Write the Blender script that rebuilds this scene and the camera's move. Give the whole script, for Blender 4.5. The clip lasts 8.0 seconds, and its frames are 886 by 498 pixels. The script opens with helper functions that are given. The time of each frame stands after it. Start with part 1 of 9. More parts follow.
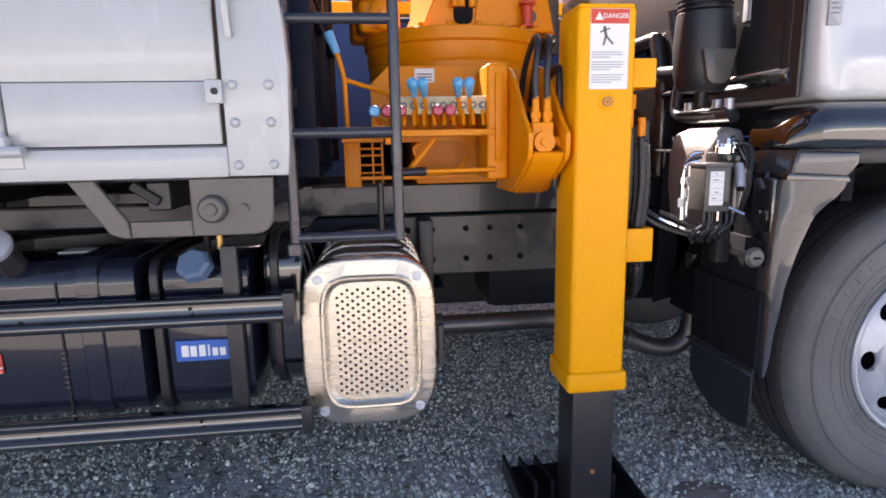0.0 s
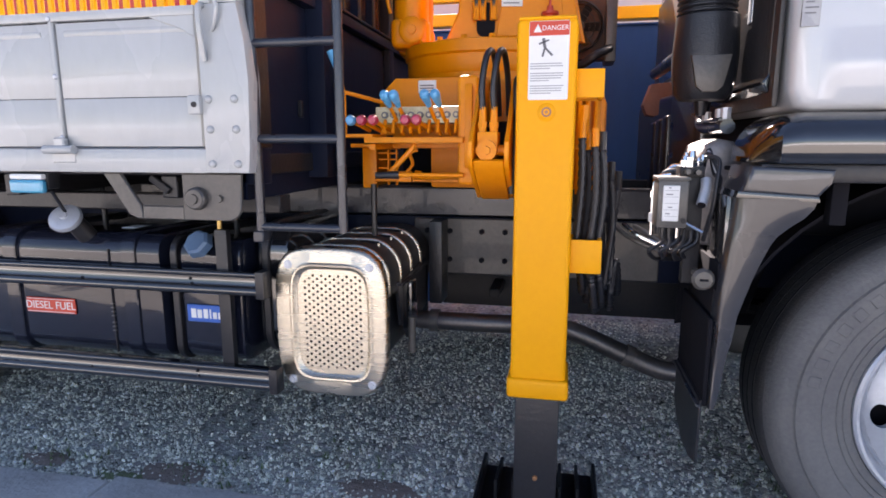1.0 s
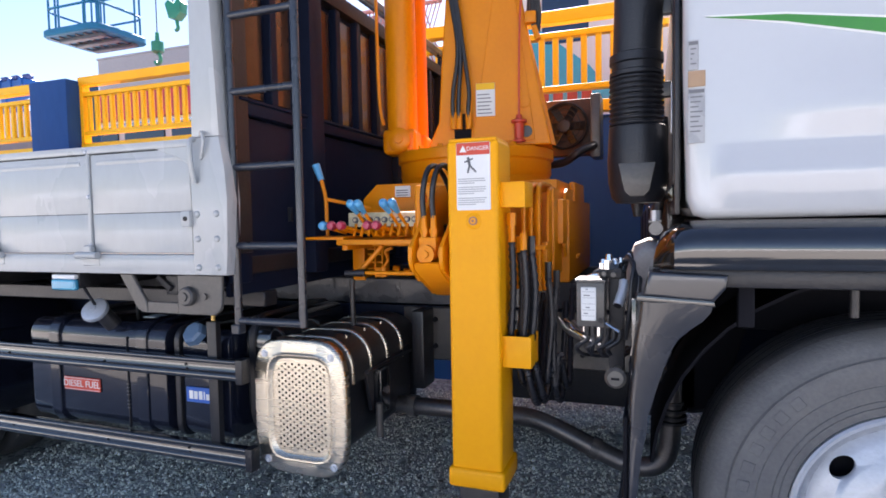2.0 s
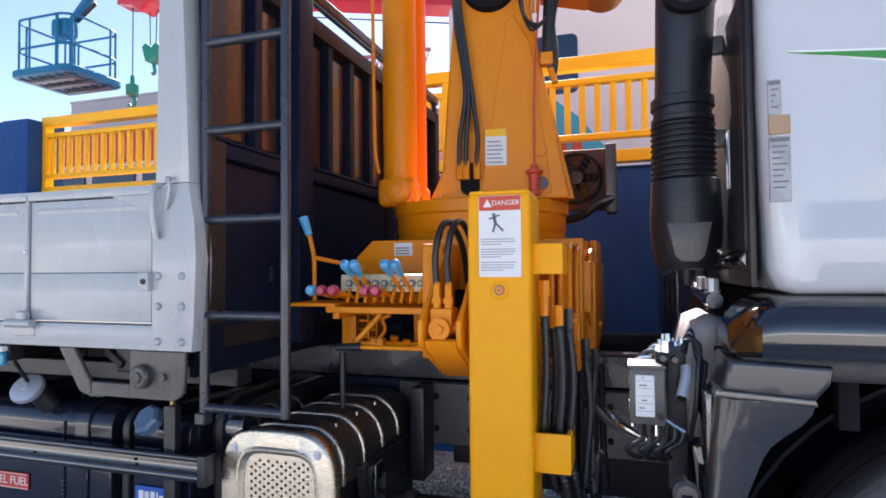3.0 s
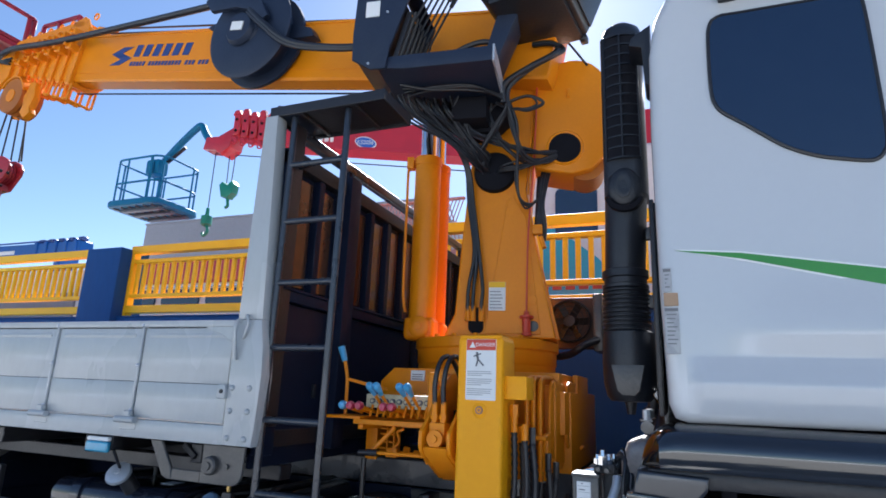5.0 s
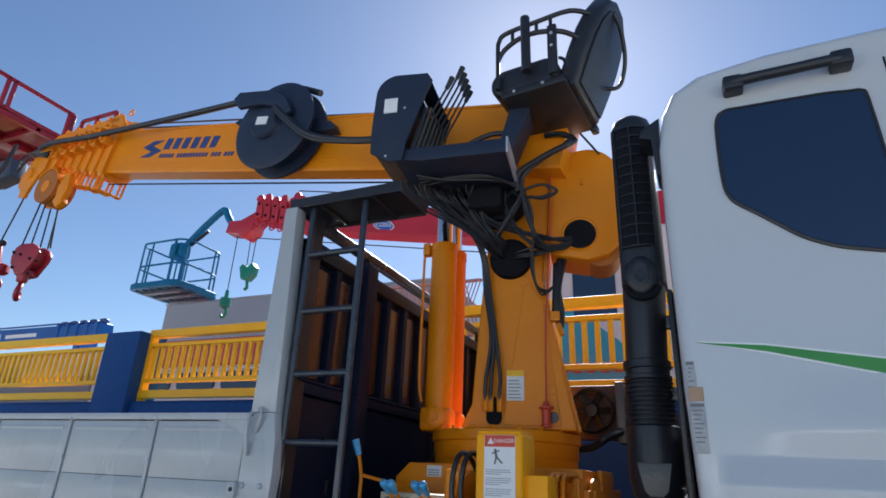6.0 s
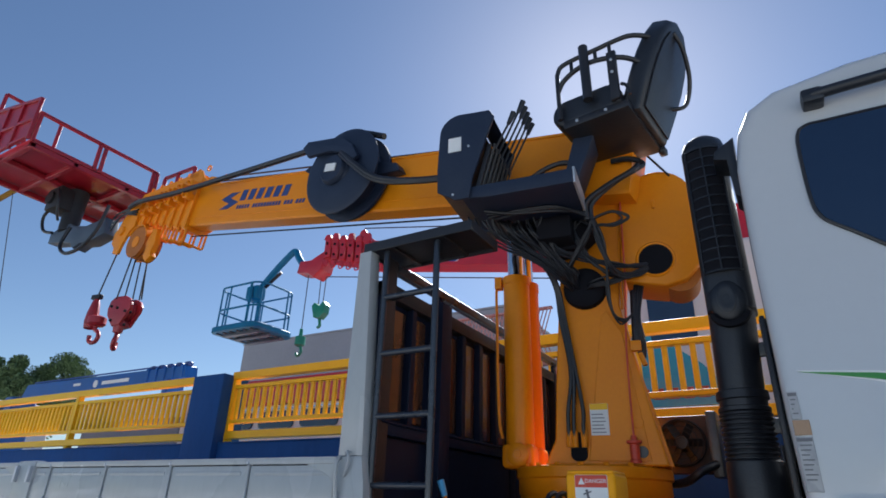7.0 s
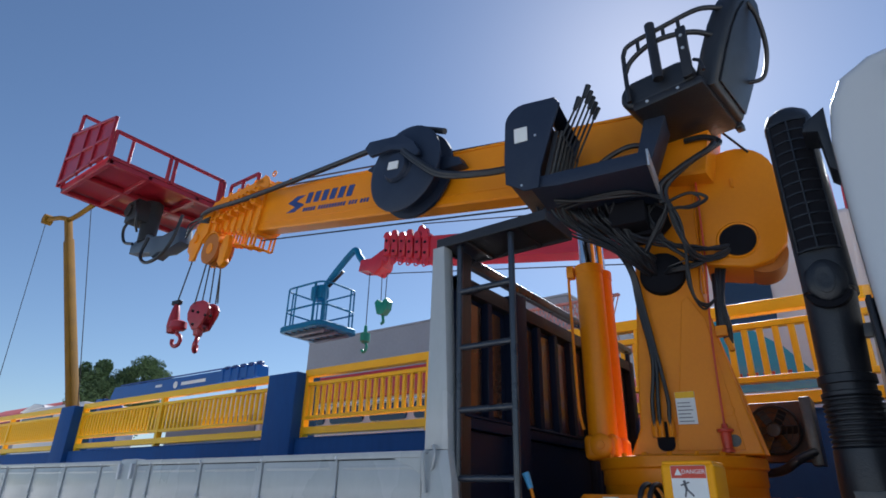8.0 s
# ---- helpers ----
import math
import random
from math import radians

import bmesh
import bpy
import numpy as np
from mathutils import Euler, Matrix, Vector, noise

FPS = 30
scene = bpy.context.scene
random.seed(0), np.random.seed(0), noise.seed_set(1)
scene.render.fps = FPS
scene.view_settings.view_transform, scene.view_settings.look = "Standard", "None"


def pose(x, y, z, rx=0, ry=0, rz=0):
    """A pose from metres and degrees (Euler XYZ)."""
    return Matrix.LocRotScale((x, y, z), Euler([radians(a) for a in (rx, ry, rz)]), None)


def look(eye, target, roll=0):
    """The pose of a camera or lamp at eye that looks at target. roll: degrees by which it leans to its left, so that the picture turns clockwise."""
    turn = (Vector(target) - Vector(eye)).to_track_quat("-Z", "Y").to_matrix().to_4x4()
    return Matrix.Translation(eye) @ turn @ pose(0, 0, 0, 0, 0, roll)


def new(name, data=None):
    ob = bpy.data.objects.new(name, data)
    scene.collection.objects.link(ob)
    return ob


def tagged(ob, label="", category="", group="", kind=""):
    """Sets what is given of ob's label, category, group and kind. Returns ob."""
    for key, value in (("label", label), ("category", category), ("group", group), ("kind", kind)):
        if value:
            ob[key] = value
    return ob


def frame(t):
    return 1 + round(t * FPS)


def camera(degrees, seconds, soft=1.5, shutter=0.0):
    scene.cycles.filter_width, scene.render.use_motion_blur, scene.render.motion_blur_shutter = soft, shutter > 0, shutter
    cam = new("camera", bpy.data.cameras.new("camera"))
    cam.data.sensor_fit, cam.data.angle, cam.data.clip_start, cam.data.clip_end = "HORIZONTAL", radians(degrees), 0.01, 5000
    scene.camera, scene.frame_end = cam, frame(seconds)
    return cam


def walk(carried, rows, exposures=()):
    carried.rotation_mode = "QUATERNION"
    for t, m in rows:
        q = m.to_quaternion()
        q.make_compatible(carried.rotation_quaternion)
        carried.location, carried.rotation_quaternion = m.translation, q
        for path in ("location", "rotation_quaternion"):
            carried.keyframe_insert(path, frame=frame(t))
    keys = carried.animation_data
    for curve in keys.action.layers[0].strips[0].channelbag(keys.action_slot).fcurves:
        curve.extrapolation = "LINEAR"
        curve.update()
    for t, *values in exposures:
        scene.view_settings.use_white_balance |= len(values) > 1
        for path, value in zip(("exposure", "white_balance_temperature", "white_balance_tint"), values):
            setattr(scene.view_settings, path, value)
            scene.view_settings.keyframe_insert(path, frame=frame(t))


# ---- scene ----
cam = camera(75.0, 8.0, 1.7)
PATH = [
    (0, (-0.4, -1.59, 1.255), (-0.172, 0.362, 0.885), -1.1),
    (0.5, (-0.079, -1.669, 1.264), (-0.208, 0.29, 0.882), -0.1),
    (1, (0.306, -1.697, 1.257), (-0.094, 0.231, 0.907), -0.0),
    (1.5, (0.682, -1.709, 1.287), (0.141, 0.2, 1.038), 2.2),
    (1.8, (0.787, -1.740, 1.300), (0.126, 0.140, 1.172), 0.3),
    (2, (0.785, -1.739, 1.361), (0.098, 0.136, 1.256), -1.1),
    (2.2, (0.78, -1.751, 1.375), (0.057, 0.113, 1.327), -1.8),
    (2.75, (0.66, -1.58, 1.40), (0.0, 0.31, 1.43), -0.9),
    (3.3, (0.505, -1.41, 1.42), (-0.065, 0.507, 1.516), -0.2),
    (3.5, (0.635, -1.555, 1.397), (-0.024, 0.33, 1.514), 0.3),
    (3.75, (0.81, -1.83, 1.358), (0.085, 0.025, 1.525), 0.9),
    (4, (0.884, -1.951, 1.333), (0.13, -0.11, 1.537), 1.2),
    (4.5, (0.886, -1.965, 1.357), (0.145, -0.136, 1.683), 1.9),
    (5, (0.895, -1.985, 1.405), (0.166, -0.186, 1.889), 2.3),
    (5.2, (0.891, -1.996, 1.413), (0.168, -0.212, 1.957), 2.5),
    (6.3, (0.905, -1.991, 1.466), (0.108, -0.329, 2.243), 2.3),
    (6.5, (0.897, -2.014, 1.476), (0.069, -0.374, 2.267), 2.1),
    (7, (0.877, -2.036, 1.481), (-0.065, -0.473, 2.3), 1.8),
    (7.5, (0.843, -2.059, 1.486), (-0.203, -0.563, 2.304), 1.6),
    (8, (0.804, -2.082, 1.484), (-0.299, -0.613, 2.275), 1.3),
]
EXPOSURES = [(0, 2.46, 7050, 25), (2.2, 2.24, 6450, 20), (4.0, 1.81, 5950, 15), (5.2, 1.52, 5720, 11), (6.5, 0.96, 5830, 10), (8.0, 0.92, 5770, 10)]
walk(cam, [(t, look(eye, target, roll)) for t, eye, target, roll in PATH], EXPOSURES)

# world and sun
SUN = Vector((-0.172, 0.757, 0.631)).normalized()
world = bpy.data.worlds.new("sky")
scene.world = world
world.use_nodes = True
wn = world.node_tree.nodes
sky = wn.new("ShaderNodeTexSky")
sky.sky_type, sky.sun_disc = "NISHITA", False
sky.sun_elevation, sky.sun_rotation = math.asin(SUN.z), math.atan2(SUN.x, SUN.y)
sky.air_density, sky.dust_density, sky.ozone_density = 1.0, 0.3, 2.0
wn["Background"].inputs["Strength"].default_value = 0.052
world.node_tree.links.new(sky.outputs[0], wn["Background"].inputs["Color"])
sun = new("sun", bpy.data.lights.new("sun", "SUN"))
sun.data.energy, sun.data.angle, sun.data.color = 5.0, radians(0.53), (1.0, 0.95, 0.87)
sun.matrix_world = look((0, 0, 30), Vector((0, 0, 30)) - SUN)


# ---- materials ----
def material(name, colour, rough=0.5, metal=0.0, second=None, scale=6.0, amount=0.5, bump=0.0, fine=60.0, coat=0.0, streak=1.0, rvar=0.12, per_object=0.0, spec=0.5, coat_ior=1.5):
    """A surface with colour variation at two scales, uneven gloss and fine relief. streak stretches the pattern along z."""
    m = bpy.data.materials.new(name)
    m.use_nodes = True
    n, l = m.node_tree.nodes, m.node_tree.links
    b = n["Principled BSDF"]
    b.inputs["Metallic"].default_value = metal
    b.inputs["Coat Weight"].default_value = coat
    b.inputs["Coat Roughness"].default_value = 0.03
    b.inputs["Coat IOR"].default_value = coat_ior
    b.inputs["Specular IOR Level"].default_value = spec
    tc = n.new("ShaderNodeTexCoord")
    mp = n.new("ShaderNodeMapping")
    mp.inputs["Scale"].default_value = (1, 1, 1 / streak)
    l.new(tc.outputs["Object"], mp.inputs["Vector"])
    big, small = n.new("ShaderNodeTexNoise"), n.new("ShaderNodeTexNoise")
    for node, s, d in ((big, scale, 5), (small, fine, 3)):
        node.inputs["Scale"].default_value, node.inputs["Detail"].default_value = s, d
        l.new(mp.outputs[0], node.inputs["Vector"])
    mixf = n.new("ShaderNodeMath")
    mixf.operation = "MULTIPLY_ADD"
    mixf.inputs[1].default_value, mixf.inputs[2].default_value = 0.35, 0.0
    l.new(small.outputs["Fac"], mixf.inputs[0])
    addf = n.new("ShaderNodeMath")
    addf.operation = "MULTIPLY_ADD"
    addf.inputs[1].default_value = 0.65
    l.new(big.outputs["Fac"], addf.inputs[0])
    l.new(mixf.outputs[0], addf.inputs[2])
    ramp = n.new("ShaderNodeValToRGB")
    ramp.color_ramp.elements[0].position, ramp.color_ramp.elements[1].position = 0.35, 0.68
    c2 = second or tuple(c * 0.8 for c in colour)
    ramp.color_ramp.elements[0].color = (*[a + (b2 - a) * amount for a, b2 in zip(colour, c2)], 1)
    ramp.color_ramp.elements[1].color = (*colour, 1)
    l.new(addf.outputs[0], ramp.inputs[0])
    out = ramp.outputs[0]
    if per_object:
        info, hsv, mm = n.new("ShaderNodeObjectInfo"), n.new("ShaderNodeHueSaturation"), n.new("ShaderNodeMath")
        mm.operation = "MULTIPLY_ADD"
        mm.inputs[1].default_value, mm.inputs[2].default_value = per_object, 1 - per_object / 2
        l.new(info.outputs["Random"], mm.inputs[0])
        l.new(mm.outputs[0], hsv.inputs["Value"])
        l.new(out, hsv.inputs["Color"])
        out = hsv.outputs[0]
    l.new(out, b.inputs["Base Color"])
    rr = n.new("ShaderNodeMapRange")
    rr.inputs["To Min"].default_value, rr.inputs["To Max"].default_value = max(0.02, rough - rvar / 2), min(1, rough + rvar)
    l.new(big.outputs["Fac"], rr.inputs["Value"])
    l.new(rr.outputs[0], b.inputs["Roughness"])
    if bump:
        bp = n.new("ShaderNodeBump")
        bp.inputs["Strength"].default_value, bp.inputs["Distance"].default_value = 1.0, bump
        l.new(small.outputs["Fac"], bp.inputs["Height"])
        l.new(bp.outputs[0], b.inputs["Normal"])
    return m


M_YELLOW = material("yellow_leg_paint", (0.94, 0.40, 0.0), 0.4, second=(0.87, 0.345, 0.0), scale=3, amount=0.6, bump=0.0004, fine=60, coat=0.03, spec=0.22)
M_ORANGE = material("orange_crane_paint", (0.84, 0.275, 0.0), 0.36, second=(0.74, 0.22, 0.0), scale=3, amount=0.7, bump=0.0004, fine=60, coat=0.06, spec=0.28)
M_WHITE = material("white_bed_paint", (0.435, 0.453, 0.46), 0.24, second=(0.36, 0.374, 0.374), scale=2.2, amount=0.6, bump=0.0005, fine=40, coat=0.4, streak=2.5)
M_CABWHITE = material("white_cab_paint", (0.53, 0.545, 0.56), 0.2, second=(0.485, 0.497, 0.515), scale=1.5, amount=0.4, fine=30, coat=0.9, rvar=0.05)
M_BLACKGLOSS = material("black_gloss_paint", (0.007, 0.0075, 0.010), 0.14, second=(0.016, 0.015, 0.015), scale=5, amount=0.8, fine=50, coat=1.0, rvar=0.06, coat_ior=1.65)
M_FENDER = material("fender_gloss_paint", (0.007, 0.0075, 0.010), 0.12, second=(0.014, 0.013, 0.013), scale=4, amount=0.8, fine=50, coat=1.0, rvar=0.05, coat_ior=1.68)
M_PRIMER = material("dusty_red_primer", (0.42, 0.19, 0.12), 0.6, second=(0.3, 0.14, 0.1), scale=8, amount=0.8, bump=0.001, fine=60)
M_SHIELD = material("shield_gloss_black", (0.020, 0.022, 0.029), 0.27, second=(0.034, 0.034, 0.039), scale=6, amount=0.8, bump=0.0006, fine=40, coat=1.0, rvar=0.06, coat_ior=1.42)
M_TANK = material("tank_black_paint", (0.008, 0.010, 0.020), 0.18, second=(0.013, 0.015, 0.026), scale=5, amount=0.8, fine=50, coat=0.8, rvar=0.06, coat_ior=1.45, spec=0.3)
M_HEATSTEEL = material("heat_dulled_steel", (0.16, 0.15, 0.145), 0.36, 0.8, second=(0.08, 0.075, 0.075), scale=5, amount=0.8, bump=0.0006, fine=90)
M_BLACK = material("black_satin_paint", (0.012, 0.012, 0.016), 0.34, second=(0.03, 0.028, 0.028), scale=4, amount=0.7, bump=0.0012, fine=70)
M_CHASSIS = material("chassis_dark_paint", (0.014, 0.015, 0.020), 0.42, second=(0.028, 0.026, 0.026), scale=5, amount=0.8, bump=0.0015, fine=60, spec=0.3)
M_BRACKET = material("worn_grey_steel", (0.098, 0.089, 0.079), 0.36, second=(0.047, 0.045, 0.045), scale=7, amount=0.8, bump=0.001, fine=70, coat=0.2)
M_LADDER = material("ladder_grey_paint", (0.028, 0.034, 0.049), 0.26, second=(0.018, 0.021, 0.028), scale=9, amount=0.8, bump=0.0008, fine=60, coat=0.3)
M_PLATE = material("navy_black_satin_paint", (0.016, 0.025, 0.050), 0.42, second=(0.026, 0.035, 0.060), scale=5, amount=0.8, bump=0.0008, fine=70, spec=0.3)
M_BULK = material("bulkhead_black_paint", (0.012, 0.017, 0.037), 0.34, second=(0.008, 0.0115, 0.025), scale=2.5, amount=0.8, bump=0.0005, fine=30, spec=0.1)
# Brown reflection of the surroundings is put into the pane colour.
M_PANE_REFLECT = material("pane_brown_reflection", (0.085, 0.040, 0.022), 0.16, second=(0.03, 0.018, 0.014), scale=2, amount=0.8, fine=25, coat=0.3)
M_STEEL = material("brushed_stainless", (0.78, 0.68, 0.53), 0.24, 1.0, second=(0.66, 0.58, 0.47), scale=4, amount=0.7, bump=0.0005, fine=160, streak=0.1)
M_CHROME = material("chrome", (0.75, 0.75, 0.76), 0.08, 1.0, second=(0.6, 0.6, 0.62), scale=9, amount=0.5, fine=40)
M_ALU = material("cast_alloy", (0.60, 0.62, 0.66), 0.38, 0.45, second=(0.46, 0.48, 0.51), scale=9, amount=0.7, bump=0.0008, fine=80)
M_HOSE = material("black_rubber_hose", (0.012, 0.013, 0.018), 0.36, second=(0.019, 0.020, 0.025), scale=12, amount=0.7, bump=0.0008, fine=180)
M_TYRE = material("tyre_rubber", (0.11, 0.11, 0.113), 0.62, second=(0.19, 0.185, 0.175), scale=4, amount=0.8, bump=0.0015, fine=90)
# Darker copy of the tyre rubber; the tread's shade is in its colour.
M_TYRE_SHADED = material("tyre_rubber_shaded", (0.045, 0.045, 0.048), 0.6, second=(0.07, 0.068, 0.066), scale=6, amount=0.8, bump=0.002, fine=90)
M_GLASS = material("dark_tinted_glass", (0.008, 0.021, 0.055), 0.04, second=(0.012, 0.026, 0.06), scale=1.2, amount=0.6, fine=12, coat=0.5, rvar=0.02)
M_PLASTIC = material("black_moulded_plastic", (0.014, 0.016, 0.022), 0.36, second=(0.02, 0.021, 0.025), scale=5, amount=0.7, bump=0.001, fine=150)
M_FILM = material("grey_clear_film", (0.42, 0.41, 0.41), 0.25, second=(0.30, 0.30, 0.31), scale=14, amount=0.9, fine=60, coat=0.5)
M_LINER = material("dusty_alloy_casting", (0.36, 0.335, 0.325), 0.36, 0.25, second=(0.22, 0.205, 0.2), scale=7, amount=0.9, bump=0.0015, fine=80)
# Near-black for dark parts, and for shade put inside recesses and openings.
M_DARK = material("near_black_shade_and_parts", (0.013, 0.013, 0.017), 0.8, scale=8, fine=60, spec=0.1)
M_LABEL = material("white_label_film", (0.78, 0.78, 0.77), 0.4, second=(0.68, 0.68, 0.66), scale=9, amount=0.5, fine=60)
M_GREYINK = material("grey_print", (0.16, 0.16, 0.17), 0.5, scale=9, fine=60)
M_PALEINK = material("faded_grey_print", (0.36, 0.36, 0.37), 0.5, scale=9, fine=60)
M_REDINK = material("red_print", (0.62, 0.06, 0.025), 0.4, second=(0.5, 0.05, 0.025), scale=9, fine=60)
M_BLUEINK = material("blue_label_film", (0.02, 0.12, 0.48), 0.4, second=(0.02, 0.1, 0.4), scale=9, fine=60)
M_NAVY = material("navy_lettering", (0.03, 0.06, 0.22), 0.4, scale=9, fine=60)
M_KNOBBLUE = material("light_blue_knob_plastic", (0.10, 0.42, 0.72), 0.25, second=(0.07, 0.32, 0.6), scale=20, fine=90, coat=0.4)
M_KNOBPINK = material("crimson_knob_plastic", (0.50, 0.03, 0.08), 0.25, second=(0.38, 0.02, 0.06), scale=20, fine=90, coat=0.4)
M_CREAM = material("cream_valve_paint", (0.66, 0.60, 0.40), 0.4, second=(0.45, 0.38, 0.22), scale=30, amount=0.8, fine=120)
M_WALL = material("blue_wall_paint", (0.016, 0.082, 0.28), 0.62, second=(0.012, 0.06, 0.21), scale=1.6, amount=0.8, bump=0.004, fine=14, streak=3, spec=0.2)
M_RAIL = material("yellow_railing_paint", (0.95, 0.55, 0.0), 0.38, second=(0.86, 0.45, 0.0), scale=3, amount=0.6, bump=0.0008, fine=60, coat=0.1, spec=0.35)
M_RED = material("red_crane_paint", (0.50, 0.013, 0.028), 0.35, second=(0.37, 0.011, 0.022), scale=3, amount=0.7, bump=0.0008, fine=60, coat=0.3)
M_BASKETRED = material("crimson_basket_paint", (0.33, 0.008, 0.020), 0.38, second=(0.24, 0.007, 0.016), scale=3, amount=0.7, bump=0.0008, fine=60, coat=0.25)
M_HOOKRED = material("hook_red_paint", (0.40, 0.022, 0.035), 0.4, second=(0.25, 0.014, 0.022), scale=9, amount=0.8, bump=0.001, fine=70, coat=0.2)
M_TEAL = material("teal_paint", (0.006, 0.145, 0.30), 0.45, second=(0.006, 0.12, 0.23), scale=4, amount=0.7, fine=60, spec=0.3)
M_GREEN = material("green_hook_paint", (0.01, 0.24, 0.155), 0.4, second=(0.008, 0.17, 0.11), scale=8, amount=0.7, fine=60)
M_BLUEBOOM = material("blue_boom_paint", (0.008, 0.095, 0.36), 0.36, second=(0.007, 0.07, 0.27), scale=2, amount=0.7, fine=40)
M_OCHRE = material("ochre_mast_paint", (0.23, 0.115, 0.008), 0.7, second=(0.14, 0.065, 0.006), scale=1.2, amount=0.8, fine=25, bump=0.002, spec=0.15)
M_GREYARM = material("slate_arm_paint", (0.075, 0.10, 0.135), 0.4, second=(0.045, 0.06, 0.085), scale=6, amount=0.7, fine=60)
# Concrete copy lightened for the near slabs in the lorry's shade.
M_CONCRETE_LIFTED = material("worn_concrete_lifted", (0.80, 0.785, 0.75), 0.85, second=(0.52, 0.50, 0.46), scale=3.1, amount=0.9, bump=0.005, fine=60)
M_CONCRETE = material("concrete", (0.56, 0.54, 0.50), 0.85, second=(0.43, 0.415, 0.38), scale=2.2, amount=0.9, bump=0.004, fine=70)
M_STRIPE = material("green_stripe_film", (0.035, 0.25, 0.018), 0.3, second=(0.025, 0.19, 0.014), scale=4, fine=40, coat=0.5)
M_GREYWALL = material("grey_render", (0.27, 0.265, 0.295), 0.85, second=(0.225, 0.22, 0.245), scale=0.5, amount=0.8, fine=6, bump=0.01)
M_ROOF = material("red_roof_sheet", (0.35, 0.05, 0.05), 0.6, second=(0.24, 0.04, 0.04), scale=1, amount=0.8, fine=12)
M_BUSWHITE = material("pinkish_white_body", (0.72, 0.66, 0.64), 0.35, second=(0.62, 0.56, 0.55), scale=1.2, amount=0.6, fine=20, coat=0.4)
M_BUSTEAL = material("turquoise_body_stripe", (0.03, 0.36, 0.47), 0.35, second=(0.02, 0.28, 0.38), scale=1.2, amount=0.6, fine=20, coat=0.4)
M_BARK = material("bark", (0.12, 0.085, 0.06), 0.9, second=(0.06, 0.045, 0.035), scale=3, amount=0.8, bump=0.02, fine=14)
M_LEAF = material("dark_foliage", (0.11, 0.16, 0.06), 0.6, second=(0.05, 0.09, 0.03), scale=1.5, amount=0.9, fine=8)
M_LAMPBLUE = material("blue_marker_lens", (0.06, 0.36, 0.55), 0.18, second=(0.04, 0.26, 0.42), scale=20, fine=90, coat=0.6)
M_TAN = material("tan_label_film", (0.42, 0.27, 0.16), 0.4, second=(0.34, 0.21, 0.12), scale=12, amount=0.7, fine=60)
M_SOIL = material("damp_brown_soil", (0.42, 0.34, 0.295), 0.9, second=(0.26, 0.20, 0.165), scale=14, amount=0.9, bump=0.006, fine=90)
M_MOSS = material("low_green_moss", (0.20, 0.30, 0.12), 0.95, second=(0.24, 0.22, 0.15), scale=30, amount=0.9, bump=0.008, fine=150)
M_STONE = material("gravel_stone", (0.86, 0.85, 0.74), 0.7, second=(0.40, 0.40, 0.34), scale=30, amount=1.0, bump=0.003, fine=160)


def gravel_material():
    m = material("gravel_bed", (0.49, 0.495, 0.46), 0.9, second=(0.23, 0.23, 0.21), scale=9, amount=1.0, bump=0.012, fine=55)
    n, l = m.node_tree.nodes, m.node_tree.links
    b = n["Principled BSDF"]
    old = b.inputs["Base Color"].links[0].from_socket
    tc = n["Texture Coordinate"]
    vo = n.new("ShaderNodeTexVoronoi")
    vo.inputs["Scale"].default_value = 42
    l.new(tc.outputs["Object"], vo.inputs["Vector"])
    mx = n.new("ShaderNodeMix")
    mx.data_type, mx.blend_type = "RGBA", "MULTIPLY"
    mx.inputs["Factor"].default_value = 0.75
    hs = n.new("ShaderNodeHueSaturation")
    hs.inputs["Saturation"].default_value, hs.inputs["Value"].default_value = 0.08, 2.5
    l.new(vo.outputs["Color"], hs.inputs["Color"])
    l.new(old, mx.inputs[6])
    l.new(hs.outputs[0], mx.inputs[7])
    moss = n.new("ShaderNodeTexNoise")
    moss.inputs["Scale"].default_value, moss.inputs["Detail"].default_value = 1.7, 6
    l.new(tc.outputs["Object"], moss.inputs["Vector"])
    mr = n.new("ShaderNodeMapRange")
    mr.inputs["From Min"].default_value, mr.inputs["From Max"].default_value = 0.60, 0.74
    l.new(moss.outputs["Fac"], mr.inputs["Value"])
    mg = n.new("ShaderNodeMix")
    mg.data_type = "RGBA"
    mg.inputs[7].default_value = (0.13, 0.10, 0.075, 1)
    l.new(mr.outputs[0], mg.inputs["Factor"])
    l.new(mx.outputs[2], mg.inputs[6])
    l.new(mg.outputs[2], b.inputs["Base Color"])
    return m


def stone_material():
    m = M_STONE
    n, l = m.node_tree.nodes, m.node_tree.links
    b = n["Principled BSDF"]
    old = b.inputs["Base Color"].links[0].from_socket
    geo, hsv, mr = n.new("ShaderNodeNewGeometry"), n.new("ShaderNodeHueSaturation"), n.new("ShaderNodeMapRange")
    mr.inputs["To Min"].default_value, mr.inputs["To Max"].default_value = 0.38, 1.95
    l.new(geo.outputs["Random Per Island"], mr.inputs["Value"])
    l.new(mr.outputs[0], hsv.inputs["Value"])
    l.new(old, hsv.inputs["Color"])
    l.new(hsv.outputs[0], b.inputs["Base Color"])
    return m


M_GRAVEL = gravel_material()
stone_material()


def mesh_screen_material():
    return material("red_white_grille_paint", (0.45, 0.08, 0.08), 0.5, second=(0.55, 0.4, 0.38), scale=20, amount=0.9, fine=60)


M_GRILLE = mesh_screen_material()


# ---- building helpers ----
LOCAL = set()


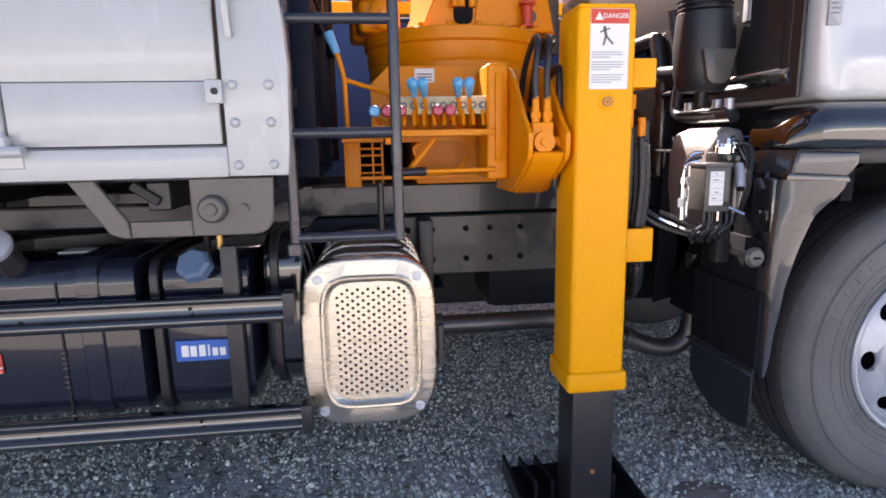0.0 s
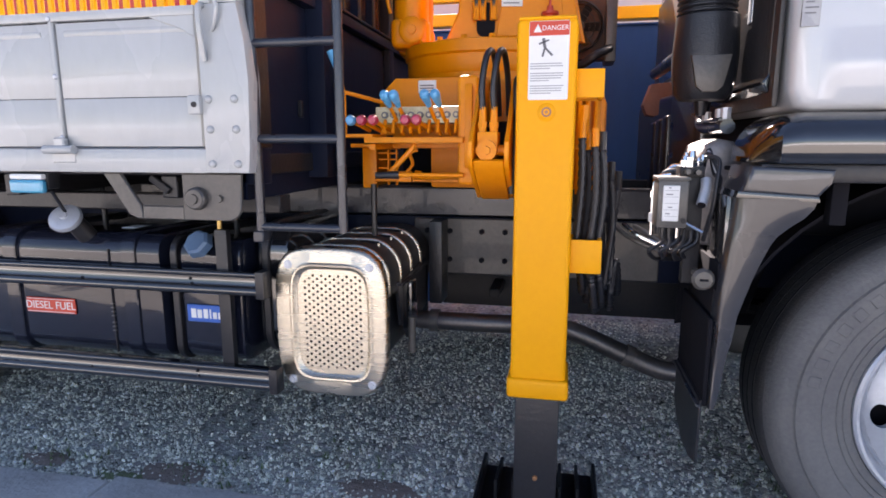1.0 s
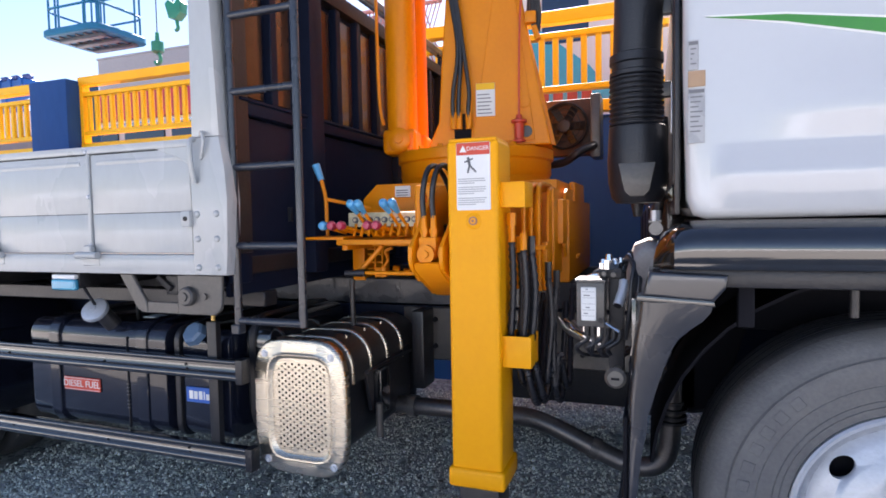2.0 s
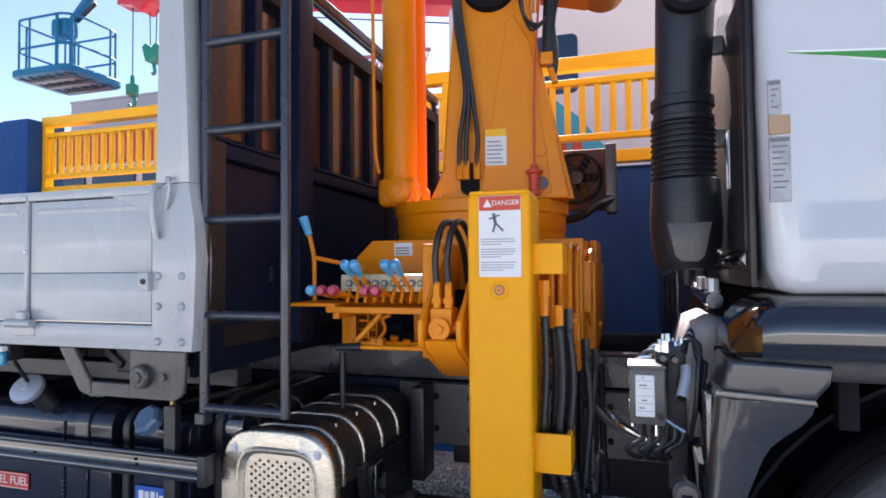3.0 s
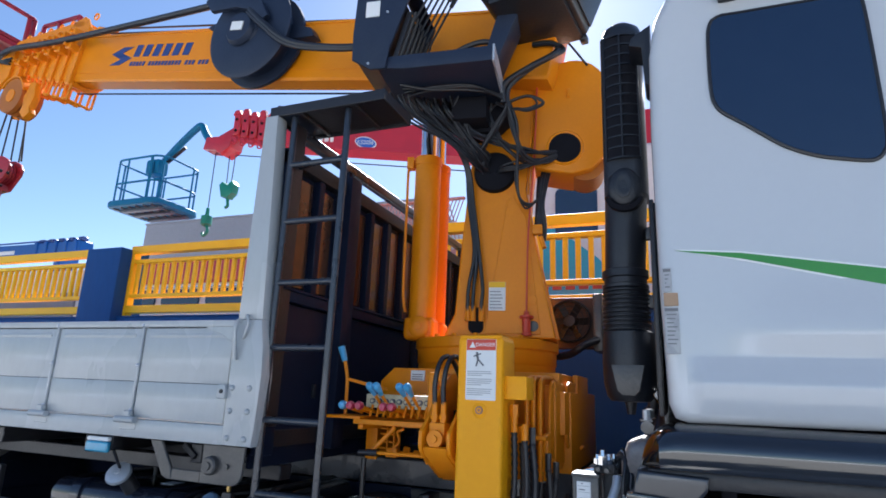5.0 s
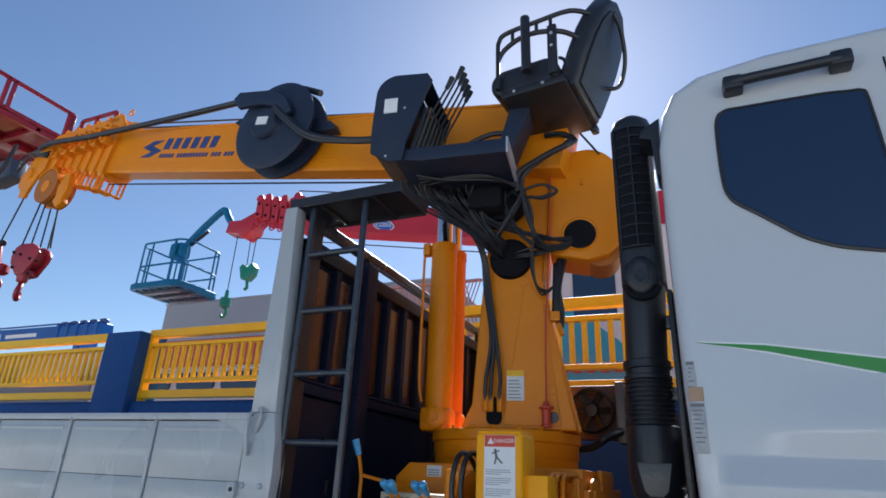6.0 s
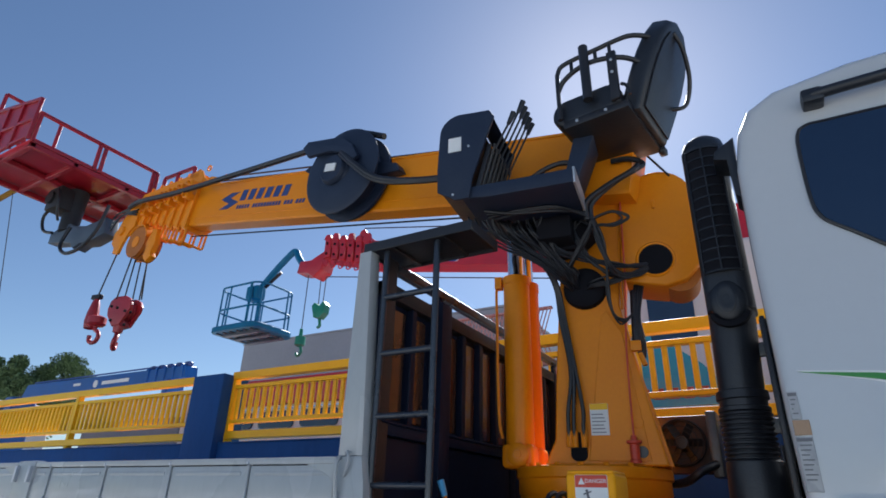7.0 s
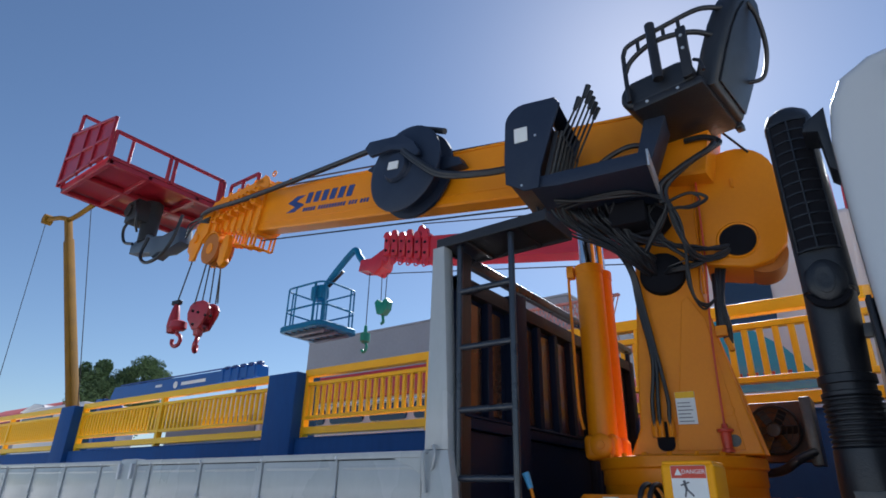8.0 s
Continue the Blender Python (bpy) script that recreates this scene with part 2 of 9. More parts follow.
def thing(name, label, category, loc=(0, 0, 0), rz=0.0, group="", kind="", local=False):
    """An Empty at the thing's base. local: its parts are coded in its own frame, otherwise in the world's."""
    ob = new(name)
    ob.empty_display_size = 0.1
    ob.matrix_basis = pose(*loc, 0, 0, rz)
    if local:
        LOCAL.add(ob.name)
    return tagged(ob, label, category, group, kind)


def finish(bm, name, mat, smooth=38):
    bmesh.ops.recalc_face_normals(bm, faces=bm.faces)
    me = bpy.data.meshes.new(name)
    bm.to_mesh(me)
    bm.free()
    me.materials.append(mat)
    for p in me.polygons:
        p.use_smooth = True
    me.set_sharp_from_angle(angle=radians(smooth))
    return me


def part(name, bm, mat, parent, label="", smooth=38):
    root = parent
    while root.parent:
        root = root.parent
    if root.name not in LOCAL:
        bm.transform(root.matrix_basis.inverted())
    ob = new(name, finish(bm, name, mat, smooth))
    ob.parent = parent
    return tagged(ob, label)


def solid(name, bm, mat, label, category, group="", kind="", loc=None, smooth=38):
    """A thing that is a single mesh; its origin at loc."""
    if loc is not None:
        bm.transform(Matrix.Translation(loc).inverted())
    ob = new(name, finish(bm, name, mat, smooth))
    if loc is not None:
        ob.location = loc
    return tagged(ob, label, category, group, kind)


def merge(bm, tmp):
    me = bpy.data.meshes.new("tmp")
    tmp.to_mesh(me)
    tmp.free()
    bm.from_mesh(me)
    bpy.data.meshes.remove(me)


def box(bm, x0, x1, y0, y1, z0, z1, bev=0.0, seg=2, m=None):
    t = bmesh.new()
    bmesh.ops.create_cube(t, size=1.0)
    for v in t.verts:
        v.co = Vector(((x0 + x1) / 2 + v.co.x * (x1 - x0), (y0 + y1) / 2 + v.co.y * (y1 - y0), (z0 + z1) / 2 + v.co.z * (z1 - z0)))
    if bev:
        bmesh.ops.bevel(t, geom=t.edges[:], offset=bev, segments=seg, profile=0.6, affect="EDGES")
    if m is not None:
        t.transform(m)
    merge(bm, t)
    return bm


def prism(bm, poly, axis, a, b, bev=0.0, seg=2, m=None):
    """A polygon drawn out from a to b along an axis. axis x: (y, z); y: (x, z); z: (x, y)."""
    t = bmesh.new()
    def at(p, q):
        return {"x": (q, p[0], p[1]), "y": (p[0], q, p[1]), "z": (p[0], p[1], q)}[axis]
    lo, hi = [t.verts.new(at(p, a)) for p in poly], [t.verts.new(at(p, b)) for p in poly]
    t.faces.new(lo)
    t.faces.new(hi[::-1])
    k = len(poly)
    for i in range(k):
        t.faces.new((lo[i], hi[i], hi[(i + 1) % k], lo[(i + 1) % k]))
    bmesh.ops.recalc_face_normals(t, faces=t.faces)
    if bev:
        caps = [e for e in t.edges if not any(abs(along(v.co, axis) - a) < 1e-6 for v in e.verts) or not any(abs(along(v.co, axis) - b) < 1e-6 for v in e.verts)]
        bmesh.ops.bevel(t, geom=caps, offset=bev, segments=seg, profile=0.6, affect="EDGES")
    if m is not None:
        t.transform(m)
    merge(bm, t)
    return bm


def along(co, axis):
    return co["xyz".index(axis)]


def rrect(x0, x1, z0, z1, r, n=6):
    pts = []
    for cx, cz, a0 in ((x1 - r, z1 - r, 0), (x0 + r, z1 - r, 90), (x0 + r, z0 + r, 180), (x1 - r, z0 + r, 270)):
        for i in range(n + 1):
            a = radians(a0 + 90 * i / n)
            pts.append((cx + r * math.cos(a), cz + r * math.sin(a)))
    return pts


def arc(cx, cz, r, a0, a1, n=10):
    return [(cx + r * math.cos(radians(a0 + (a1 - a0) * i / n)), cz + r * math.sin(radians(a0 + (a1 - a0) * i / n))) for i in range(n + 1)]


def rod(bm, p0, p1, r, r1=None, n=12):
    p0, p1 = Vector(p0), Vector(p1)
    d = p1 - p0
    t = bmesh.new()
    bmesh.ops.create_cone(t, cap_ends=True, segments=n, radius1=r, radius2=r if r1 is None else r1, depth=d.length)
    t.transform(Matrix.Translation((p0 + p1) / 2) @ d.to_track_quat("Z", "Y").to_matrix().to_4x4())
    merge(bm, t)
    return bm


def smooth_line(pts, sub=6):
    pts = [Vector(p) for p in pts]
    out = []
    for i in range(len(pts) - 1):
        p0, p1, p2, p3 = pts[max(i - 1, 0)], pts[i], pts[i + 1], pts[min(i + 2, len(pts) - 1)]
        for k in range(sub):
            t = k / sub
            out.append(0.5 * (2 * p1 + (p2 - p0) * t + (2 * p0 - 5 * p1 + 4 * p2 - p3) * t * t + (3 * p1 - p0 - 3 * p2 + p3) * t ** 3))
    out.append(pts[-1])
    return out


def tube(bm, pts, r, n=8, sub=6, rib=0.0):
    """A round tube along a smooth line. rib: corrugation depth."""
    line = smooth_line(pts, sub) if sub else [Vector(p) for p in pts]
    rings, side = [], None
    for i, p in enumerate(line):
        d = (line[min(i + 1, len(line) - 1)] - line[max(i - 1, 0)]).normalized()
        if side is None:
            side = d.orthogonal().normalized()
        side = (side - d * side.dot(d))
        side = side.normalized() if side.length > 1e-6 else d.orthogonal().normalized()
        up = d.cross(side)
        rr = r + (rib if i % 2 else 0)
        rings.append([bm.verts.new(p + (side * math.cos(2 * math.pi * k / n) + up * math.sin(2 * math.pi * k / n)) * rr) for k in range(n)])
    for a, b in zip(rings, rings[1:]):
        for k in range(n):
            bm.faces.new((a[k], a[(k + 1) % n], b[(k + 1) % n], b[k]))
    bm.faces.new(rings[0][::-1])
    bm.faces.new(rings[-1])
    return bm


def lathe(bm, profile, m, n=40):
    """Profile of (radius, height) turned about z, then placed by m. Open ends are closed by small discs when the radius is 0."""
    t = bmesh.new()
    rings = []
    for r, h in profile:
        if r < 1e-6:
            rings.append([t.verts.new((0, 0, h))])
        else:
            rings.append([t.verts.new((r * math.cos(2 * math.pi * k / n), r * math.sin(2 * math.pi * k / n), h)) for k in range(n)])
    for a, b in zip(rings, rings[1:]):
        for k in range(n):
            q = [a[k % len(a)], a[(k + 1) % len(a)], b[(k + 1) % len(b)], b[k % len(b)]]
            q = list(dict.fromkeys(q))
            if len(q) > 2:
                t.faces.new(q)
    t.transform(m)
    merge(bm, t)
    return bm


def facing(x, y, z):
    """Lathe frame whose axis points to -y."""
    return Matrix.Translation((x, y, z)) @ Euler((radians(90), 0, 0)).to_matrix().to_4x4()


def hexbolt(bm, x, y, z, r=0.012, h=0.008, n=6):
    rod(bm, (x, y + 0.002, z), (x, y - h, z), r, r * 0.92, n)
    return bm


def B():
    return bmesh.new()


def lettering(name, text, size, m, mat, parent):
    cu = bpy.data.curves.new("txt", "FONT")
    cu.body, cu.size, cu.extrude = text, size, 0.0006
    cu.align_x, cu.align_y = "CENTER", "CENTER"
    tmp = new("txt", cu)
    bpy.context.view_layer.update()
    me = bpy.data.meshes.new_from_object(tmp.evaluated_get(bpy.context.evaluated_depsgraph_get()))
    bpy.data.objects.remove(tmp)
    bpy.data.curves.remove(cu)
    bm = bmesh.new()
    bm.from_mesh(me)
    bpy.data.meshes.remove(me)
    bm.transform(m)
    return part(name, bm, mat, parent)


def upright(x, y, z):
    """Lettering that faces -y."""
    return pose(x, y, z, 90, 0, 0)


# ---- ground, pavement, boundary wall ----
bm = B()
bmesh.ops.create_grid(bm, x_segments=4, y_segments=4, size=400)
solid("ground", bm, M_GRAVEL, "grey crushed-stone gravel yard with mossy patches", "ground", kind="structure")


def pavement():
    root = thing("pavement", "weathered grey concrete apron slabs beside the gravel", "pavement", (0, -4, 0), kind="structure")
    x = -41.32
    while x < 40:
        near = B()
        n = 26 if -4 < x < 3 else 1
        out = 0.022 if -2 < x < -1 else -0.012
        edge = [(x + 0.006 + 1.988 * k / n, out + (0.016 * noise.noise((x * 3 + k * 0.7, 0.3, 5.0)) if 0 < k < n else 0)) for k in range(n + 1)]
        # The near row takes the lightened concrete.
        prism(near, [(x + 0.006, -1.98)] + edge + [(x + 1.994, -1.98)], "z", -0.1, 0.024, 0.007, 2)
        part("slab", near, M_CONCRETE_LIFTED, root)
        part("slab", box(B(), x + 0.006, x + 1.994, -34.0, -2.0, -0.1, 0.02, 0.006, 1), M_CONCRETE, root)
        x += 2.0


pavement()


PATCHES = [(-1.15, 0.11, 0.15, 0.085, "soil"), (-0.33, 0.17, 0.17, 0.06, "soil"), (-1.33, 0.055, 0.10, 0.04, "moss"), (-1.72, 0.10, 0.12, 0.05, "soil"), (0.72, 0.16, 0.13, 0.06, "soil")]


def in_patch(x, y):
    wob = 1 + 0.5 * noise.noise((x * 9, y * 9, 2.0))
    return any(((x - cx) / rx) ** 2 + ((y - cy) / ry) ** 2 < wob for cx, cy, rx, ry, k in PATCHES)


def bare_patches():
    for cx, cy, rx, ry, kind in PATCHES:
        bm, rings = B(), []
        for q in range(7):
            f = q / 6
            ring = []
            for k in range(28):
                a = k * math.tau / 28
                w = f * (1.15 + 0.35 * noise.noise((math.cos(a) * 1.5 + cx * 5, math.sin(a) * 1.5, cy * 7)))
                x, y = cx + rx * w * math.cos(a), cy + ry * w * math.sin(a)
                ring.append(bm.verts.new((x, y, -0.003 + 0.011 * (1 - f * f) + 0.004 * noise.noise((x * 40, y * 40, 0)))))
            rings.append(ring)
        for p, q in zip(rings, rings[1:]):
            for k in range(28):
                bm.faces.new((p[k], q[k], q[(k + 1) % 28], p[(k + 1) % 28]))
        bmesh.ops.remove_doubles(bm, verts=bm.verts, dist=0.0004)
        if kind == "soil":
            solid("soil", bm, M_SOIL, "bare damp brown soil among the stones", "soil", kind="stuff")
        else:
            solid("moss", bm, M_MOSS, "low green moss along the slab edge", "moss", kind="stuff")


bare_patches()


def stones():
    rnd = random.Random(4)
    base = bmesh.new()
    bmesh.ops.create_icosphere(base, subdivisions=1, radius=1.0)
    verts = [v.co.copy() for v in base.verts]
    faces = [[v.index for v in f.verts] for f in base.faces]
    base.free()
    V, F = [], []
    for k in range(46000):
        x, y = rnd.uniform(-2.7, 2.3), 0.0 + 2.5 * rnd.random() ** 1.35
        if noise.noise((x * 1.3, y * 1.3, 7.0)) > 0.42 and rnd.random() < 0.75:
            continue
        if in_patch(x, y) and rnd.random() < 0.7:
            continue
        s = rnd.uniform(0.004, 0.0098) * (1.0 if rnd.random() < 0.96 else 1.5)
        e = Euler((rnd.uniform(0, 6), rnd.uniform(0, 6), rnd.uniform(0, 6))).to_matrix()
        sc = Vector((rnd.uniform(0.7, 1.4), rnd.uniform(0.6, 1.1), rnd.uniform(0.45, 0.8)))
        o = len(V)
        c = Vector((x, y, s * rnd.uniform(0.0, 0.5)))
        for v in verts:
            j = 1 + rnd.uniform(-0.22, 0.22)
            V.append(c + e @ Vector((v.x * sc.x, v.y * sc.y, v.z * sc.z)) * s * j)
        F += [[i + o for i in f] for f in faces]
    me = bpy.data.meshes.new("gravel")
    me.from_pydata(V, [], F)
    me.materials.append(M_STONE)
    tagged(new("gravel", me), "loose grey crushed stones on the yard", "gravel", kind="stuff")


stones()


def weeds():
    rnd = random.Random(9)
    bm = B()
    for cx, cy, k in ((-1.0, 0.12, 60), (1.15, 0.5, 70), (0.95, 0.75, 40), (-0.4, 0.35, 30), (-1.6, 0.1, 40)):
        for i in range(k):
            x, y = rnd.gauss(cx, 0.13), abs(rnd.gauss(cy, 0.07)) + 0.01
            a, h, w = rnd.uniform(0, 6.28), rnd.uniform(0.012, 0.035), rnd.uniform(0.003, 0.007)
            dx, dy = math.cos(a) * w, math.sin(a) * w
            lean = Vector((rnd.uniform(-0.015, 0.015), rnd.uniform(-0.015, 0.015), h))
            p = Vector((x, y, 0.004))
            bm.faces.new([bm.verts.new(p + Vector((dx, dy, 0))), bm.verts.new(p - Vector((dx, dy, 0))), bm.verts.new(p + lean)])
    solid("weeds", bm, M_LEAF, "small green weeds among the stones", "weeds", kind="stuff")


weeds()


# the wall and its railings are drawn larger and farther off, then brought to their true size and place
NEARER = Matrix.Translation((0.89, -2.01, 1.44)) @ Matrix.Scale(0.9, 4) @ Matrix.Translation((-0.89, 2.01, -1.44))


def boundary_wall():
    root = thing("wall_north", "blue-painted masonry boundary wall with square pillars", "wall", (-5, 3.44, 0), kind="structure")
    part("coping_gap", box(B(), -32, 8, 3.30, 3.58, 2.176, 2.19, 0.003, 1), M_WALL, root)
    part("wall_body", box(B(), -32, 8, 3.32, 3.56, -0.16, 2.18, 0.01), M_WALL, root)
    for x in (-19.9, -12.9, -6.01):
        part("pillar", box(B(), x - 0.31, x + 0.31, 3.22, 3.66, -0.16, 3.08, 0.015), M_WALL, root)
    root.matrix_basis = NEARER @ root.matrix_basis


boundary_wall()


def railing(x0, x1, group, mids=()):
    root = thing("railing", "yellow painted steel railing with upright bars on the blue wall", "railing", ((x0 + x1) / 2, 3.44, 2.19), group=group)
    for name, z0, z1, d in (("top_beam", 3.02, 3.125, 0.055), ("upper_rail", 2.892, 2.945, 0.04), ("lower_rail", 2.434, 2.485, 0.04), ("bottom_beam", 2.238, 2.336, 0.055)):
        part(name, box(B(), x0, x1, 3.44 - d, 3.44 + d, z0, z1, 0.006, 1), M_RAIL, root)
    for x in (x0 + 0.03, x1 - 0.03, *mids):
        part("post", box(B(), x - 0.04, x + 0.04, 3.39, 3.49, 2.19, 3.10, 0.006, 1), M_RAIL, root)
    n = int((x1 - x0 - 0.1) / 0.12)
    data = finish(prism(B(), rrect(-0.026, 0.026, -0.023, 0.023, 0.012, 2), "z", -0.207, 0.207), "bar", M_RAIL)
    for i in range(1, n):
        ob = new("bar", data)
        ob.parent = root
        ob.location = (x0 + (x1 - x0) * i / n - (x0 + x1) / 2, 0, 2.689 - 2.19)
    root.matrix_basis = NEARER @ root.matrix_basis


G_RAIL = "railings along the boundary wall"
railing(-5.72, 6.5, G_RAIL, (-3.5, -0.95, 1.7))
railing(-12.57, -6.33, G_RAIL, (-9.5,))
railing(-19.58, -13.22, G_RAIL, (-16.4,))

# an unseen plain rendered wall, added to close the open side and bounce light
bm = box(B(), -60, 60, -36.3, -36.0, 0, 2.4, 0.02, 1)
solid("wall_south", bm, material("pale_grey_render", (0.62, 0.65, 0.70), 0.85, second=(0.54, 0.57, 0.61), scale=0.7, amount=0.7, bump=0.006, fine=9), "unseen plain pale grey wall added to close the yard and bounce light", "wall", kind="structure", loc=(0, -36.15, 0))

# ---- lorry: bed side, headboard, ladder ----
def chassis():
    root = thing("chassis_frame", "black steel lorry chassis with bolted side rails and subframe", "chassis", (0, 1.1, 0.7))
    for y in (0.76, 1.42):
        part("side_rail", box(B(), -7.6, 3.0, y, y + 0.09, 0.70, 0.955, 0.008), M_BULK, root)
        part("subframe", box(B(), -7.6, 0.9, y + 0.01, y + 0.10, 0.958, 1.085, 0.008), M_CHASSIS, root)
    for x in (-4.5, -2.6, -1.1, 0.75, 2.4):
        part("cross_member", box(B(), x - 0.05, x + 0.05, 0.85, 1.42, 0.73, 0.92, 0.006, 1), M_CHASSIS, root)
    part("gusset_plate", box(B(), -0.33, 0.70, 0.748, 0.757, 0.706, 0.95, 0.004, 1), M_BRACKET, root, "bolted reinforcing plate")
    part("gusset_plate", box(B(), -1.7, 0.78, 0.756, 0.767, 0.962, 1.08, 0.004, 1), M_LADDER, root, "dusty subframe plate")
    for x in (-0.27, -0.17, -0.03, 0.07, 0.2, 0.42, 0.5):
        for z in (0.77, 0.895):
            part("bolt", hexbolt(B(), x, 0.748, z, 0.013, 0.012), M_DARK, root)
    part("bracket", box(B(), -0.235, -0.18, 0.62, 0.75, 0.60, 0.95, 0.006), M_BLACK, root, "black muffler hanger bracket")
    for x in (-1.55, -0.95, -0.38):
        part("stay", rod(B(), (x, 0.35, 1.12), (x, 0.35, 0.80), 0.011), M_BLACK, root)
    part("axle_beam", box(B(), 1.36, 1.51, 0.35, 2.0, 0.42, 0.54, 0.02), M_CHASSIS, root)
    spring = B()
    for k in range(5):
        prism(spring, [(0.9 + 0.06 * k, 0.62 + 0.006 * k), (1.43, 0.555 + 0.016 * k), (1.95 - 0.06 * k, 0.62 + 0.006 * k), (1.95 - 0.06 * k, 0.632 + 0.006 * k), (1.43, 0.567 + 0.016 * k), (0.9 + 0.06 * k, 0.632 + 0.006 * k)], "y", 0.72, 0.8)
    part("leaf_spring", spring, M_CHASSIS, root)
    part("spring_hanger", box(B(), 0.84, 0.94, 0.66, 0.76, 0.60, 0.92, 0.01), M_CHASSIS, root)


chassis()


def bed():
    root = thing("truck_bed", "white steel lorry bed with hinged drop sides, black floor frame", "truck bed", (-4, 1.0, 1.1))
    part("floor", box(B(), -7.6, -0.64, -0.04, 2.18, 1.165, 1.235, 0.004, 1), M_BLACK, root)
    part("side_sill", box(B(), -7.6, -0.749, -0.118, -0.05, 1.176, 1.25, 0.008), M_WHITE, root)
    for x in [-0.95 - 0.62 * k for k in range(10)]:
        part("cross_bearer", box(B(), x - 0.03, x + 0.03, -0.03, 2.15, 1.09, 1.164, 0.004, 1), M_BLACK, root)
    part("longitudinal_bearer", box(B(), -7.6, -0.64, 0.12, 0.2, 1.03, 1.09, 0.004, 1), M_BLACK, root)
    part("far_side", box(B(), -7.6, -0.64, 2.12, 2.18, 1.236, 1.66, 0.01), M_WHITE, root)
    # corner post, wide at the sill and tapering to its top
    low = prism(B(), [(-0.748, 1.178), (-0.607, 1.178), (-0.6, 1.25), (-0.593, 1.44), (-0.6, 1.55), (-0.62, 1.66), (-0.748, 1.66)], "y", -0.125, -0.055, 0.006)
    part("corner_post", low, M_WHITE, root)
    up = prism(B(), [(-0.742, 1.661), (-0.621, 1.661), (-0.664, 2.555), (-0.728, 2.555)], "y", -0.12, -0.05, 0.006)
    part("upper_post", up, M_WHITE, root)
    part("post_edge", box(B(), -0.618, -0.604, -0.06, 0.02, 1.25, 2.54, 0.003, 1), M_BLACK, root, "black rear edge of the post")
    for x in (-0.712, -0.628):
        for z in (1.393, 1.306, 1.205):
            lathe_b = lathe(B(), [(0.0, 0.010), (0.007, 0.009), (0.011, 0.005), (0.012, 0.0)], facing(x - 0.012, -0.125, z), 14)
            part("rivet", lathe_b, M_WHITE, root)
    gate_ends = [(-3.03, -0.757, 0.496), (-5.4, -3.237, 0.263), (-7.55, -5.607, 0.496)]
    for a, b, first in gate_ends:
        gate(root, a, b, first)
    for x in (-3.133, -5.503):
        p = part("side_post", box(B(), x - 0.095, x + 0.095, -0.122, -0.06, 1.25, 1.668, 0.008), M_WHITE, root)
        for s in (-1, 1):
            part("toggle_latch", box(B(), x + s * 0.075 - 0.012, x + s * 0.075 + 0.012, -0.142, -0.118, 1.55, 1.64, 0.004), M_ALU, p, "zinc toggle latch")
    # latch and lifting handle by the corner
    part("latch", box(B(), -0.785, -0.745, -0.142, -0.118, 1.35, 1.405, 0.006), M_WHITE, root)
    part("latch_pin", hexbolt(B(), -0.762, -0.14, 1.378, 0.009, 0.006, 10), M_CHASSIS, root)
    part("gate_handle", tube(B(), [(-0.725, -0.12, 1.655), (-0.725, -0.145, 1.645), (-0.724, -0.147, 1.58), (-0.722, -0.135, 1.5)], 0.009, 8, 4), M_WHITE, root)
    part("handle_loop", tube(B(), [(-0.70, -0.12, 1.665), (-0.685, -0.135, 1.675), (-0.672, -0.14, 1.645), (-0.685, -0.135, 1.60), (-0.70, -0.125, 1.585)], 0.006, 8, 5), M_WHITE, root)
    # hanger plate below the sill
    plate = B()
    prism(plate, [(-1.135, 1.174), (-1.072, 1.174), (-1.005, 1.072), (-1.0, 1.03), (-1.02, 1.03), (-1.05, 1.042)], "y", -0.10, -0.085, 0.003, 1)
    prism(plate, [(-1.0, 1.072), (-0.853, 1.072), (-0.853, 1.03), (-1.0, 1.03)], "y", -0.10, -0.085, 0.003, 1)
    prism(plate, [(-0.853, 1.174), (-0.65, 1.174), (-0.655, 1.07)] + arc(-0.702, 1.078, 0.048, -10, -90, 6) + [(-0.853, 1.03)], "y", -0.10, -0.085, 0.003, 1)
    hp = part("hanger_plate", plate, M_BRACKET, root, "worn dark steel hanger plate with a cut-out")
    part("round_boss", lathe(B(), [(0, 0.03), (0.014, 0.03), (0.016, 0.024), (0.028, 0.024), (0.034, 0.018), (0.036, 0)], facing(-0.80, -0.10, 1.098), 24), M_BRACKET, hp)
    part("bolt", hexbolt(B(), -0.725, -0.10, 1.098, 0.012, 0.009), M_BRACKET, hp)
    part("strut", box(B(), -0.04, 0.04, -0.012, 0.012, -0.012, 0.012, 0.003, 1, pose(-0.98, -0.03, 1.135, 0, 35, 0)), M_CHASSIS, hp)
    for x in (-2.9, -5.2):
        part("hanger_plate", box(B(), x - 0.25, x + 0.25, -0.1, -0.085, 1.03, 1.174, 0.003, 1), M_CHASSIS, root)


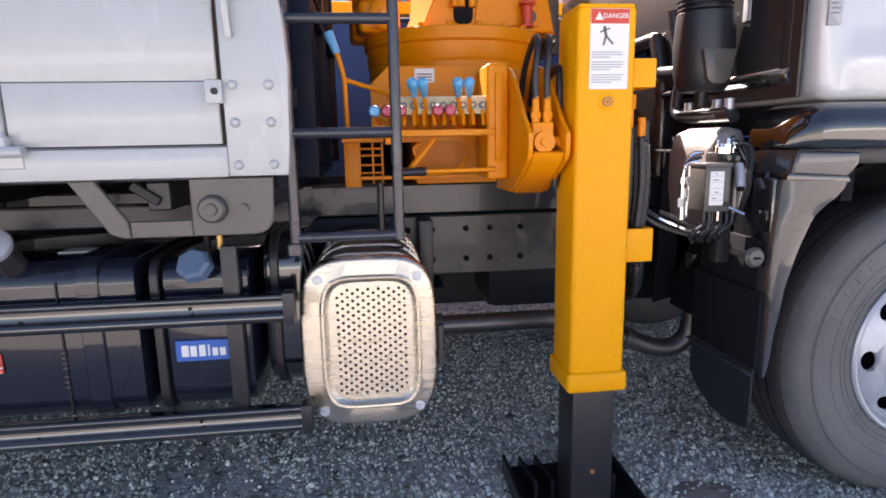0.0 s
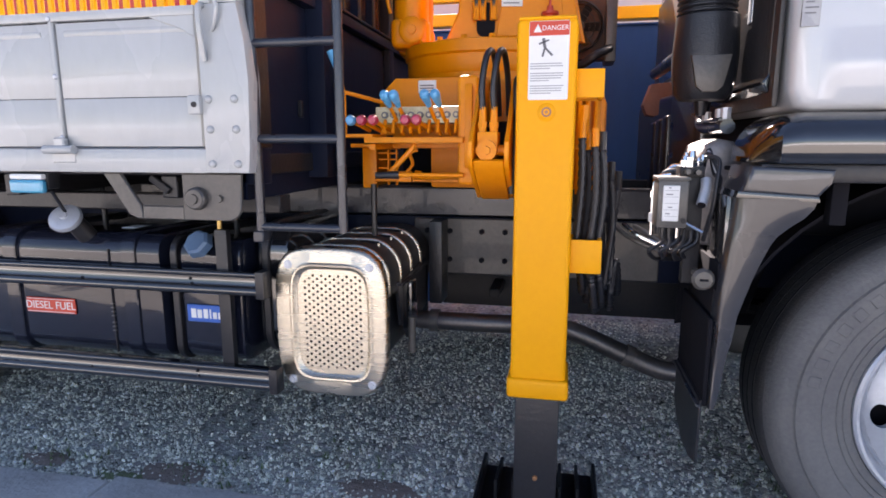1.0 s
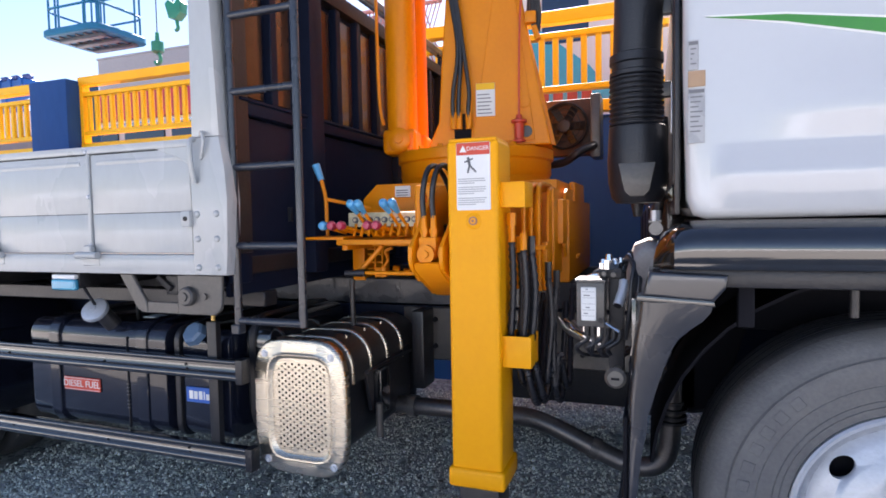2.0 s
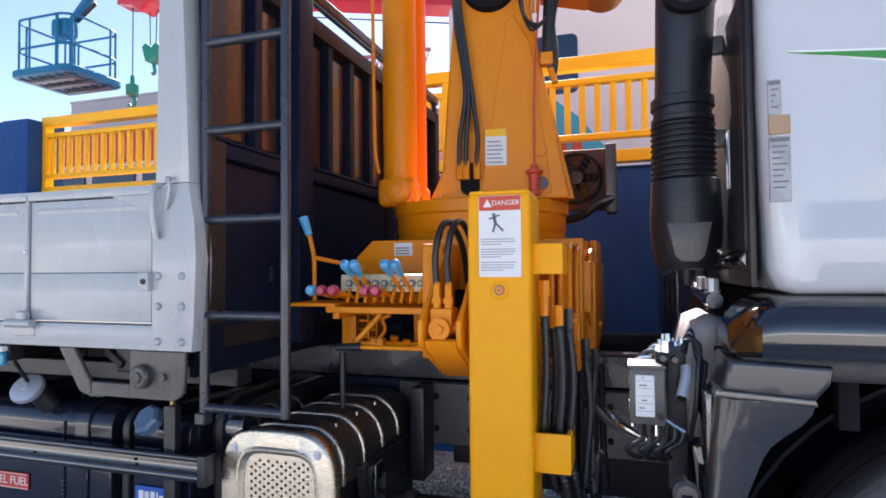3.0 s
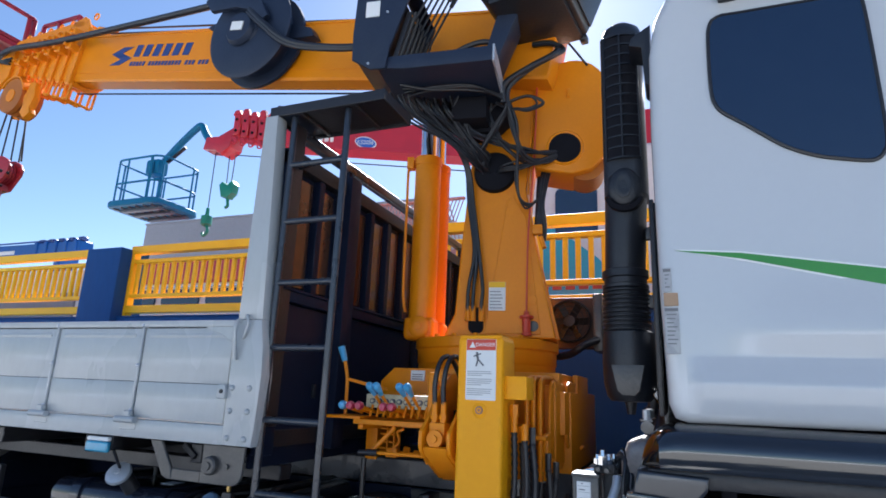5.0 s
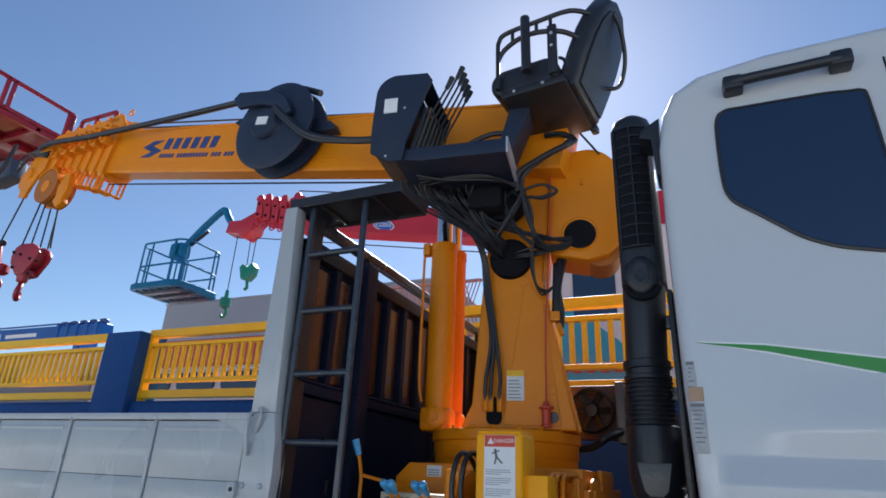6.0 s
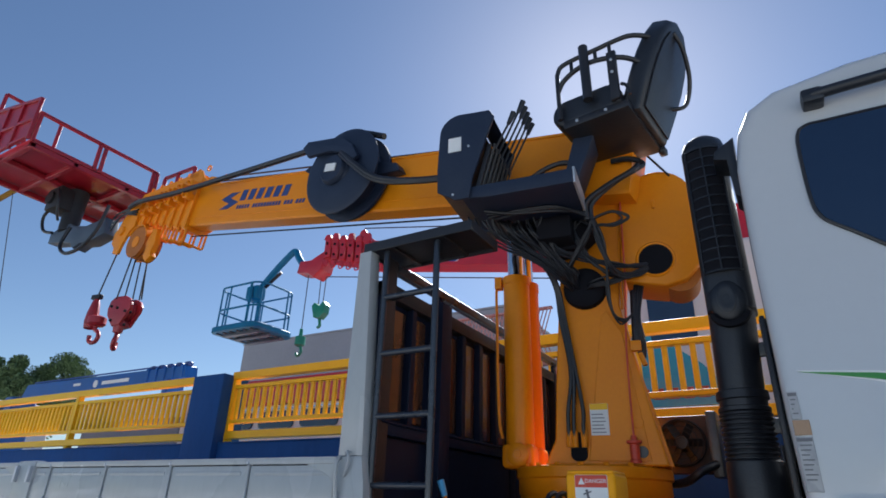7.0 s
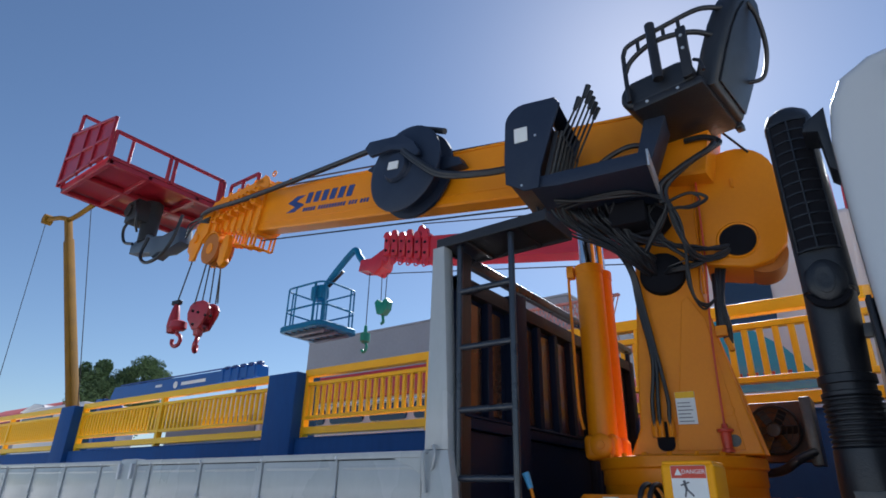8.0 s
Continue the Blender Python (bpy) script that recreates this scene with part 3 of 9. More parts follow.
def gate(root, a, b, first):
    """One drop side: boards between seam strips with hinges, all with real gaps."""
    g = part("drop_side", box(B(), a, b, -0.092, -0.07, 1.254, 1.65, 0.003, 1), M_CHASSIS, root, "dark inner sheet of the drop side")
    seams = []
    x = b - first
    while x > a + 0.12:
        seams.append(x)
        x -= 0.539
    edges = [b] + seams + [a]
    for x1, x0 in zip(edges, edges[1:]):
        l, r = x0 + (0.013 if x0 != a else 0.0), x1 - (0.013 if x1 != b else 0.006)
        for z0, z1 in ((1.256, 1.4028), (1.4042, 1.628)):
            bd = B()
            box(bd, l, r, -0.112, -0.093, z0, z1, 0.003, 2)
            if z0 > 1.3:
                prism(bd, [(-0.110, 1.585), (-0.1145, 1.592), (-0.1145, 1.602), (-0.110, 1.61)], "x", l + 0.03, r - 0.03)
            part("board", bd, M_WHITE, g)
    rim = B()
    box(rim, a, b, -0.121, -0.093, 1.632, 1.66, 0.006)
    prism(rim, [(b - 0.16, 1.634), (b - 0.004, 1.634), (b - 0.004, 1.57), (b - 0.06, 1.60)], "y", -0.1175, -0.1, 0.002, 1)
    part("gate_rim", rim, M_WHITE, g)
    for x in seams:
        s = part("seam_strip", box(B(), x - 0.010, x + 0.008, -0.119, -0.093, 1.262, 1.645, 0.004, 1), M_WHITE, g)
        part("hinge", rod(B(), (x - 0.055, -0.136, 1.247), (x + 0.055, -0.136, 1.247), 0.0135), M_WHITE, s)
        part("hinge_tongue", box(B(), x - 0.02, x + 0.02, -0.138, -0.114, 1.236, 1.285, 0.005, 1), M_WHITE, s)
        part("hinge_plate", box(B(), x - 0.045, x + 0.045, -0.121, -0.112, 1.205, 1.237, 0.004, 1), M_WHITE, s)
        for z in (1.284, 1.47, 1.64):
            part("rivet", lathe(B(), [(0, 0.006), (0.006, 0.005), (0.009, 0)], facing(x, -0.119 if z < 1.6 else -0.121, z), 10), M_ALU, s)


bed()


def headboard():
    root = thing("headboard", "black-painted bed headboard with a brown reflection painted on its recessed panels, and a top bar", "headboard", (-0.66, 1.05, 1.15))
    x = -0.63
    part("back_panel", box(B(), x - 0.05, x - 0.03, -0.05, 2.18, 1.09, 2.36, 0.003, 1), M_BULK, root)
    for y0, y1 in ((-0.05, 0.02), (0.40, 0.50), (1.34, 1.42), (2.1, 2.18)):
        part("upright", box(B(), x - 0.06, x + (0.05 if y0 == 0.40 else 0.02), y0, y1, 1.14, 2.43 if y0 != 0.40 else 2.455, 0.006), M_BULK, root)
    part("top_rail", box(B(), x - 0.05, x + 0.018, -0.05, 2.18, 2.355, 2.425, 0.006), M_CHASSIS, root)
    part("sill_rail", box(B(), x - 0.05, x + 0.024, -0.03, 2.16, 1.755, 1.80, 0.005), M_BULK, root)
    part("sill_lip", box(B(), x - 0.01, x + 0.034, -0.03, 2.16, 1.80, 1.812, 0.003, 1), M_BULK, root)
    for y0, y1 in ((0.03, 0.39), (0.51, 1.33), (1.43, 2.09)):
        part("lower_panel", box(B(), x - 0.04, x - 0.012, y0, y1, 1.22, 1.752, 0.004, 1), M_BULK, root)
        n = 2 if y1 - y0 < 0.5 else 4
        w = (y1 - y0) / n
        for i in range(n):
            part("upper_panel", box(B(), x - 0.035, x - 0.022, y0 + i * w + 0.035, y0 + (i + 1) * w - 0.035, 1.83, 2.33, 0.003, 1), M_PANE_REFLECT, root, "dark glossy pane with a brown reflection in its colour")
            if i:
                part("mullion", box(B(), x - 0.03, x + 0.008, y0 + i * w - 0.022, y0 + i * w + 0.022, 1.80, 2.356, 0.004, 1), M_BULK, root)
    part("top_bar", box(B(), x - 0.025, x + 0.02, -0.02, 2.18, 2.49, 2.54, 0.012, 3), M_LADDER, root, "slate grey top bar")
    for y in (0.45, 1.38, 2.14):
        part("bar_foot", box(B(), x - 0.015, x + 0.01, y - 0.02, y + 0.02, 2.424, 2.5, 0.003, 1), M_BULK, root)
    part("door_catch", box(B(), x - 0.012, x + 0.004, 0.29, 0.31, 1.36, 1.42, 0.003, 1), M_CHASSIS, root, "small metal catch")


headboard()


def ladder():
    root = thing("ladder", "dark grey tubular steel access ladder on the bed corner", "ladder", (-0.47, -0.07, 1.0))
    for x in (-0.607, -0.338):
        part("stile", tube(B(), [(x, -0.07, 1.0), (x, -0.07, 2.4), (x, -0.07, 2.55)], 0.0145, 12, 3), M_LADDER, root)
    for z in (1.012, 1.279, 1.555, 1.816, 2.077, 2.332):
        r = part("rung", rod(B(), (-0.607, -0.07, z), (-0.338, -0.07, z), 0.0135), M_LADDER, root)
    part("foot_tab", box(B(), -0.628, -0.592, -0.09, -0.05, 0.965, 1.0, 0.004, 1), M_LADDER, root)
    part("wall_stay", rod(B(), (-0.607, -0.07, 2.33), (-0.64, 0.02, 2.38), 0.01), M_LADDER, root)
    part("wall_stay", rod(B(), (-0.338, -0.07, 2.345), (-0.63, 0.0, 2.345), 0.009), M_LADDER, root)
    t = thing("tray", "black steel step tray above the ladder", "tray", (-0.43, 0, 2.552))
    part("tray_plate", box(B(), -0.70, -0.157, -0.103, 0.133, 2.566, 2.574, 0.002, 1), M_BLACK, t)
    for y0, y1 in ((-0.115, -0.103), (0.133, 0.145)):
        part("long_rim", box(B(), -0.712, -0.145, y0, y1, 2.552, 2.6, 0.003, 1), M_BLACK, t)
    for x0, x1 in ((-0.712, -0.7), (-0.157, -0.145)):
        part("end_rim", box(B(), x0, x1, -0.103, 0.133, 2.552, 2.6, 0.003, 1), M_BLACK, t)
    for x in (-0.56, -0.30):
        part("stiffener", box(B(), x - 0.012, x + 0.012, -0.103, 0.133, 2.553, 2.566, 0.002, 1), M_BLACK, t)


ladder()


# ---- below the bed ----
def side_guard():
    root = thing("side_guard", "black-painted double side guard rails with end caps", "side guard", (-3.5, -0.03, 0.46))
    for z0, z1 in ((0.772, 0.853), (0.447, 0.524)):
        sec = [(0.0, z1)] + arc(-0.024, z1 - 0.009, 0.009, 90, 250, 8) + [(-0.022, z1 - 0.021), (-0.022, z0 + 0.036)] + arc(-0.022, z0 + 0.016, 0.016, 100, 270, 8) + [(0.0, z0)]
        r = part("guard_rail", prism(B(), sec, "x", -7.0, -0.66 if z0 > 0.6 else -0.63), M_BLACKGLOSS, root)
        e = -0.66 if z0 > 0.6 else -0.63
        part("end_cap", box(B(), e, e + 0.03, -0.04, 0.01, z0 - 0.006, z1 + 0.004, 0.004), M_BLACK, r, "black end cap")
        for x in (-0.9, -0.905, -1.33, -1.9):
            part("screw", hexbolt(B(), x, -0.024, (z0 + z1) / 2 + (0.01 if x == -0.905 else -0.006), 0.005, 0.002, 8), M_DARK, r)
    for x in (-0.80, -2.2, -3.8):
        part("guard_post", box(B(), x - 0.022, x + 0.022, 0.002, 0.03, 0.44, 0.985, 0.004), M_BLACK, root, "dark steel guard post")


side_guard()


def fuel_tank():
    root = thing("fuel_tank", "black-painted steel fuel tank with silver cap and red label", "fuel tank", (-1.46, 0.32, 0.5))
    sec = rrect(0.03, 0.63, 0.5, 0.955, 0.07, 6)
    b = part("tank_body", prism(B(), sec, "x", -1.84, -1.06, 0.012, 2), M_TANK, root)
    for x in (-1.68, -1.18):
        part("strap", prism(B(), rrect(0.02, 0.64, 0.49, 0.965, 0.075, 6), "x", x - 0.028, x + 0.028, 0.003, 1), M_TANK, root)
    part("weld_seam", box(B(), -1.262, -1.258, 0.024, 0.034, 0.52, 0.9), M_CHASSIS, root)
    for k, z in enumerate((0.70, 0.685, 0.67, 0.655, 0.63, 0.615, 0.60)):
        part("gauge_mark", box(B(), -1.262 - 0.006, -1.262 + 0.006, 0.022, 0.03, z, z + 0.004), M_BRACKET, root)
    n = part("filler_neck", rod(B(), (-1.37, 0.07, 0.93), (-1.385, 0.02, 1.0), 0.034, 0.032, 24), M_BLACK, root)
    cap = B()
    d = Vector((0.2, -0.72, 0.62)).normalized()
    m = Matrix.Translation((-1.39, 0.0, 1.005)) @ d.to_track_quat("Z", "Y").to_matrix().to_4x4()
    lathe(cap, [(0, 0.03), (0.012, 0.03), (0.014, 0.024), (0.034, 0.024), (0.051, 0.018), (0.055, 0.008), (0.053, 0.0), (0, 0.0)], m, 28)
    part("filler_cap", cap, M_ALU, n, "silver screw cap")
    part("top_label", box(B(), -1.31, -1.2, 0.16, 0.23, 0.956, 0.959), M_LABEL, root, "white printed sticker")
    lab = part("label_plate", box(B(), -1.632, -1.42, 0.0235, 0.029, 0.652, 0.709, 0.002, 1), M_REDINK, root, "red fuel label with white lettering")
    lettering("letters", "DIESEL FUEL", 0.04, upright(-1.526, 0.0225, 0.6805), M_LABEL, lab)
    for z in (0.6555, 0.7035):
        part("label_line", box(B(), -1.628, -1.424, 0.0222, 0.026, z, z + 0.002), M_LABEL, lab)


fuel_tank()


def additive_tank():
    root = thing("additive_tank", "black plastic additive tank with blue hexagonal cap and blue label", "additive tank", (-0.88, 0.3, 0.5))
    part("tank_body", prism(B(), rrect(0.055, 0.6, 0.5, 0.94, 0.06, 6), "x", -1.0, -0.765, 0.012, 2), M_TANK, root)
    part("strap", prism(B(), rrect(0.045, 0.61, 0.49, 0.95, 0.065, 6), "x", -1.03, -1.005, 0.003, 1), M_BLACK, root)
    lab = part("label_plate", box(B(), -0.978, -0.826, 0.047, 0.054, 0.648, 0.71, 0.002, 1), M_BLUEINK, root, "blue label with white bars")
    for x0, x1, h in ((-0.962, -0.942, 0.034), (-0.938, -0.92, 0.032), (-0.914, -0.896, 0.034), (-0.89, -0.884, 0.034), (-0.878, -0.862, 0.024), (-0.857, -0.841, 0.024)):
        part("label_bar", box(B(), x0, x1, 0.0455, 0.05, 0.662, 0.662 + h, 0.001, 1), M_LABEL, lab)
    cap = B()
    d = Vector((-0.1, -0.75, 0.55)).normalized()
    m = Matrix.Translation((-0.893, 0.03, 0.925)) @ d.to_track_quat("Z", "Y").to_matrix().to_4x4()
    lathe(cap, [(0, 0.035), (0.038, 0.035), (0.047, 0.026), (0.05, 0.0), (0, 0)], m, 7)
    part("filler_cap", cap, material("blue_grey_cap", (0.10, 0.17, 0.27), 0.35, second=(0.07, 0.12, 0.2), scale=15, fine=80), root, "blue-grey plastic screw cap", smooth=20)
    part("brass_fitting", rod(B(), (-0.83, 0.05, 0.97), (-0.83, 0.05, 1.02), 0.009), material("brass", (0.5, 0.34, 0.12), 0.35, 0.8, scale=20), root, "brass fitting")


additive_tank()


def battery_box():
    root = thing("battery_box", "black equipment box behind the muffler, with rounded edges", "equipment box", (-0.66, 0.4, 0.5))
    part("box_body", prism(B(), rrect(0.12, 0.7, 0.52, 0.985, 0.1, 8), "x", -0.735, -0.62, 0.01, 2), M_BLACKGLOSS, root)
    part("cover_rim", prism(B(), rrect(0.11, 0.71, 0.51, 0.995, 0.1, 8), "x", -0.715, -0.69, 0.003, 1), M_BLACK, root)


battery_box()


def marker_lamp():
    root = thing("marker_lamp", "light blue side marker lamp in a chrome bezel under the bed", "marker lamp", (-1.42, -0.09, 1.1))
    part("bezel", box(B(), -1.487, -1.345, -0.10, -0.05, 1.118, 1.174, 0.008), M_CHASSIS, root)
    part("lens", box(B(), -1.48, -1.35, -0.122, -0.098, 1.106, 1.15, 0.01, 3), M_LAMPBLUE, root, "light blue lens")
    part("lamp_top", box(B(), -1.478, -1.352, -0.118, -0.098, 1.151, 1.168, 0.005), M_LABEL, root, "white lamp top")
    part("lamp_wire", rod(B(), (-1.39, -0.05, 1.11), (-1.385, 0.03, 0.97), 0.006), M_HOSE, root)


marker_lamp()


def perforated(bm, x0, x1, z0, z1, y, pitch, rise, r, inside):
    """A sheet with real round holes in staggered rows."""
    rows = int((z1 - z0) / rise)
    for j in range(rows):
        za, zb = z0 + (z1 - z0) * j / rows, z0 + (z1 - z0) * (j + 1) / rows
        cols = int((x1 - x0) / pitch)
        off = pitch / 2 if j % 2 else 0.0
        xs = [x0] + [x0 + off + pitch * i for i in range(cols + 1) if x0 + 1e-5 < x0 + off + pitch * i < x1 - 1e-5] + [x1]
        for xa, xb in zip(xs, xs[1:]):
            cx, cz = (xa + xb) / 2, (za + zb) / 2
            out = [(xb, cz), (xb, zb), (cx, zb), (xa, zb), (xa, cz), (xa, za), (cx, za), (xb, za)]
            ov = [bm.verts.new((px, y, pz)) for px, pz in out]
            if xb - xa < pitch * 0.9 or not inside(cx, cz):
                bm.faces.new(ov)
                continue
            iv = [bm.verts.new((cx + r * math.cos(k * math.pi / 4), y, cz + r * math.sin(k * math.pi / 4))) for k in range(8)]
            jv = [bm.verts.new((v.co.x, y + 0.006, v.co.z)) for v in iv]
            for k in range(8):
                bm.faces.new((ov[k], ov[(k + 1) % 8], iv[(k + 1) % 8], iv[k]))
                bm.faces.new((iv[k], iv[(k + 1) % 8], jv[(k + 1) % 8], jv[k]))
    bmesh.ops.remove_doubles(bm, verts=bm.verts[:], dist=0.00002)
    return bm


def muffler():
    root = thing("muffler", "stainless steel end muffler with perforated face and banded black body", "muffler", (-0.43, 0.32, 0.43))
    X0, X1, Z0, Z1 = -0.616, -0.242, 0.432, 0.934
    core = rrect(X0 + 0.03, X1 - 0.045, Z0 + 0.03, Z1 - 0.035, 0.10, 8)
    part("muffler_body", prism(B(), core, "y", 0.045, 0.72, 0.02, 3), M_BLACK, root, "black muffler drum")

    def saddle(bm, grow, y0, y1, thick, bev=0.0):
        """A bent sheet over the top, from the shoulder at the pipe side to the other."""
        out = [p for p in rrect(X0 + 0.012 - grow, X1 - 0.012 + grow, Z0, Z1 - 0.006 + grow, 0.118, 10) if p[1] > Z1 - 0.17]
        out = [(X1 - 0.012 + grow, Z1 - 0.175)] + out + [(X0 + 0.012 - grow, Z1 - 0.175)]
        cx, cz = (X0 + X1) / 2, Z1 - 0.17
        inn = [(cx + (p[0] - cx) * (1 - thick / 0.18), cz + (p[1] - cz) * (1 - thick / 0.17)) for p in out]
        return prism(bm, out + inn[::-1], "y", y0, y1, bev, 1)

    shield = part("heat_shield", saddle(B(), 0.0, 0.03, 0.70, 0.006), M_HEATSTEEL, root, "dull grey steel heat shield over the drum", smooth=50)
    # Ribs are the shield's steel; the lighter material paints in their lit crests.
    for y in (0.10, 0.245, 0.39, 0.535):
        part("rib", saddle(B(), 0.006, y, y + 0.016, 0.012, 0.003), M_STEEL, shield, "pressed rib with its lit crest put in as brighter steel", smooth=50)
    for y in (0.20, 0.345, 0.49):
        part("slot", box(B(), -0.385, -0.315, y, y + 0.007, Z1 - 0.011, Z1 - 0.0035, 0.001, 1), M_DARK, shield)
        part("rivet", rod(B(), (-0.30, y - 0.05, Z1 - 0.012), (-0.30, y - 0.05, Z1 - 0.001), 0.005, None, 8), M_STEEL, shield)
    part("end_band", prism(B(), rrect(X0 + 0.02, X1 - 0.02, Z0 + 0.012, Z1 - 0.012, 0.11, 8), "y", 0.70, 0.725, 0.004, 1), M_BLACK, root)
    # face ring: outer rounded rectangle with an inner opening, dished towards the middle
    ring = B()
    def squircle(x0, x1, z0, z1, power):
        """A rectangle with bulging sides and wide corners."""
        turn = [k * math.tau / 56 for k in range(56)]
        return [((x0 + x1) / 2 + math.copysign(abs(math.cos(a)) ** (2 / power), math.cos(a)) * (x1 - x0) / 2, (z0 + z1) / 2 + math.copysign(abs(math.sin(a)) ** (2 / power), math.sin(a)) * (z1 - z0) / 2) for a in turn]
    outer, inner = squircle(X0 - 0.01, X1 + 0.008, Z0 - 0.004, Z1 + 0.004, 3.9), squircle(-0.558, -0.291, 0.492, 0.874, 5.0)
    def loop(pts, y):
        return [ring.verts.new((p[0], y, p[1])) for p in pts]
    def shrink(pts, d):
        cx, cz = sum(p[0] for p in pts) / len(pts), sum(p[1] for p in pts) / len(pts)
        hx, hz = max(p[0] for p in pts) - cx, max(p[1] for p in pts) - cz
        return [(cx + (p[0] - cx) * (hx - d) / hx, cz + (p[1] - cz) * (hz - d) / hz) for p in pts]
    loops = [loop(outer, 0.05), loop(outer, 0.03), loop(shrink(outer, 0.006), 0.02), loop(shrink(outer, 0.012), 0.017), loop(shrink(inner, -0.012), 0.017), loop(shrink(inner, -0.006), 0.012), loop(inner, 0.013), loop(shrink(inner, 0.007), 0.024), loop(shrink(inner, 0.012), 0.027)]
    for a, b in zip(loops, loops[1:]):
        for k in range(len(a)):
            ring.faces.new((a[k], a[(k + 1) % len(a)], b[(k + 1) % len(b)], b[k]))
    face = part("face_plate", ring, M_STEEL, root, "brushed stainless face plate with rolled rim")
    x0, x1, z0, z1 = -0.548, -0.301, 0.499, 0.867
    def inside(cx, cz):
        hx, hz = 0.104, 0.162
        return abs(cx + 0.4245) < hx and abs(cz - 0.683) < hz and (abs(cx + 0.4245) - hx + 0.02) + (abs(cz - 0.683) - hz + 0.02) < 0.018
    part("perforated_sheet", perforated(B(), x0, x1, z0, z1, 0.0285, 0.0295, 0.0107, 0.0048, inside), M_STEEL, face)
    part("dark_core", box(B(), x0 + 0.01, x1 - 0.01, 0.037, 0.044, z0 + 0.01, z1 - 0.01), M_CHASSIS, root)
    for x in (-0.57, -0.289):
        for z in (0.479, 0.876):
            part("bolt", lathe(B(), [(0, 0.007), (0.008, 0.007), (0.0085, 0.002), (0.014, 0.0015), (0.015, 0)], facing(x, 0.017, z), 16), M_ALU, face)
    part("bracket", prism(B(), [(0.20, 0.785), (0.62, 0.80), (0.62, 0.60), (0.34, 0.54), (0.30, 0.60), (0.24, 0.62)], "x", -0.262, -0.248, 0.003, 1), M_BLACK, root, "black side bracket")
    part("bracket", box(B(), -0.25, -0.215, 0.26, 0.34, 0.60, 0.775, 0.006), M_BLACKGLOSS, root)
    part("bracket_fold", box(B(), -0.27, -0.235, 0.20, 0.62, 0.774, 0.786, 0.003, 1), M_BLACK, root)
    part("sensor", rod(B(), (-0.205, 0.22, 0.66), (-0.205, 0.22, 0.53), 0.014), M_BRACKET, root)
    pipe = B()
    tube(pipe, [(-0.25, 0.5, 0.565), (0.0, 0.5, 0.565), (0.28, 0.5, 0.565), (0.40, 0.5, 0.54), (0.58, 0.5, 0.465), (0.71, 0.5, 0.42), (0.80, 0.5, 0.44), (0.838, 0.5, 0.53), (0.845, 0.5, 0.80)], 0.037, 16, 6)
    p = part("exhaust_pipe", pipe, M_HEATSTEEL, root, "dark steel exhaust pipe")
    part("clamp", rod(B(), (0.555, 0.5, 0.476), (0.585, 0.5, 0.463), 0.043, None, 16), M_BRACKET, p)
    part("clamp", rod(B(), (-0.20, 0.5, 0.565), (-0.165, 0.5, 0.565), 0.046, None, 16), M_BRACKET, p)
    fl = B()
    for z in (0.60, 0.62, 0.645, 0.67):
        rod(fl, (0.843, 0.5, z), (0.843, 0.5, z + 0.01), 0.055 - (0.01 if z > 0.65 else 0), None, 18)
    part("flange", fl, M_CHASSIS, p)


muffler()


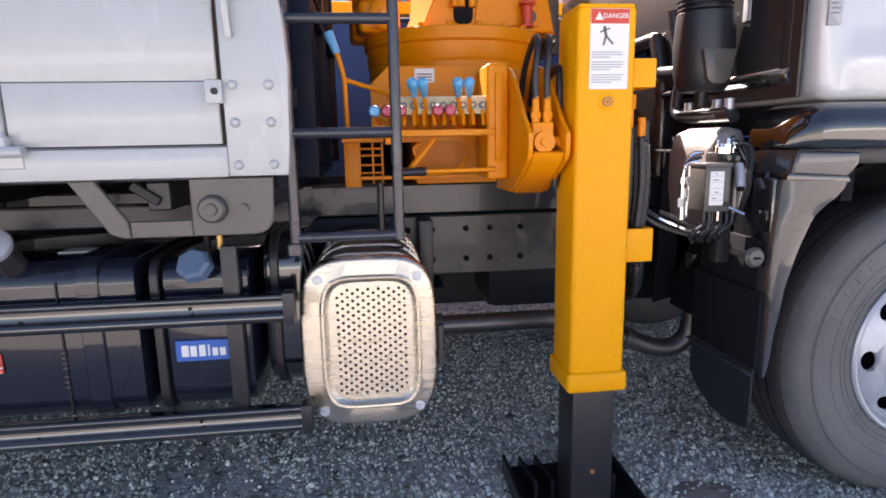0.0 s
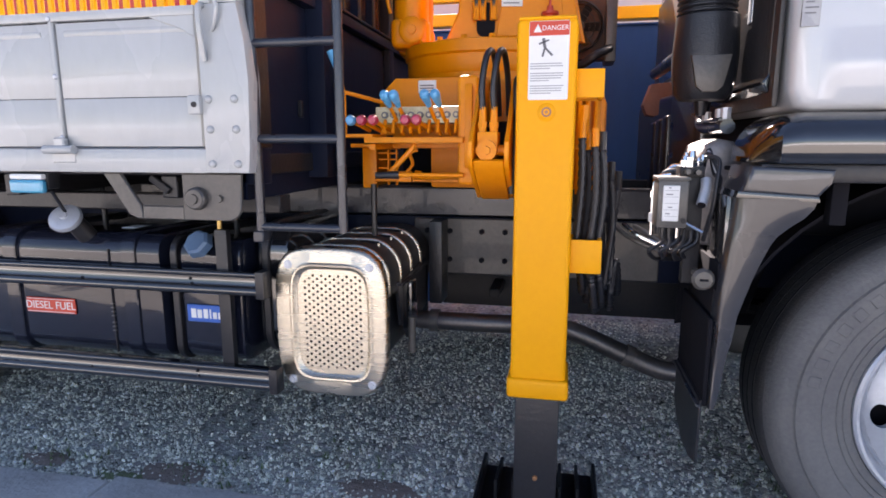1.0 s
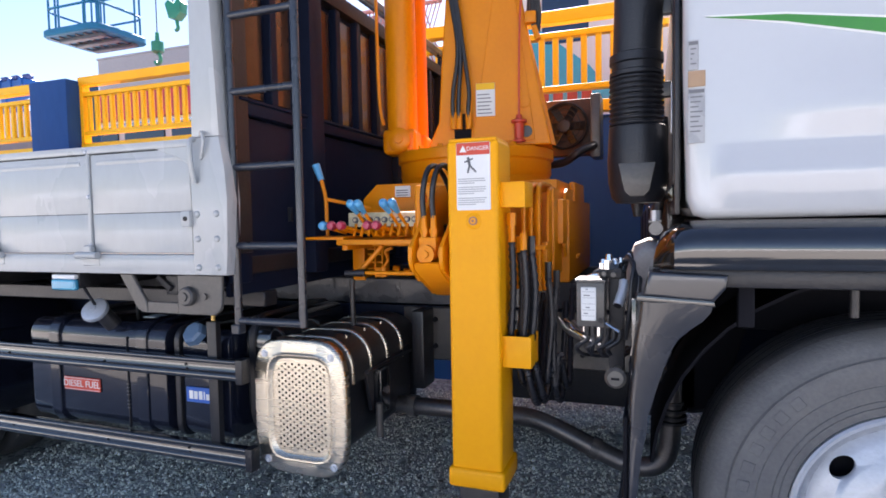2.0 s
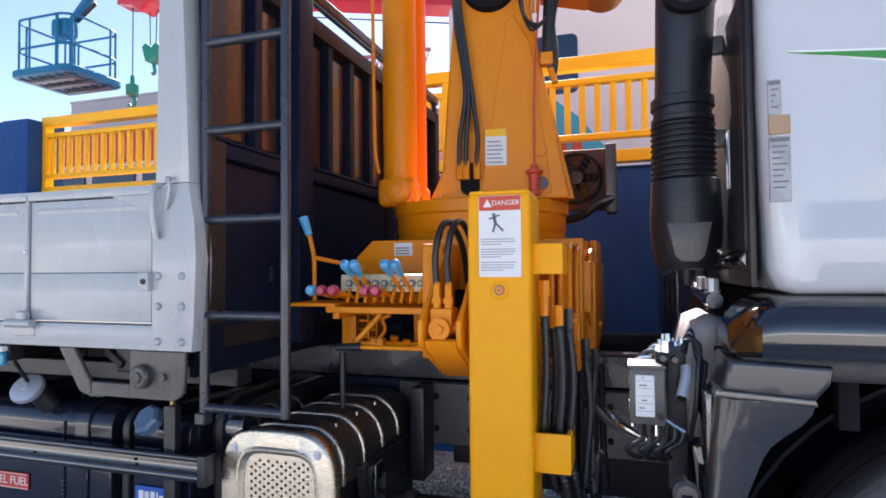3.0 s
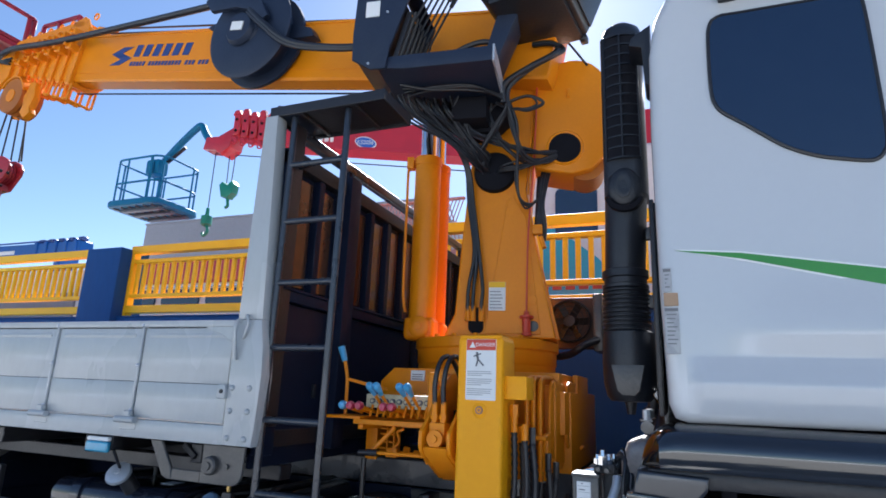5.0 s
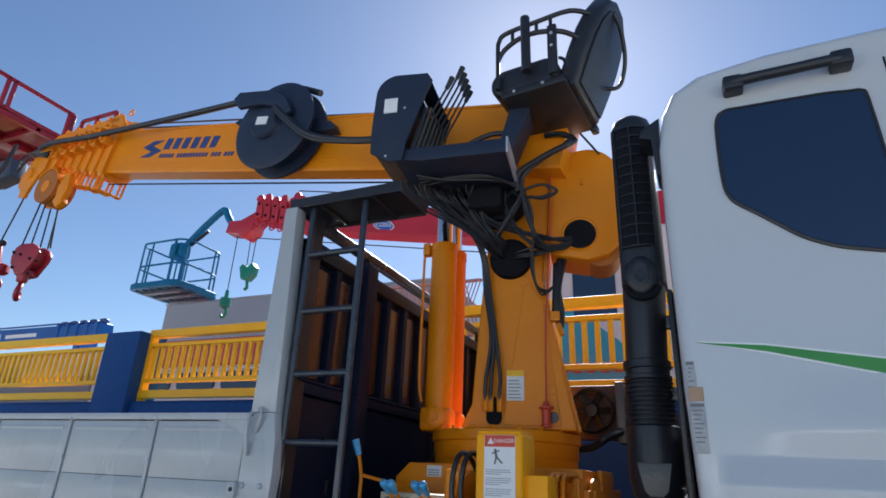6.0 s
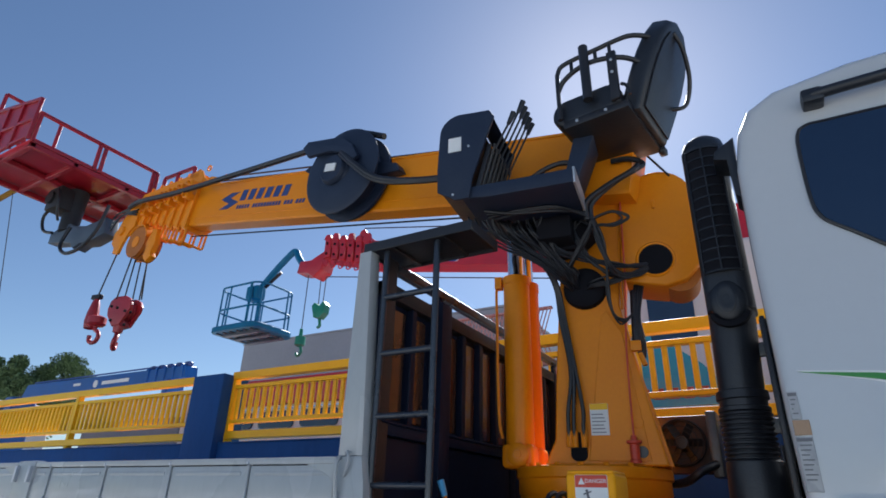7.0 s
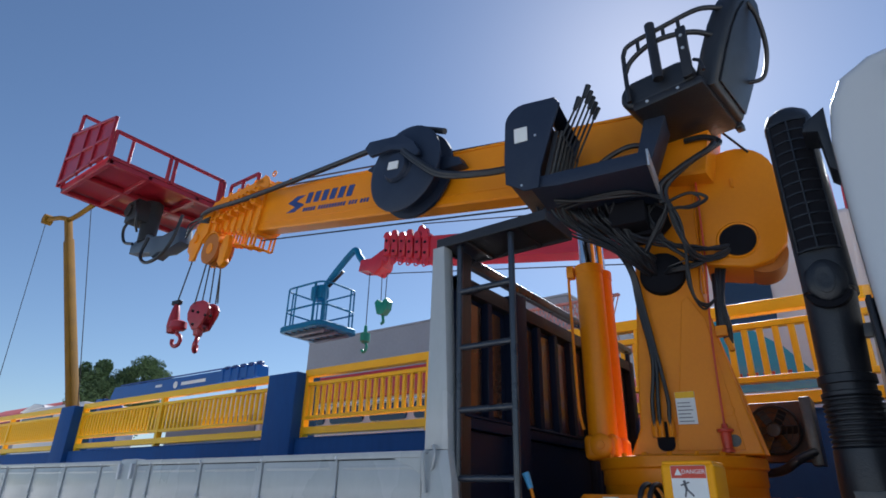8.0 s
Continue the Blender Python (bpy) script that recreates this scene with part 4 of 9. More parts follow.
# ---- outrigger leg ----
def outrigger():
    root = thing("outrigger_leg", "yellow-painted hydraulic outrigger leg on a black foot", "outrigger", (0.25, 0.09, 0))
    part("outer_tube", box(B(), 0.165, 0.333, 0.0, 0.17, 0.53, 1.605, 0.016, 3), M_YELLOW, root)
    part("collar", box(B(), 0.155, 0.343, -0.01, 0.18, 0.49, 0.555, 0.014, 3), M_YELLOW, root)
    part("top_cap", box(B(), 0.17, 0.328, 0.005, 0.165, 1.6, 1.612, 0.004, 1), M_YELLOW, root)
    inner = part("inner_tube", box(B(), 0.181, 0.318, 0.015, 0.155, 0.05, 0.5, 0.01, 2), M_BLACK, root, "black-painted inner tube")
    part("bolt", hexbolt(B(), 0.25, 0.015, 0.215, 0.009, 0.006), material("rusty_bolt", (0.30, 0.14, 0.06), 0.7, second=(0.2, 0.08, 0.03), scale=60), inner, "rusty bolt head")
    foot = part("foot_plate", box(B(), 0.04, 0.46, -0.13, 0.39, 0.0, 0.022, 0.006), M_BLACK, root, "black steel foot plate with raised rim")
    for x in (0.04, 0.445):
        part("rim", box(B(), x, x + 0.015, -0.13, 0.39, 0.02, 0.075, 0.004, 1), M_BLACK, foot)
    for x in (0.11, 0.17, 0.33, 0.39):
        part("gusset", prism(B(), [(0.39, 0.02), (0.16, 0.02), (0.16, 0.10), (0.39, 0.06)], "x", x - 0.006, x + 0.006, 0.002, 1), M_BLACK, foot)
    # warning sticker
    s = part("sticker", prism(B(), rrect(0.199, 0.309, 1.386, 1.597, 0.004, 3), "y", -0.0035, 0.001), M_LABEL, root, "white warning sticker with a red banner")
    part("banner", box(B(), 0.2, 0.308, -0.005, -0.001, 1.558, 1.596, 0.001, 1), M_REDINK, s)
    lettering("letters", "DANGER", 0.018, upright(0.270, -0.0054, 1.577), M_LABEL, s)
    part("triangle", prism(B(), [(0.211, 1.567), (0.234, 1.567), (0.2225, 1.588)], "y", -0.0062, -0.004), M_LABEL, s)
    pic = B()
    for x0, z0, x1, z1, w in ((0.2265, 1.536, 0.239, 1.541, 0.0045), (0.239, 1.541, 0.254, 1.546, 0.0045), (0.239, 1.543, 0.244, 1.523, 0.008), (0.243, 1.526, 0.2365, 1.502, 0.0055), (0.243, 1.526, 0.264, 1.5045, 0.0055)):
        d = Vector((x1 - x0, 0, z1 - z0)).normalized()
        q = Vector((-d.z, 0, d.x)) * w / 2
        prism(pic, [(x0 + q.x, z0 + q.z), (x0 - q.x, z0 - q.z), (x1 - q.x, z1 - q.z), (x1 + q.x, z1 + q.z)], "y", -0.0052, -0.003)
    prism(pic, rrect(0.2345, 0.2435, 1.543, 1.552, 0.0044, 4), "y", -0.0052, -0.003)
    part("pictogram", pic, M_GREYINK, s, "dark grey warning pictogram strokes")
    rnd = random.Random(3)
    for z, lines in ((1.485, 3), (1.459, 4), (1.425, 4)):
        for k in range(lines):
            w = (0.094 if k < lines - 1 else 0.058) * rnd.uniform(0.9, 1.0)
            part("text_bar", box(B(), 0.204, 0.204 + w, -0.0045, -0.002, z - 0.0026 - 0.0066 * k, z - 0.0066 * k), M_PALEINK, s)
    part("plug", lathe(B(), [(0, 0.008), (0.01, 0.008), (0.0105, 0.004), (0.02, 0.004), (0.026, 0.0)], facing(0.252, 0.0, 1.352), 24), M_YELLOW, root)
    part("plug_ring", lathe(B(), [(0.009, 0.0092), (0.0135, 0.0092), (0.0135, 0.004), (0.009, 0.004)], facing(0.252, 0.0, 1.352), 20), M_PRIMER, root)
    part("plug_bolt", hexbolt(B(), 0.252, -0.007, 1.352, 0.005, 0.004), M_PRIMER, root)
    # bent hose guards at the side
    for z0, z1, w in ((1.392, 1.472, 0.41), (0.884, 0.985, 0.424)):
        g = B()
        box(g, 0.33, w, 0.03, 0.042, z0, z1, 0.004)
        box(g, w - 0.012, w, 0.035, 0.15, z0, z1, 0.004)
        box(g, 0.33, w, 0.14, 0.152, z0, z1, 0.004)
        part("hose_guard", g, M_YELLOW, root)
    part("cross_beam", box(B(), 0.17, 0.328, 0.168, 1.9, 1.10, 1.29, 0.012), M_ORANGE, root, "orange horizontal outrigger beam")


outrigger()


def leg_hoses():
    rnd = random.Random(5)
    for k, (x, y, top, low) in enumerate(((0.356, 0.075, 1.285, 0.80), (0.374, 0.115, 1.25, 0.76), (0.394, 0.075, 1.26, 0.74), (0.416, 0.095, 1.25, 0.755), (0.405, 0.135, 1.24, 0.73), (0.452, 0.19, 1.16, 0.72), (0.476, 0.21, 1.13, 0.77))):
        root = thing("hydraulic_hose", "black spiral-wrapped hydraulic hose beside the outrigger", "hose", (x, y, low), group="hoses beside the outrigger")
        dx = rnd.uniform(-0.012, 0.012)
        pts = [(x, y, top), (x + dx, y, top - 0.15), (x - 0.008, y, top - 0.35), (x + 0.006, y + 0.01, low + 0.12), (x + 0.02, y + 0.05, low + 0.02), (x + 0.02, y + 0.14, low - 0.005), (x + 0.01, y + 0.25, low + 0.08), (x, y + 0.4, low + 0.3)]
        part("hose_jacket", tube(B(), pts, 0.0098, 9, 12, 0.0032), M_HOSE, root)
        part("fitting", rod(B(), (x, y, top - 0.005), (x, y, top + 0.05), 0.0115, None, 8), M_ORANGE if k < 3 else M_BLACK, root, "pressed hose end fitting")
        if k == 0:
            part("fitting_nut", rod(B(), (x, y, top + 0.05), (x, y, top + 0.09), 0.016, None, 6), M_ORANGE, root)


leg_hoses()


# ---- cab, fender, wheel ----
def cab():
    root = thing("truck_cab", "white lorry cab with dark side window and green stripe", "truck cab", (1.9, 1.1, 1.345))
    prof = [(0.868, 1.40), (0.858, 1.75), (0.856, 2.3), (0.862, 2.6), (0.885, 2.74), (0.93, 2.83), (1.02, 2.885), (1.25, 2.92), (2.7, 2.96), (2.95, 2.7), (3.05, 2.0), (3.05, 1.36), (0.92, 1.345), (0.885, 1.357)]
    part("body", prism(B(), prof, "y", -0.035, 2.28, 0.045, 5), M_CABWHITE, root, smooth=60)
    win = [(1.072, 2.69), (1.058, 2.645), (1.053, 2.50), (1.055, 2.41), (1.064, 2.37), (1.085, 2.338), (1.14, 2.292), (1.193, 2.246), (1.245, 2.202), (1.297, 2.172), (1.345, 2.152), (1.40, 2.138), (1.459, 2.126), (1.485, 2.13), (1.503, 2.15), (1.515, 2.20), (1.514, 2.407), (1.508, 2.648), (1.496, 2.685), (1.46, 2.69), (1.379, 2.698), (1.146, 2.702), (1.10, 2.703)]
    w = part("side_window", prism(B(), win, "y", -0.0405, -0.02), M_GLASS, root, "dark tinted side window")
    seal = B()
    tube(seal, [(p[0], -0.039, p[1]) for p in win + win[:1]], 0.006, 6, 3)
    part("seal", seal, M_BLACK, w, "black rubber seal")
    part("door_window", prism(B(), rrect(1.64, 2.5, 2.1, 2.72, 0.06, 5), "y", -0.0405, -0.02), M_GLASS, root, "dark tinted door window")
    seam = B()
    for x in (1.575,):
        box(seam, x, x + 0.006, -0.0365, -0.03, 1.36, 2.8)
    part("door_gap", seam, M_DARK, root)
    part("stripe", prism(B(), [(0.912, 1.879), (1.1, 1.862), (1.45, 1.80), (2.0, 1.70), (2.6, 1.56), (2.6, 1.44), (2.0, 1.635), (1.45, 1.753), (1.1, 1.844)], "y", -0.0375, -0.03), M_STRIPE, root, "green tapering stripe")
    part("stripe_outline", prism(B(), [(0.905, 1.884), (1.1, 1.868), (1.45, 1.806), (2.0, 1.706), (2.6, 1.566), (2.6, 1.434), (2.0, 1.629), (1.45, 1.747), (1.1, 1.838)], "y", -0.0362, -0.03), M_LABEL, root)
    # pressed flank: a shallow lens, a crease and an outward shoulder below it
    def ease(v):
        v = max(0.0, min(1.0, v))
        return v * v * (3 - 2 * v)
    def proud(x, z):
        lens, band = 0.011 * ease((x - 1.0) / 0.28), 0.016 * ease((x - 0.925) / 0.05)
        if z > 1.612:
            return lens * ease((1.80 - z) / 0.188)
        if z > 1.545:
            return lens * (z - 1.545) / 0.067
        if z > 1.468:
            return band * (1.545 - z) / 0.077
        return band * (1 - ((1.468 - z) / 0.093) ** 2)
    swell = B()
    levels = [1.80 - 0.0188 * k for k in range(10)] + [1.612, 1.606, 1.59, 1.57, 1.552, 1.546, 1.541, 1.52, 1.50, 1.475, 1.468, 1.46, 1.44, 1.42, 1.40, 1.375]
    spots = [0.925 + 0.012 * k for k in range(6)] + [1.0 + 0.03 * k for k in range(12)] + [1.4, 1.57, 2.0, 2.94]
    grid = [[swell.verts.new((x, -0.0355 - proud(x, z), z)) for z in levels] for x in spots]
    for p, q in zip(grid, grid[1:]):
        for k in range(len(levels) - 1):
            swell.faces.new((p[k], p[k + 1], q[k + 1], q[k]))
    part("pressed_flank", swell, M_CABWHITE, root, smooth=80)
    rc = part("rear_cover", box(B(), 0.838, 0.853, 0.02, 2.2, 1.36, 2.08, 0.006), M_BLACK, root, "black rear panel of the cab")
    part("rear_ridge", prism(B(), [(0.838, 1.40), (0.822, 1.42), (0.822, 1.43), (0.838, 1.45)], "y", 0.05, 2.1, 0.004, 1), M_BLACKGLOSS, rc)
    h = part("grab_rail", tube(B(), [(1.12, -0.055, 2.775), (1.13, -0.085, 2.78), (1.3, -0.088, 2.785), (1.44, -0.085, 2.79), (1.46, -0.055, 2.79)], 0.019, 10, 5), M_PLASTIC, root, "black plastic roof grab rail")
    part("rail_foot", box(B(), 1.095, 1.16, -0.10, -0.03, 2.752, 2.805, 0.012), M_PLASTIC, h)
    part("rail_foot", box(B(), 1.42, 1.485, -0.10, -0.03, 2.765, 2.82, 0.012), M_PLASTIC, h)
    for x1, z0, z1, mm, lab in ((0.896, 1.745, 1.822, M_FILM, "small printed sticker on the cab corner"), (0.913, 1.70, 1.742, M_TAN, "tan printed sticker"), (0.912, 1.55, 1.695, M_FILM, "pale printed sticker")):
        t = part("sticker", box(B(), 0.870, x1, -0.0385, -0.03, z0, z1, 0.001, 1), mm, root, lab)
        if mm is M_TAN:
            continue
        part("text_bar", box(B(), 0.872, x1 - 0.002, -0.0395, -0.037, z1 - 0.012, z1 - 0.003), M_GREYINK, t)
        for q in range(4 if z1 > 1.8 else 8):
            part("text_bar", box(B(), 0.876, x1 - 0.006 - 0.005 * (q % 3), -0.0395, -0.037, z1 - 0.024 - 0.013 * q, z1 - 0.0205 - 0.013 * q), M_GREYINK, t)
    part("corner_bracket", prism(B(), [(0.872, 2.815), (0.80, 2.77), (0.79, 2.735), (0.835, 2.72), (0.842, 2.57), (0.862, 2.55)], "y", 0.10, 0.24, 0.008), M_PLASTIC, root, "black corner bracket")
    # Floor pan in near-black, carrying the underside shade in its colour.
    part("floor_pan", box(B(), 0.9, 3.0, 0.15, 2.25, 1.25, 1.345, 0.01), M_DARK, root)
    part("rear_frame", box(B(), 0.835, 0.857, 0.06, 0.10, 1.4, 2.08, 0.004), M_BLACK, root)


cab()


def engine():
    root = thing("engine", "dark engine and gearbox parts under the cab, with an added near-black block", "engine", (1.7, 1.1, 0.5))
    # Block and cover added near-black, standing in for the shade under the cab.
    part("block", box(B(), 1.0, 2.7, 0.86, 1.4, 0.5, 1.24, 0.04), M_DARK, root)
    part("side_cover", box(B(), 0.98, 2.6, 0.5, 0.74, 0.95, 1.22, 0.03), M_DARK, root, "near-black cover added for the shade under the cab")
    part("gearbox", box(B(), 0.1, 1.0, 0.95, 1.35, 0.48, 0.95, 0.05), M_CHASSIS, root)
    dome = [(0.715, 0.95), (0.698, 1.08), (0.70, 1.2), (0.722, 1.262), (0.768, 1.28), (0.81, 1.272), (0.842, 1.2), (0.845, 1.0), (0.80, 0.95)]
    part("bell_casting", prism(B(), dome, "y", 0.2, 0.5, 0.045, 5), M_LINER, root, "dusty pale alloy casting", smooth=70)
    # folded gloss shields turned a little towards the yard
    turn = Matrix.Translation((0.82, 0.80, 0)) @ Matrix.Rotation(math.radians(10), 4, "Z")

    def shield(name, x0, x1, y0, y1, z0, z1, r, label=""):
        bm = box(B(), x0, x1, y0, y1, z0, z1, r, 6)
        bm.transform(turn)
        part(name, bm, M_SHIELD, root, label, smooth=70)

    shield("side_shield", 0.0, 0.10, 0.0, 0.34, 1.04, 1.515, 0.045, "glossy black engine shield with rounded top")
    shield("shield_fold", 0.04, 0.12, 0.35, 0.62, 1.04, 1.50, 0.035)
    for k in range(3):
        shield("shield_rib", 0.0, 0.06, 0.36 + 0.085 * k, 0.43 + 0.085 * k, 1.04, 1.40 - 0.012 * k, 0.022)
    shield("shield_fold", 0.12, 0.18, 0.62, 1.2, 1.04, 1.48, 0.03)
    part("folded_bracket", prism(B(), [(0.72, 1.42), (0.70, 1.47), (0.735, 1.575), (0.85, 1.585), (0.85, 1.45), (0.76, 1.41)], "y", 1.55, 1.66, 0.006, 2), M_PRIMER, root, "dusty red primer bracket")
    # cab tilt frame over the engine
    bar = [(0.745, 1.50, 1.62), (0.771, 1.255, 1.637), (0.81, 0.90, 1.66), (0.815, 0.85, 1.64), (0.815, 0.805, 1.54), (0.815, 0.775, 1.512), (0.815, 0.62, 1.50)]
    part("tilt_frame", tube(B(), bar, 0.030, 12, 4), M_SHIELD, root, "black bent cab tilt frame")
    post = [(0.815, 0.73, 1.74), (0.815, 0.69, 1.62), (0.81, 0.625, 1.50), (0.80, 0.63, 1.40), (0.79, 0.60, 1.335), (0.79, 0.45, 1.318), (0.79, 0.24, 1.316)]
    part("tilt_frame", tube(B(), post, 0.022, 12, 4), M_SHIELD, root)
    part("frame_flange", box(B(), 0.765, 0.81, 0.26, 0.58, 1.333, 1.345, 0.003, 1), M_SHIELD, root)
    part("frame_rail", box(B(), 0.82, 0.85, 0.95, 1.9, 1.60, 1.66, 0.008), M_BLACKGLOSS, root)
    for y in (0.27, 0.34, 0.52):
        part("mount_bolt", rod(B(), (0.79, y, 1.34), (0.79, y, 1.375), 0.016, None, 8), M_ALU, root)
    part("shaft", rod(B(), (-3, 1.15, 0.66), (0.1, 1.15, 0.70), 0.06, None, 18), M_CHASSIS, root)


engine()


def fender():
    root = thing("front_fender", "glossy black front mudguard with step and mud flap", "mudguard", (1.2, 0.1, 0.7))
    band, rows = B(), []
    for x, zt in [(0.782, 1.235), (0.784, 1.255), (0.79, 1.272), (0.80, 1.29), (0.815, 1.31), (0.835, 1.327), (0.86, 1.338), (0.89, 1.343), (1.0, 1.344), (1.6, 1.342), (3.0, 1.336)]:
        h, k = zt - 1.215, min(1.0, (x - 0.765) / 0.07)
        side = [(-0.094 * k, 1.215), (-0.101 * k, 1.215 + 0.12 * h), (-0.103 * k, 1.215 + 0.40 * h)]
        crown = [(-0.103 * k + 0.085 * (1 - math.cos(a * math.pi / 20)), 1.215 + 0.40 * h + 0.60 * h * math.sin(a * math.pi / 20)) for a in range(1, 11)]
        rows.append([band.verts.new((x, y, z)) for y, z in side + crown + [(0.14, zt), (0.14, 1.215)]])
    for a, b in zip(rows, rows[1:]):
        for i in range(len(a)):
            band.faces.new((a[i], b[i], b[(i + 1) % len(b)], a[(i + 1) % len(a)]))
    band.faces.new(rows[0])
    band.faces.new(rows[-1])
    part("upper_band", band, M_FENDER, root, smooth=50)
    part("under_lip", box(B(), 0.80, 3.0, -0.07, 0.12, 1.165, 1.214, 0.01), M_BLACK, root)
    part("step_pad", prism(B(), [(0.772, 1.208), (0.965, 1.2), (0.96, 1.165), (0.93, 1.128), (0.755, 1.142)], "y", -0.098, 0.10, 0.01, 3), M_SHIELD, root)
    part("step_ridge", prism(B(), [(0.738, 1.128), (0.742, 1.145), (0.93, 1.133), (0.935, 1.118)], "y", -0.104, 0.06, 0.004, 2), M_BLACKGLOSS, root)
    skin, rows = B(), []
    for k in range(25):
        z = 1.126 - 0.58 * k / 24
        x0 = float(np.interp(z, (0.545, 0.6, 0.85, 1.0, 1.13), (0.716, 0.714, 0.716, 0.728, 0.742)))
        x1 = float(np.interp(z, (0.546, 0.6, 0.684, 0.749, 0.812, 0.92, 1.02, 1.045, 1.09, 1.126), (0.733, 0.743, 0.75, 0.763, 0.77, 0.80, 0.838, 0.862, 0.92, 0.93)))
        front = []
        for q in range(11):
            u = q / 10
            y = -0.100 + 0.035 * max(0, 0.22 - u) ** 2 / 0.0484 + 0.014 * max(0, u - 0.3) ** 2 - 0.007 * max(0, z - 0.90) ** 2 / 0.051
            front.append(skin.verts.new((x0 + (x1 - x0) * u, y, z)))
        rows.append(front + [skin.verts.new((x1, -0.055, z)), skin.verts.new((x0, -0.045, z))])
    for p, q in zip(rows, rows[1:]):
        for k in range(13):
            skin.faces.new((p[k], p[(k + 1) % 13], q[(k + 1) % 13], q[k]))
    skin.faces.new(rows[0])
    skin.faces.new(rows[-1])
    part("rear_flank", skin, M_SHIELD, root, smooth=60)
    part("rear_panel", box(B(), 0.726, 0.738, -0.07, 0.10, 0.80, 1.13, 0.004), M_BLACKGLOSS, root)
    part("lower_panel", box(B(), 0.718, 0.73, -0.07, 0.26, 0.72, 0.95, 0.004), M_DARK, root)
    part("flap_holder", box(B(), 0.703, 0.716, -0.085, 0.27, 0.548, 0.80, 0.003, 1), M_DARK, root)
    flap = prism(B(), [(-0.085, 0.565), (0.25, 0.565), (0.25, 0.43), (0.19, 0.385), (0.10, 0.352), (0.0, 0.352), (-0.085, 0.375)], "x", 0.696, 0.703, 0.002, 1)
    part("mud_flap", flap, M_PLASTIC, root, "black rubber mud flap")
    part("flap_clamp", box(B(), 0.688, 0.704, -0.085, 0.27, 0.542, 0.552, 0.003, 1), M_LADDER, root, "dark flap clamp strip")
    # Near-black arch; the shade inside it is put into the colour.
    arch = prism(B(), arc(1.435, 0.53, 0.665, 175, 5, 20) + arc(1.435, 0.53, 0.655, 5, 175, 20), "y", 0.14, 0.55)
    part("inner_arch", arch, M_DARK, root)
    # Two added plates: one blocks the sun, one darkens the gap behind the wheel.
    part("arch_sun_blocker", box(B(), 0.78, 1.4, 0.145, 0.78, 1.188, 1.2, 0.003, 1), M_DARK, root, "unseen plate added over the wheel arch to block the sun")
    part("arch_shade_sheet", prism(B(), [(0.76, 0.56), (1.02, 0.62), (1.10, 0.9), (1.2, 1.2), (0.78, 1.2)], "y", 0.66, 0.675, 0.003, 1), M_DARK, root, "near-black sheet added behind the wheel to keep the arch dark")
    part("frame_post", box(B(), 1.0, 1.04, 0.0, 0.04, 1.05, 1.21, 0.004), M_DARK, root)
    part("stay", rod(B(), (1.36, 0.05, 1.2), (1.6, 0.05, 1.06), 0.012), M_BLACK, root)
    part("stay", rod(B(), (1.28, 0.05, 1.2), (1.28, 0.05, 1.08), 0.012), M_BLACK, root)


fender()


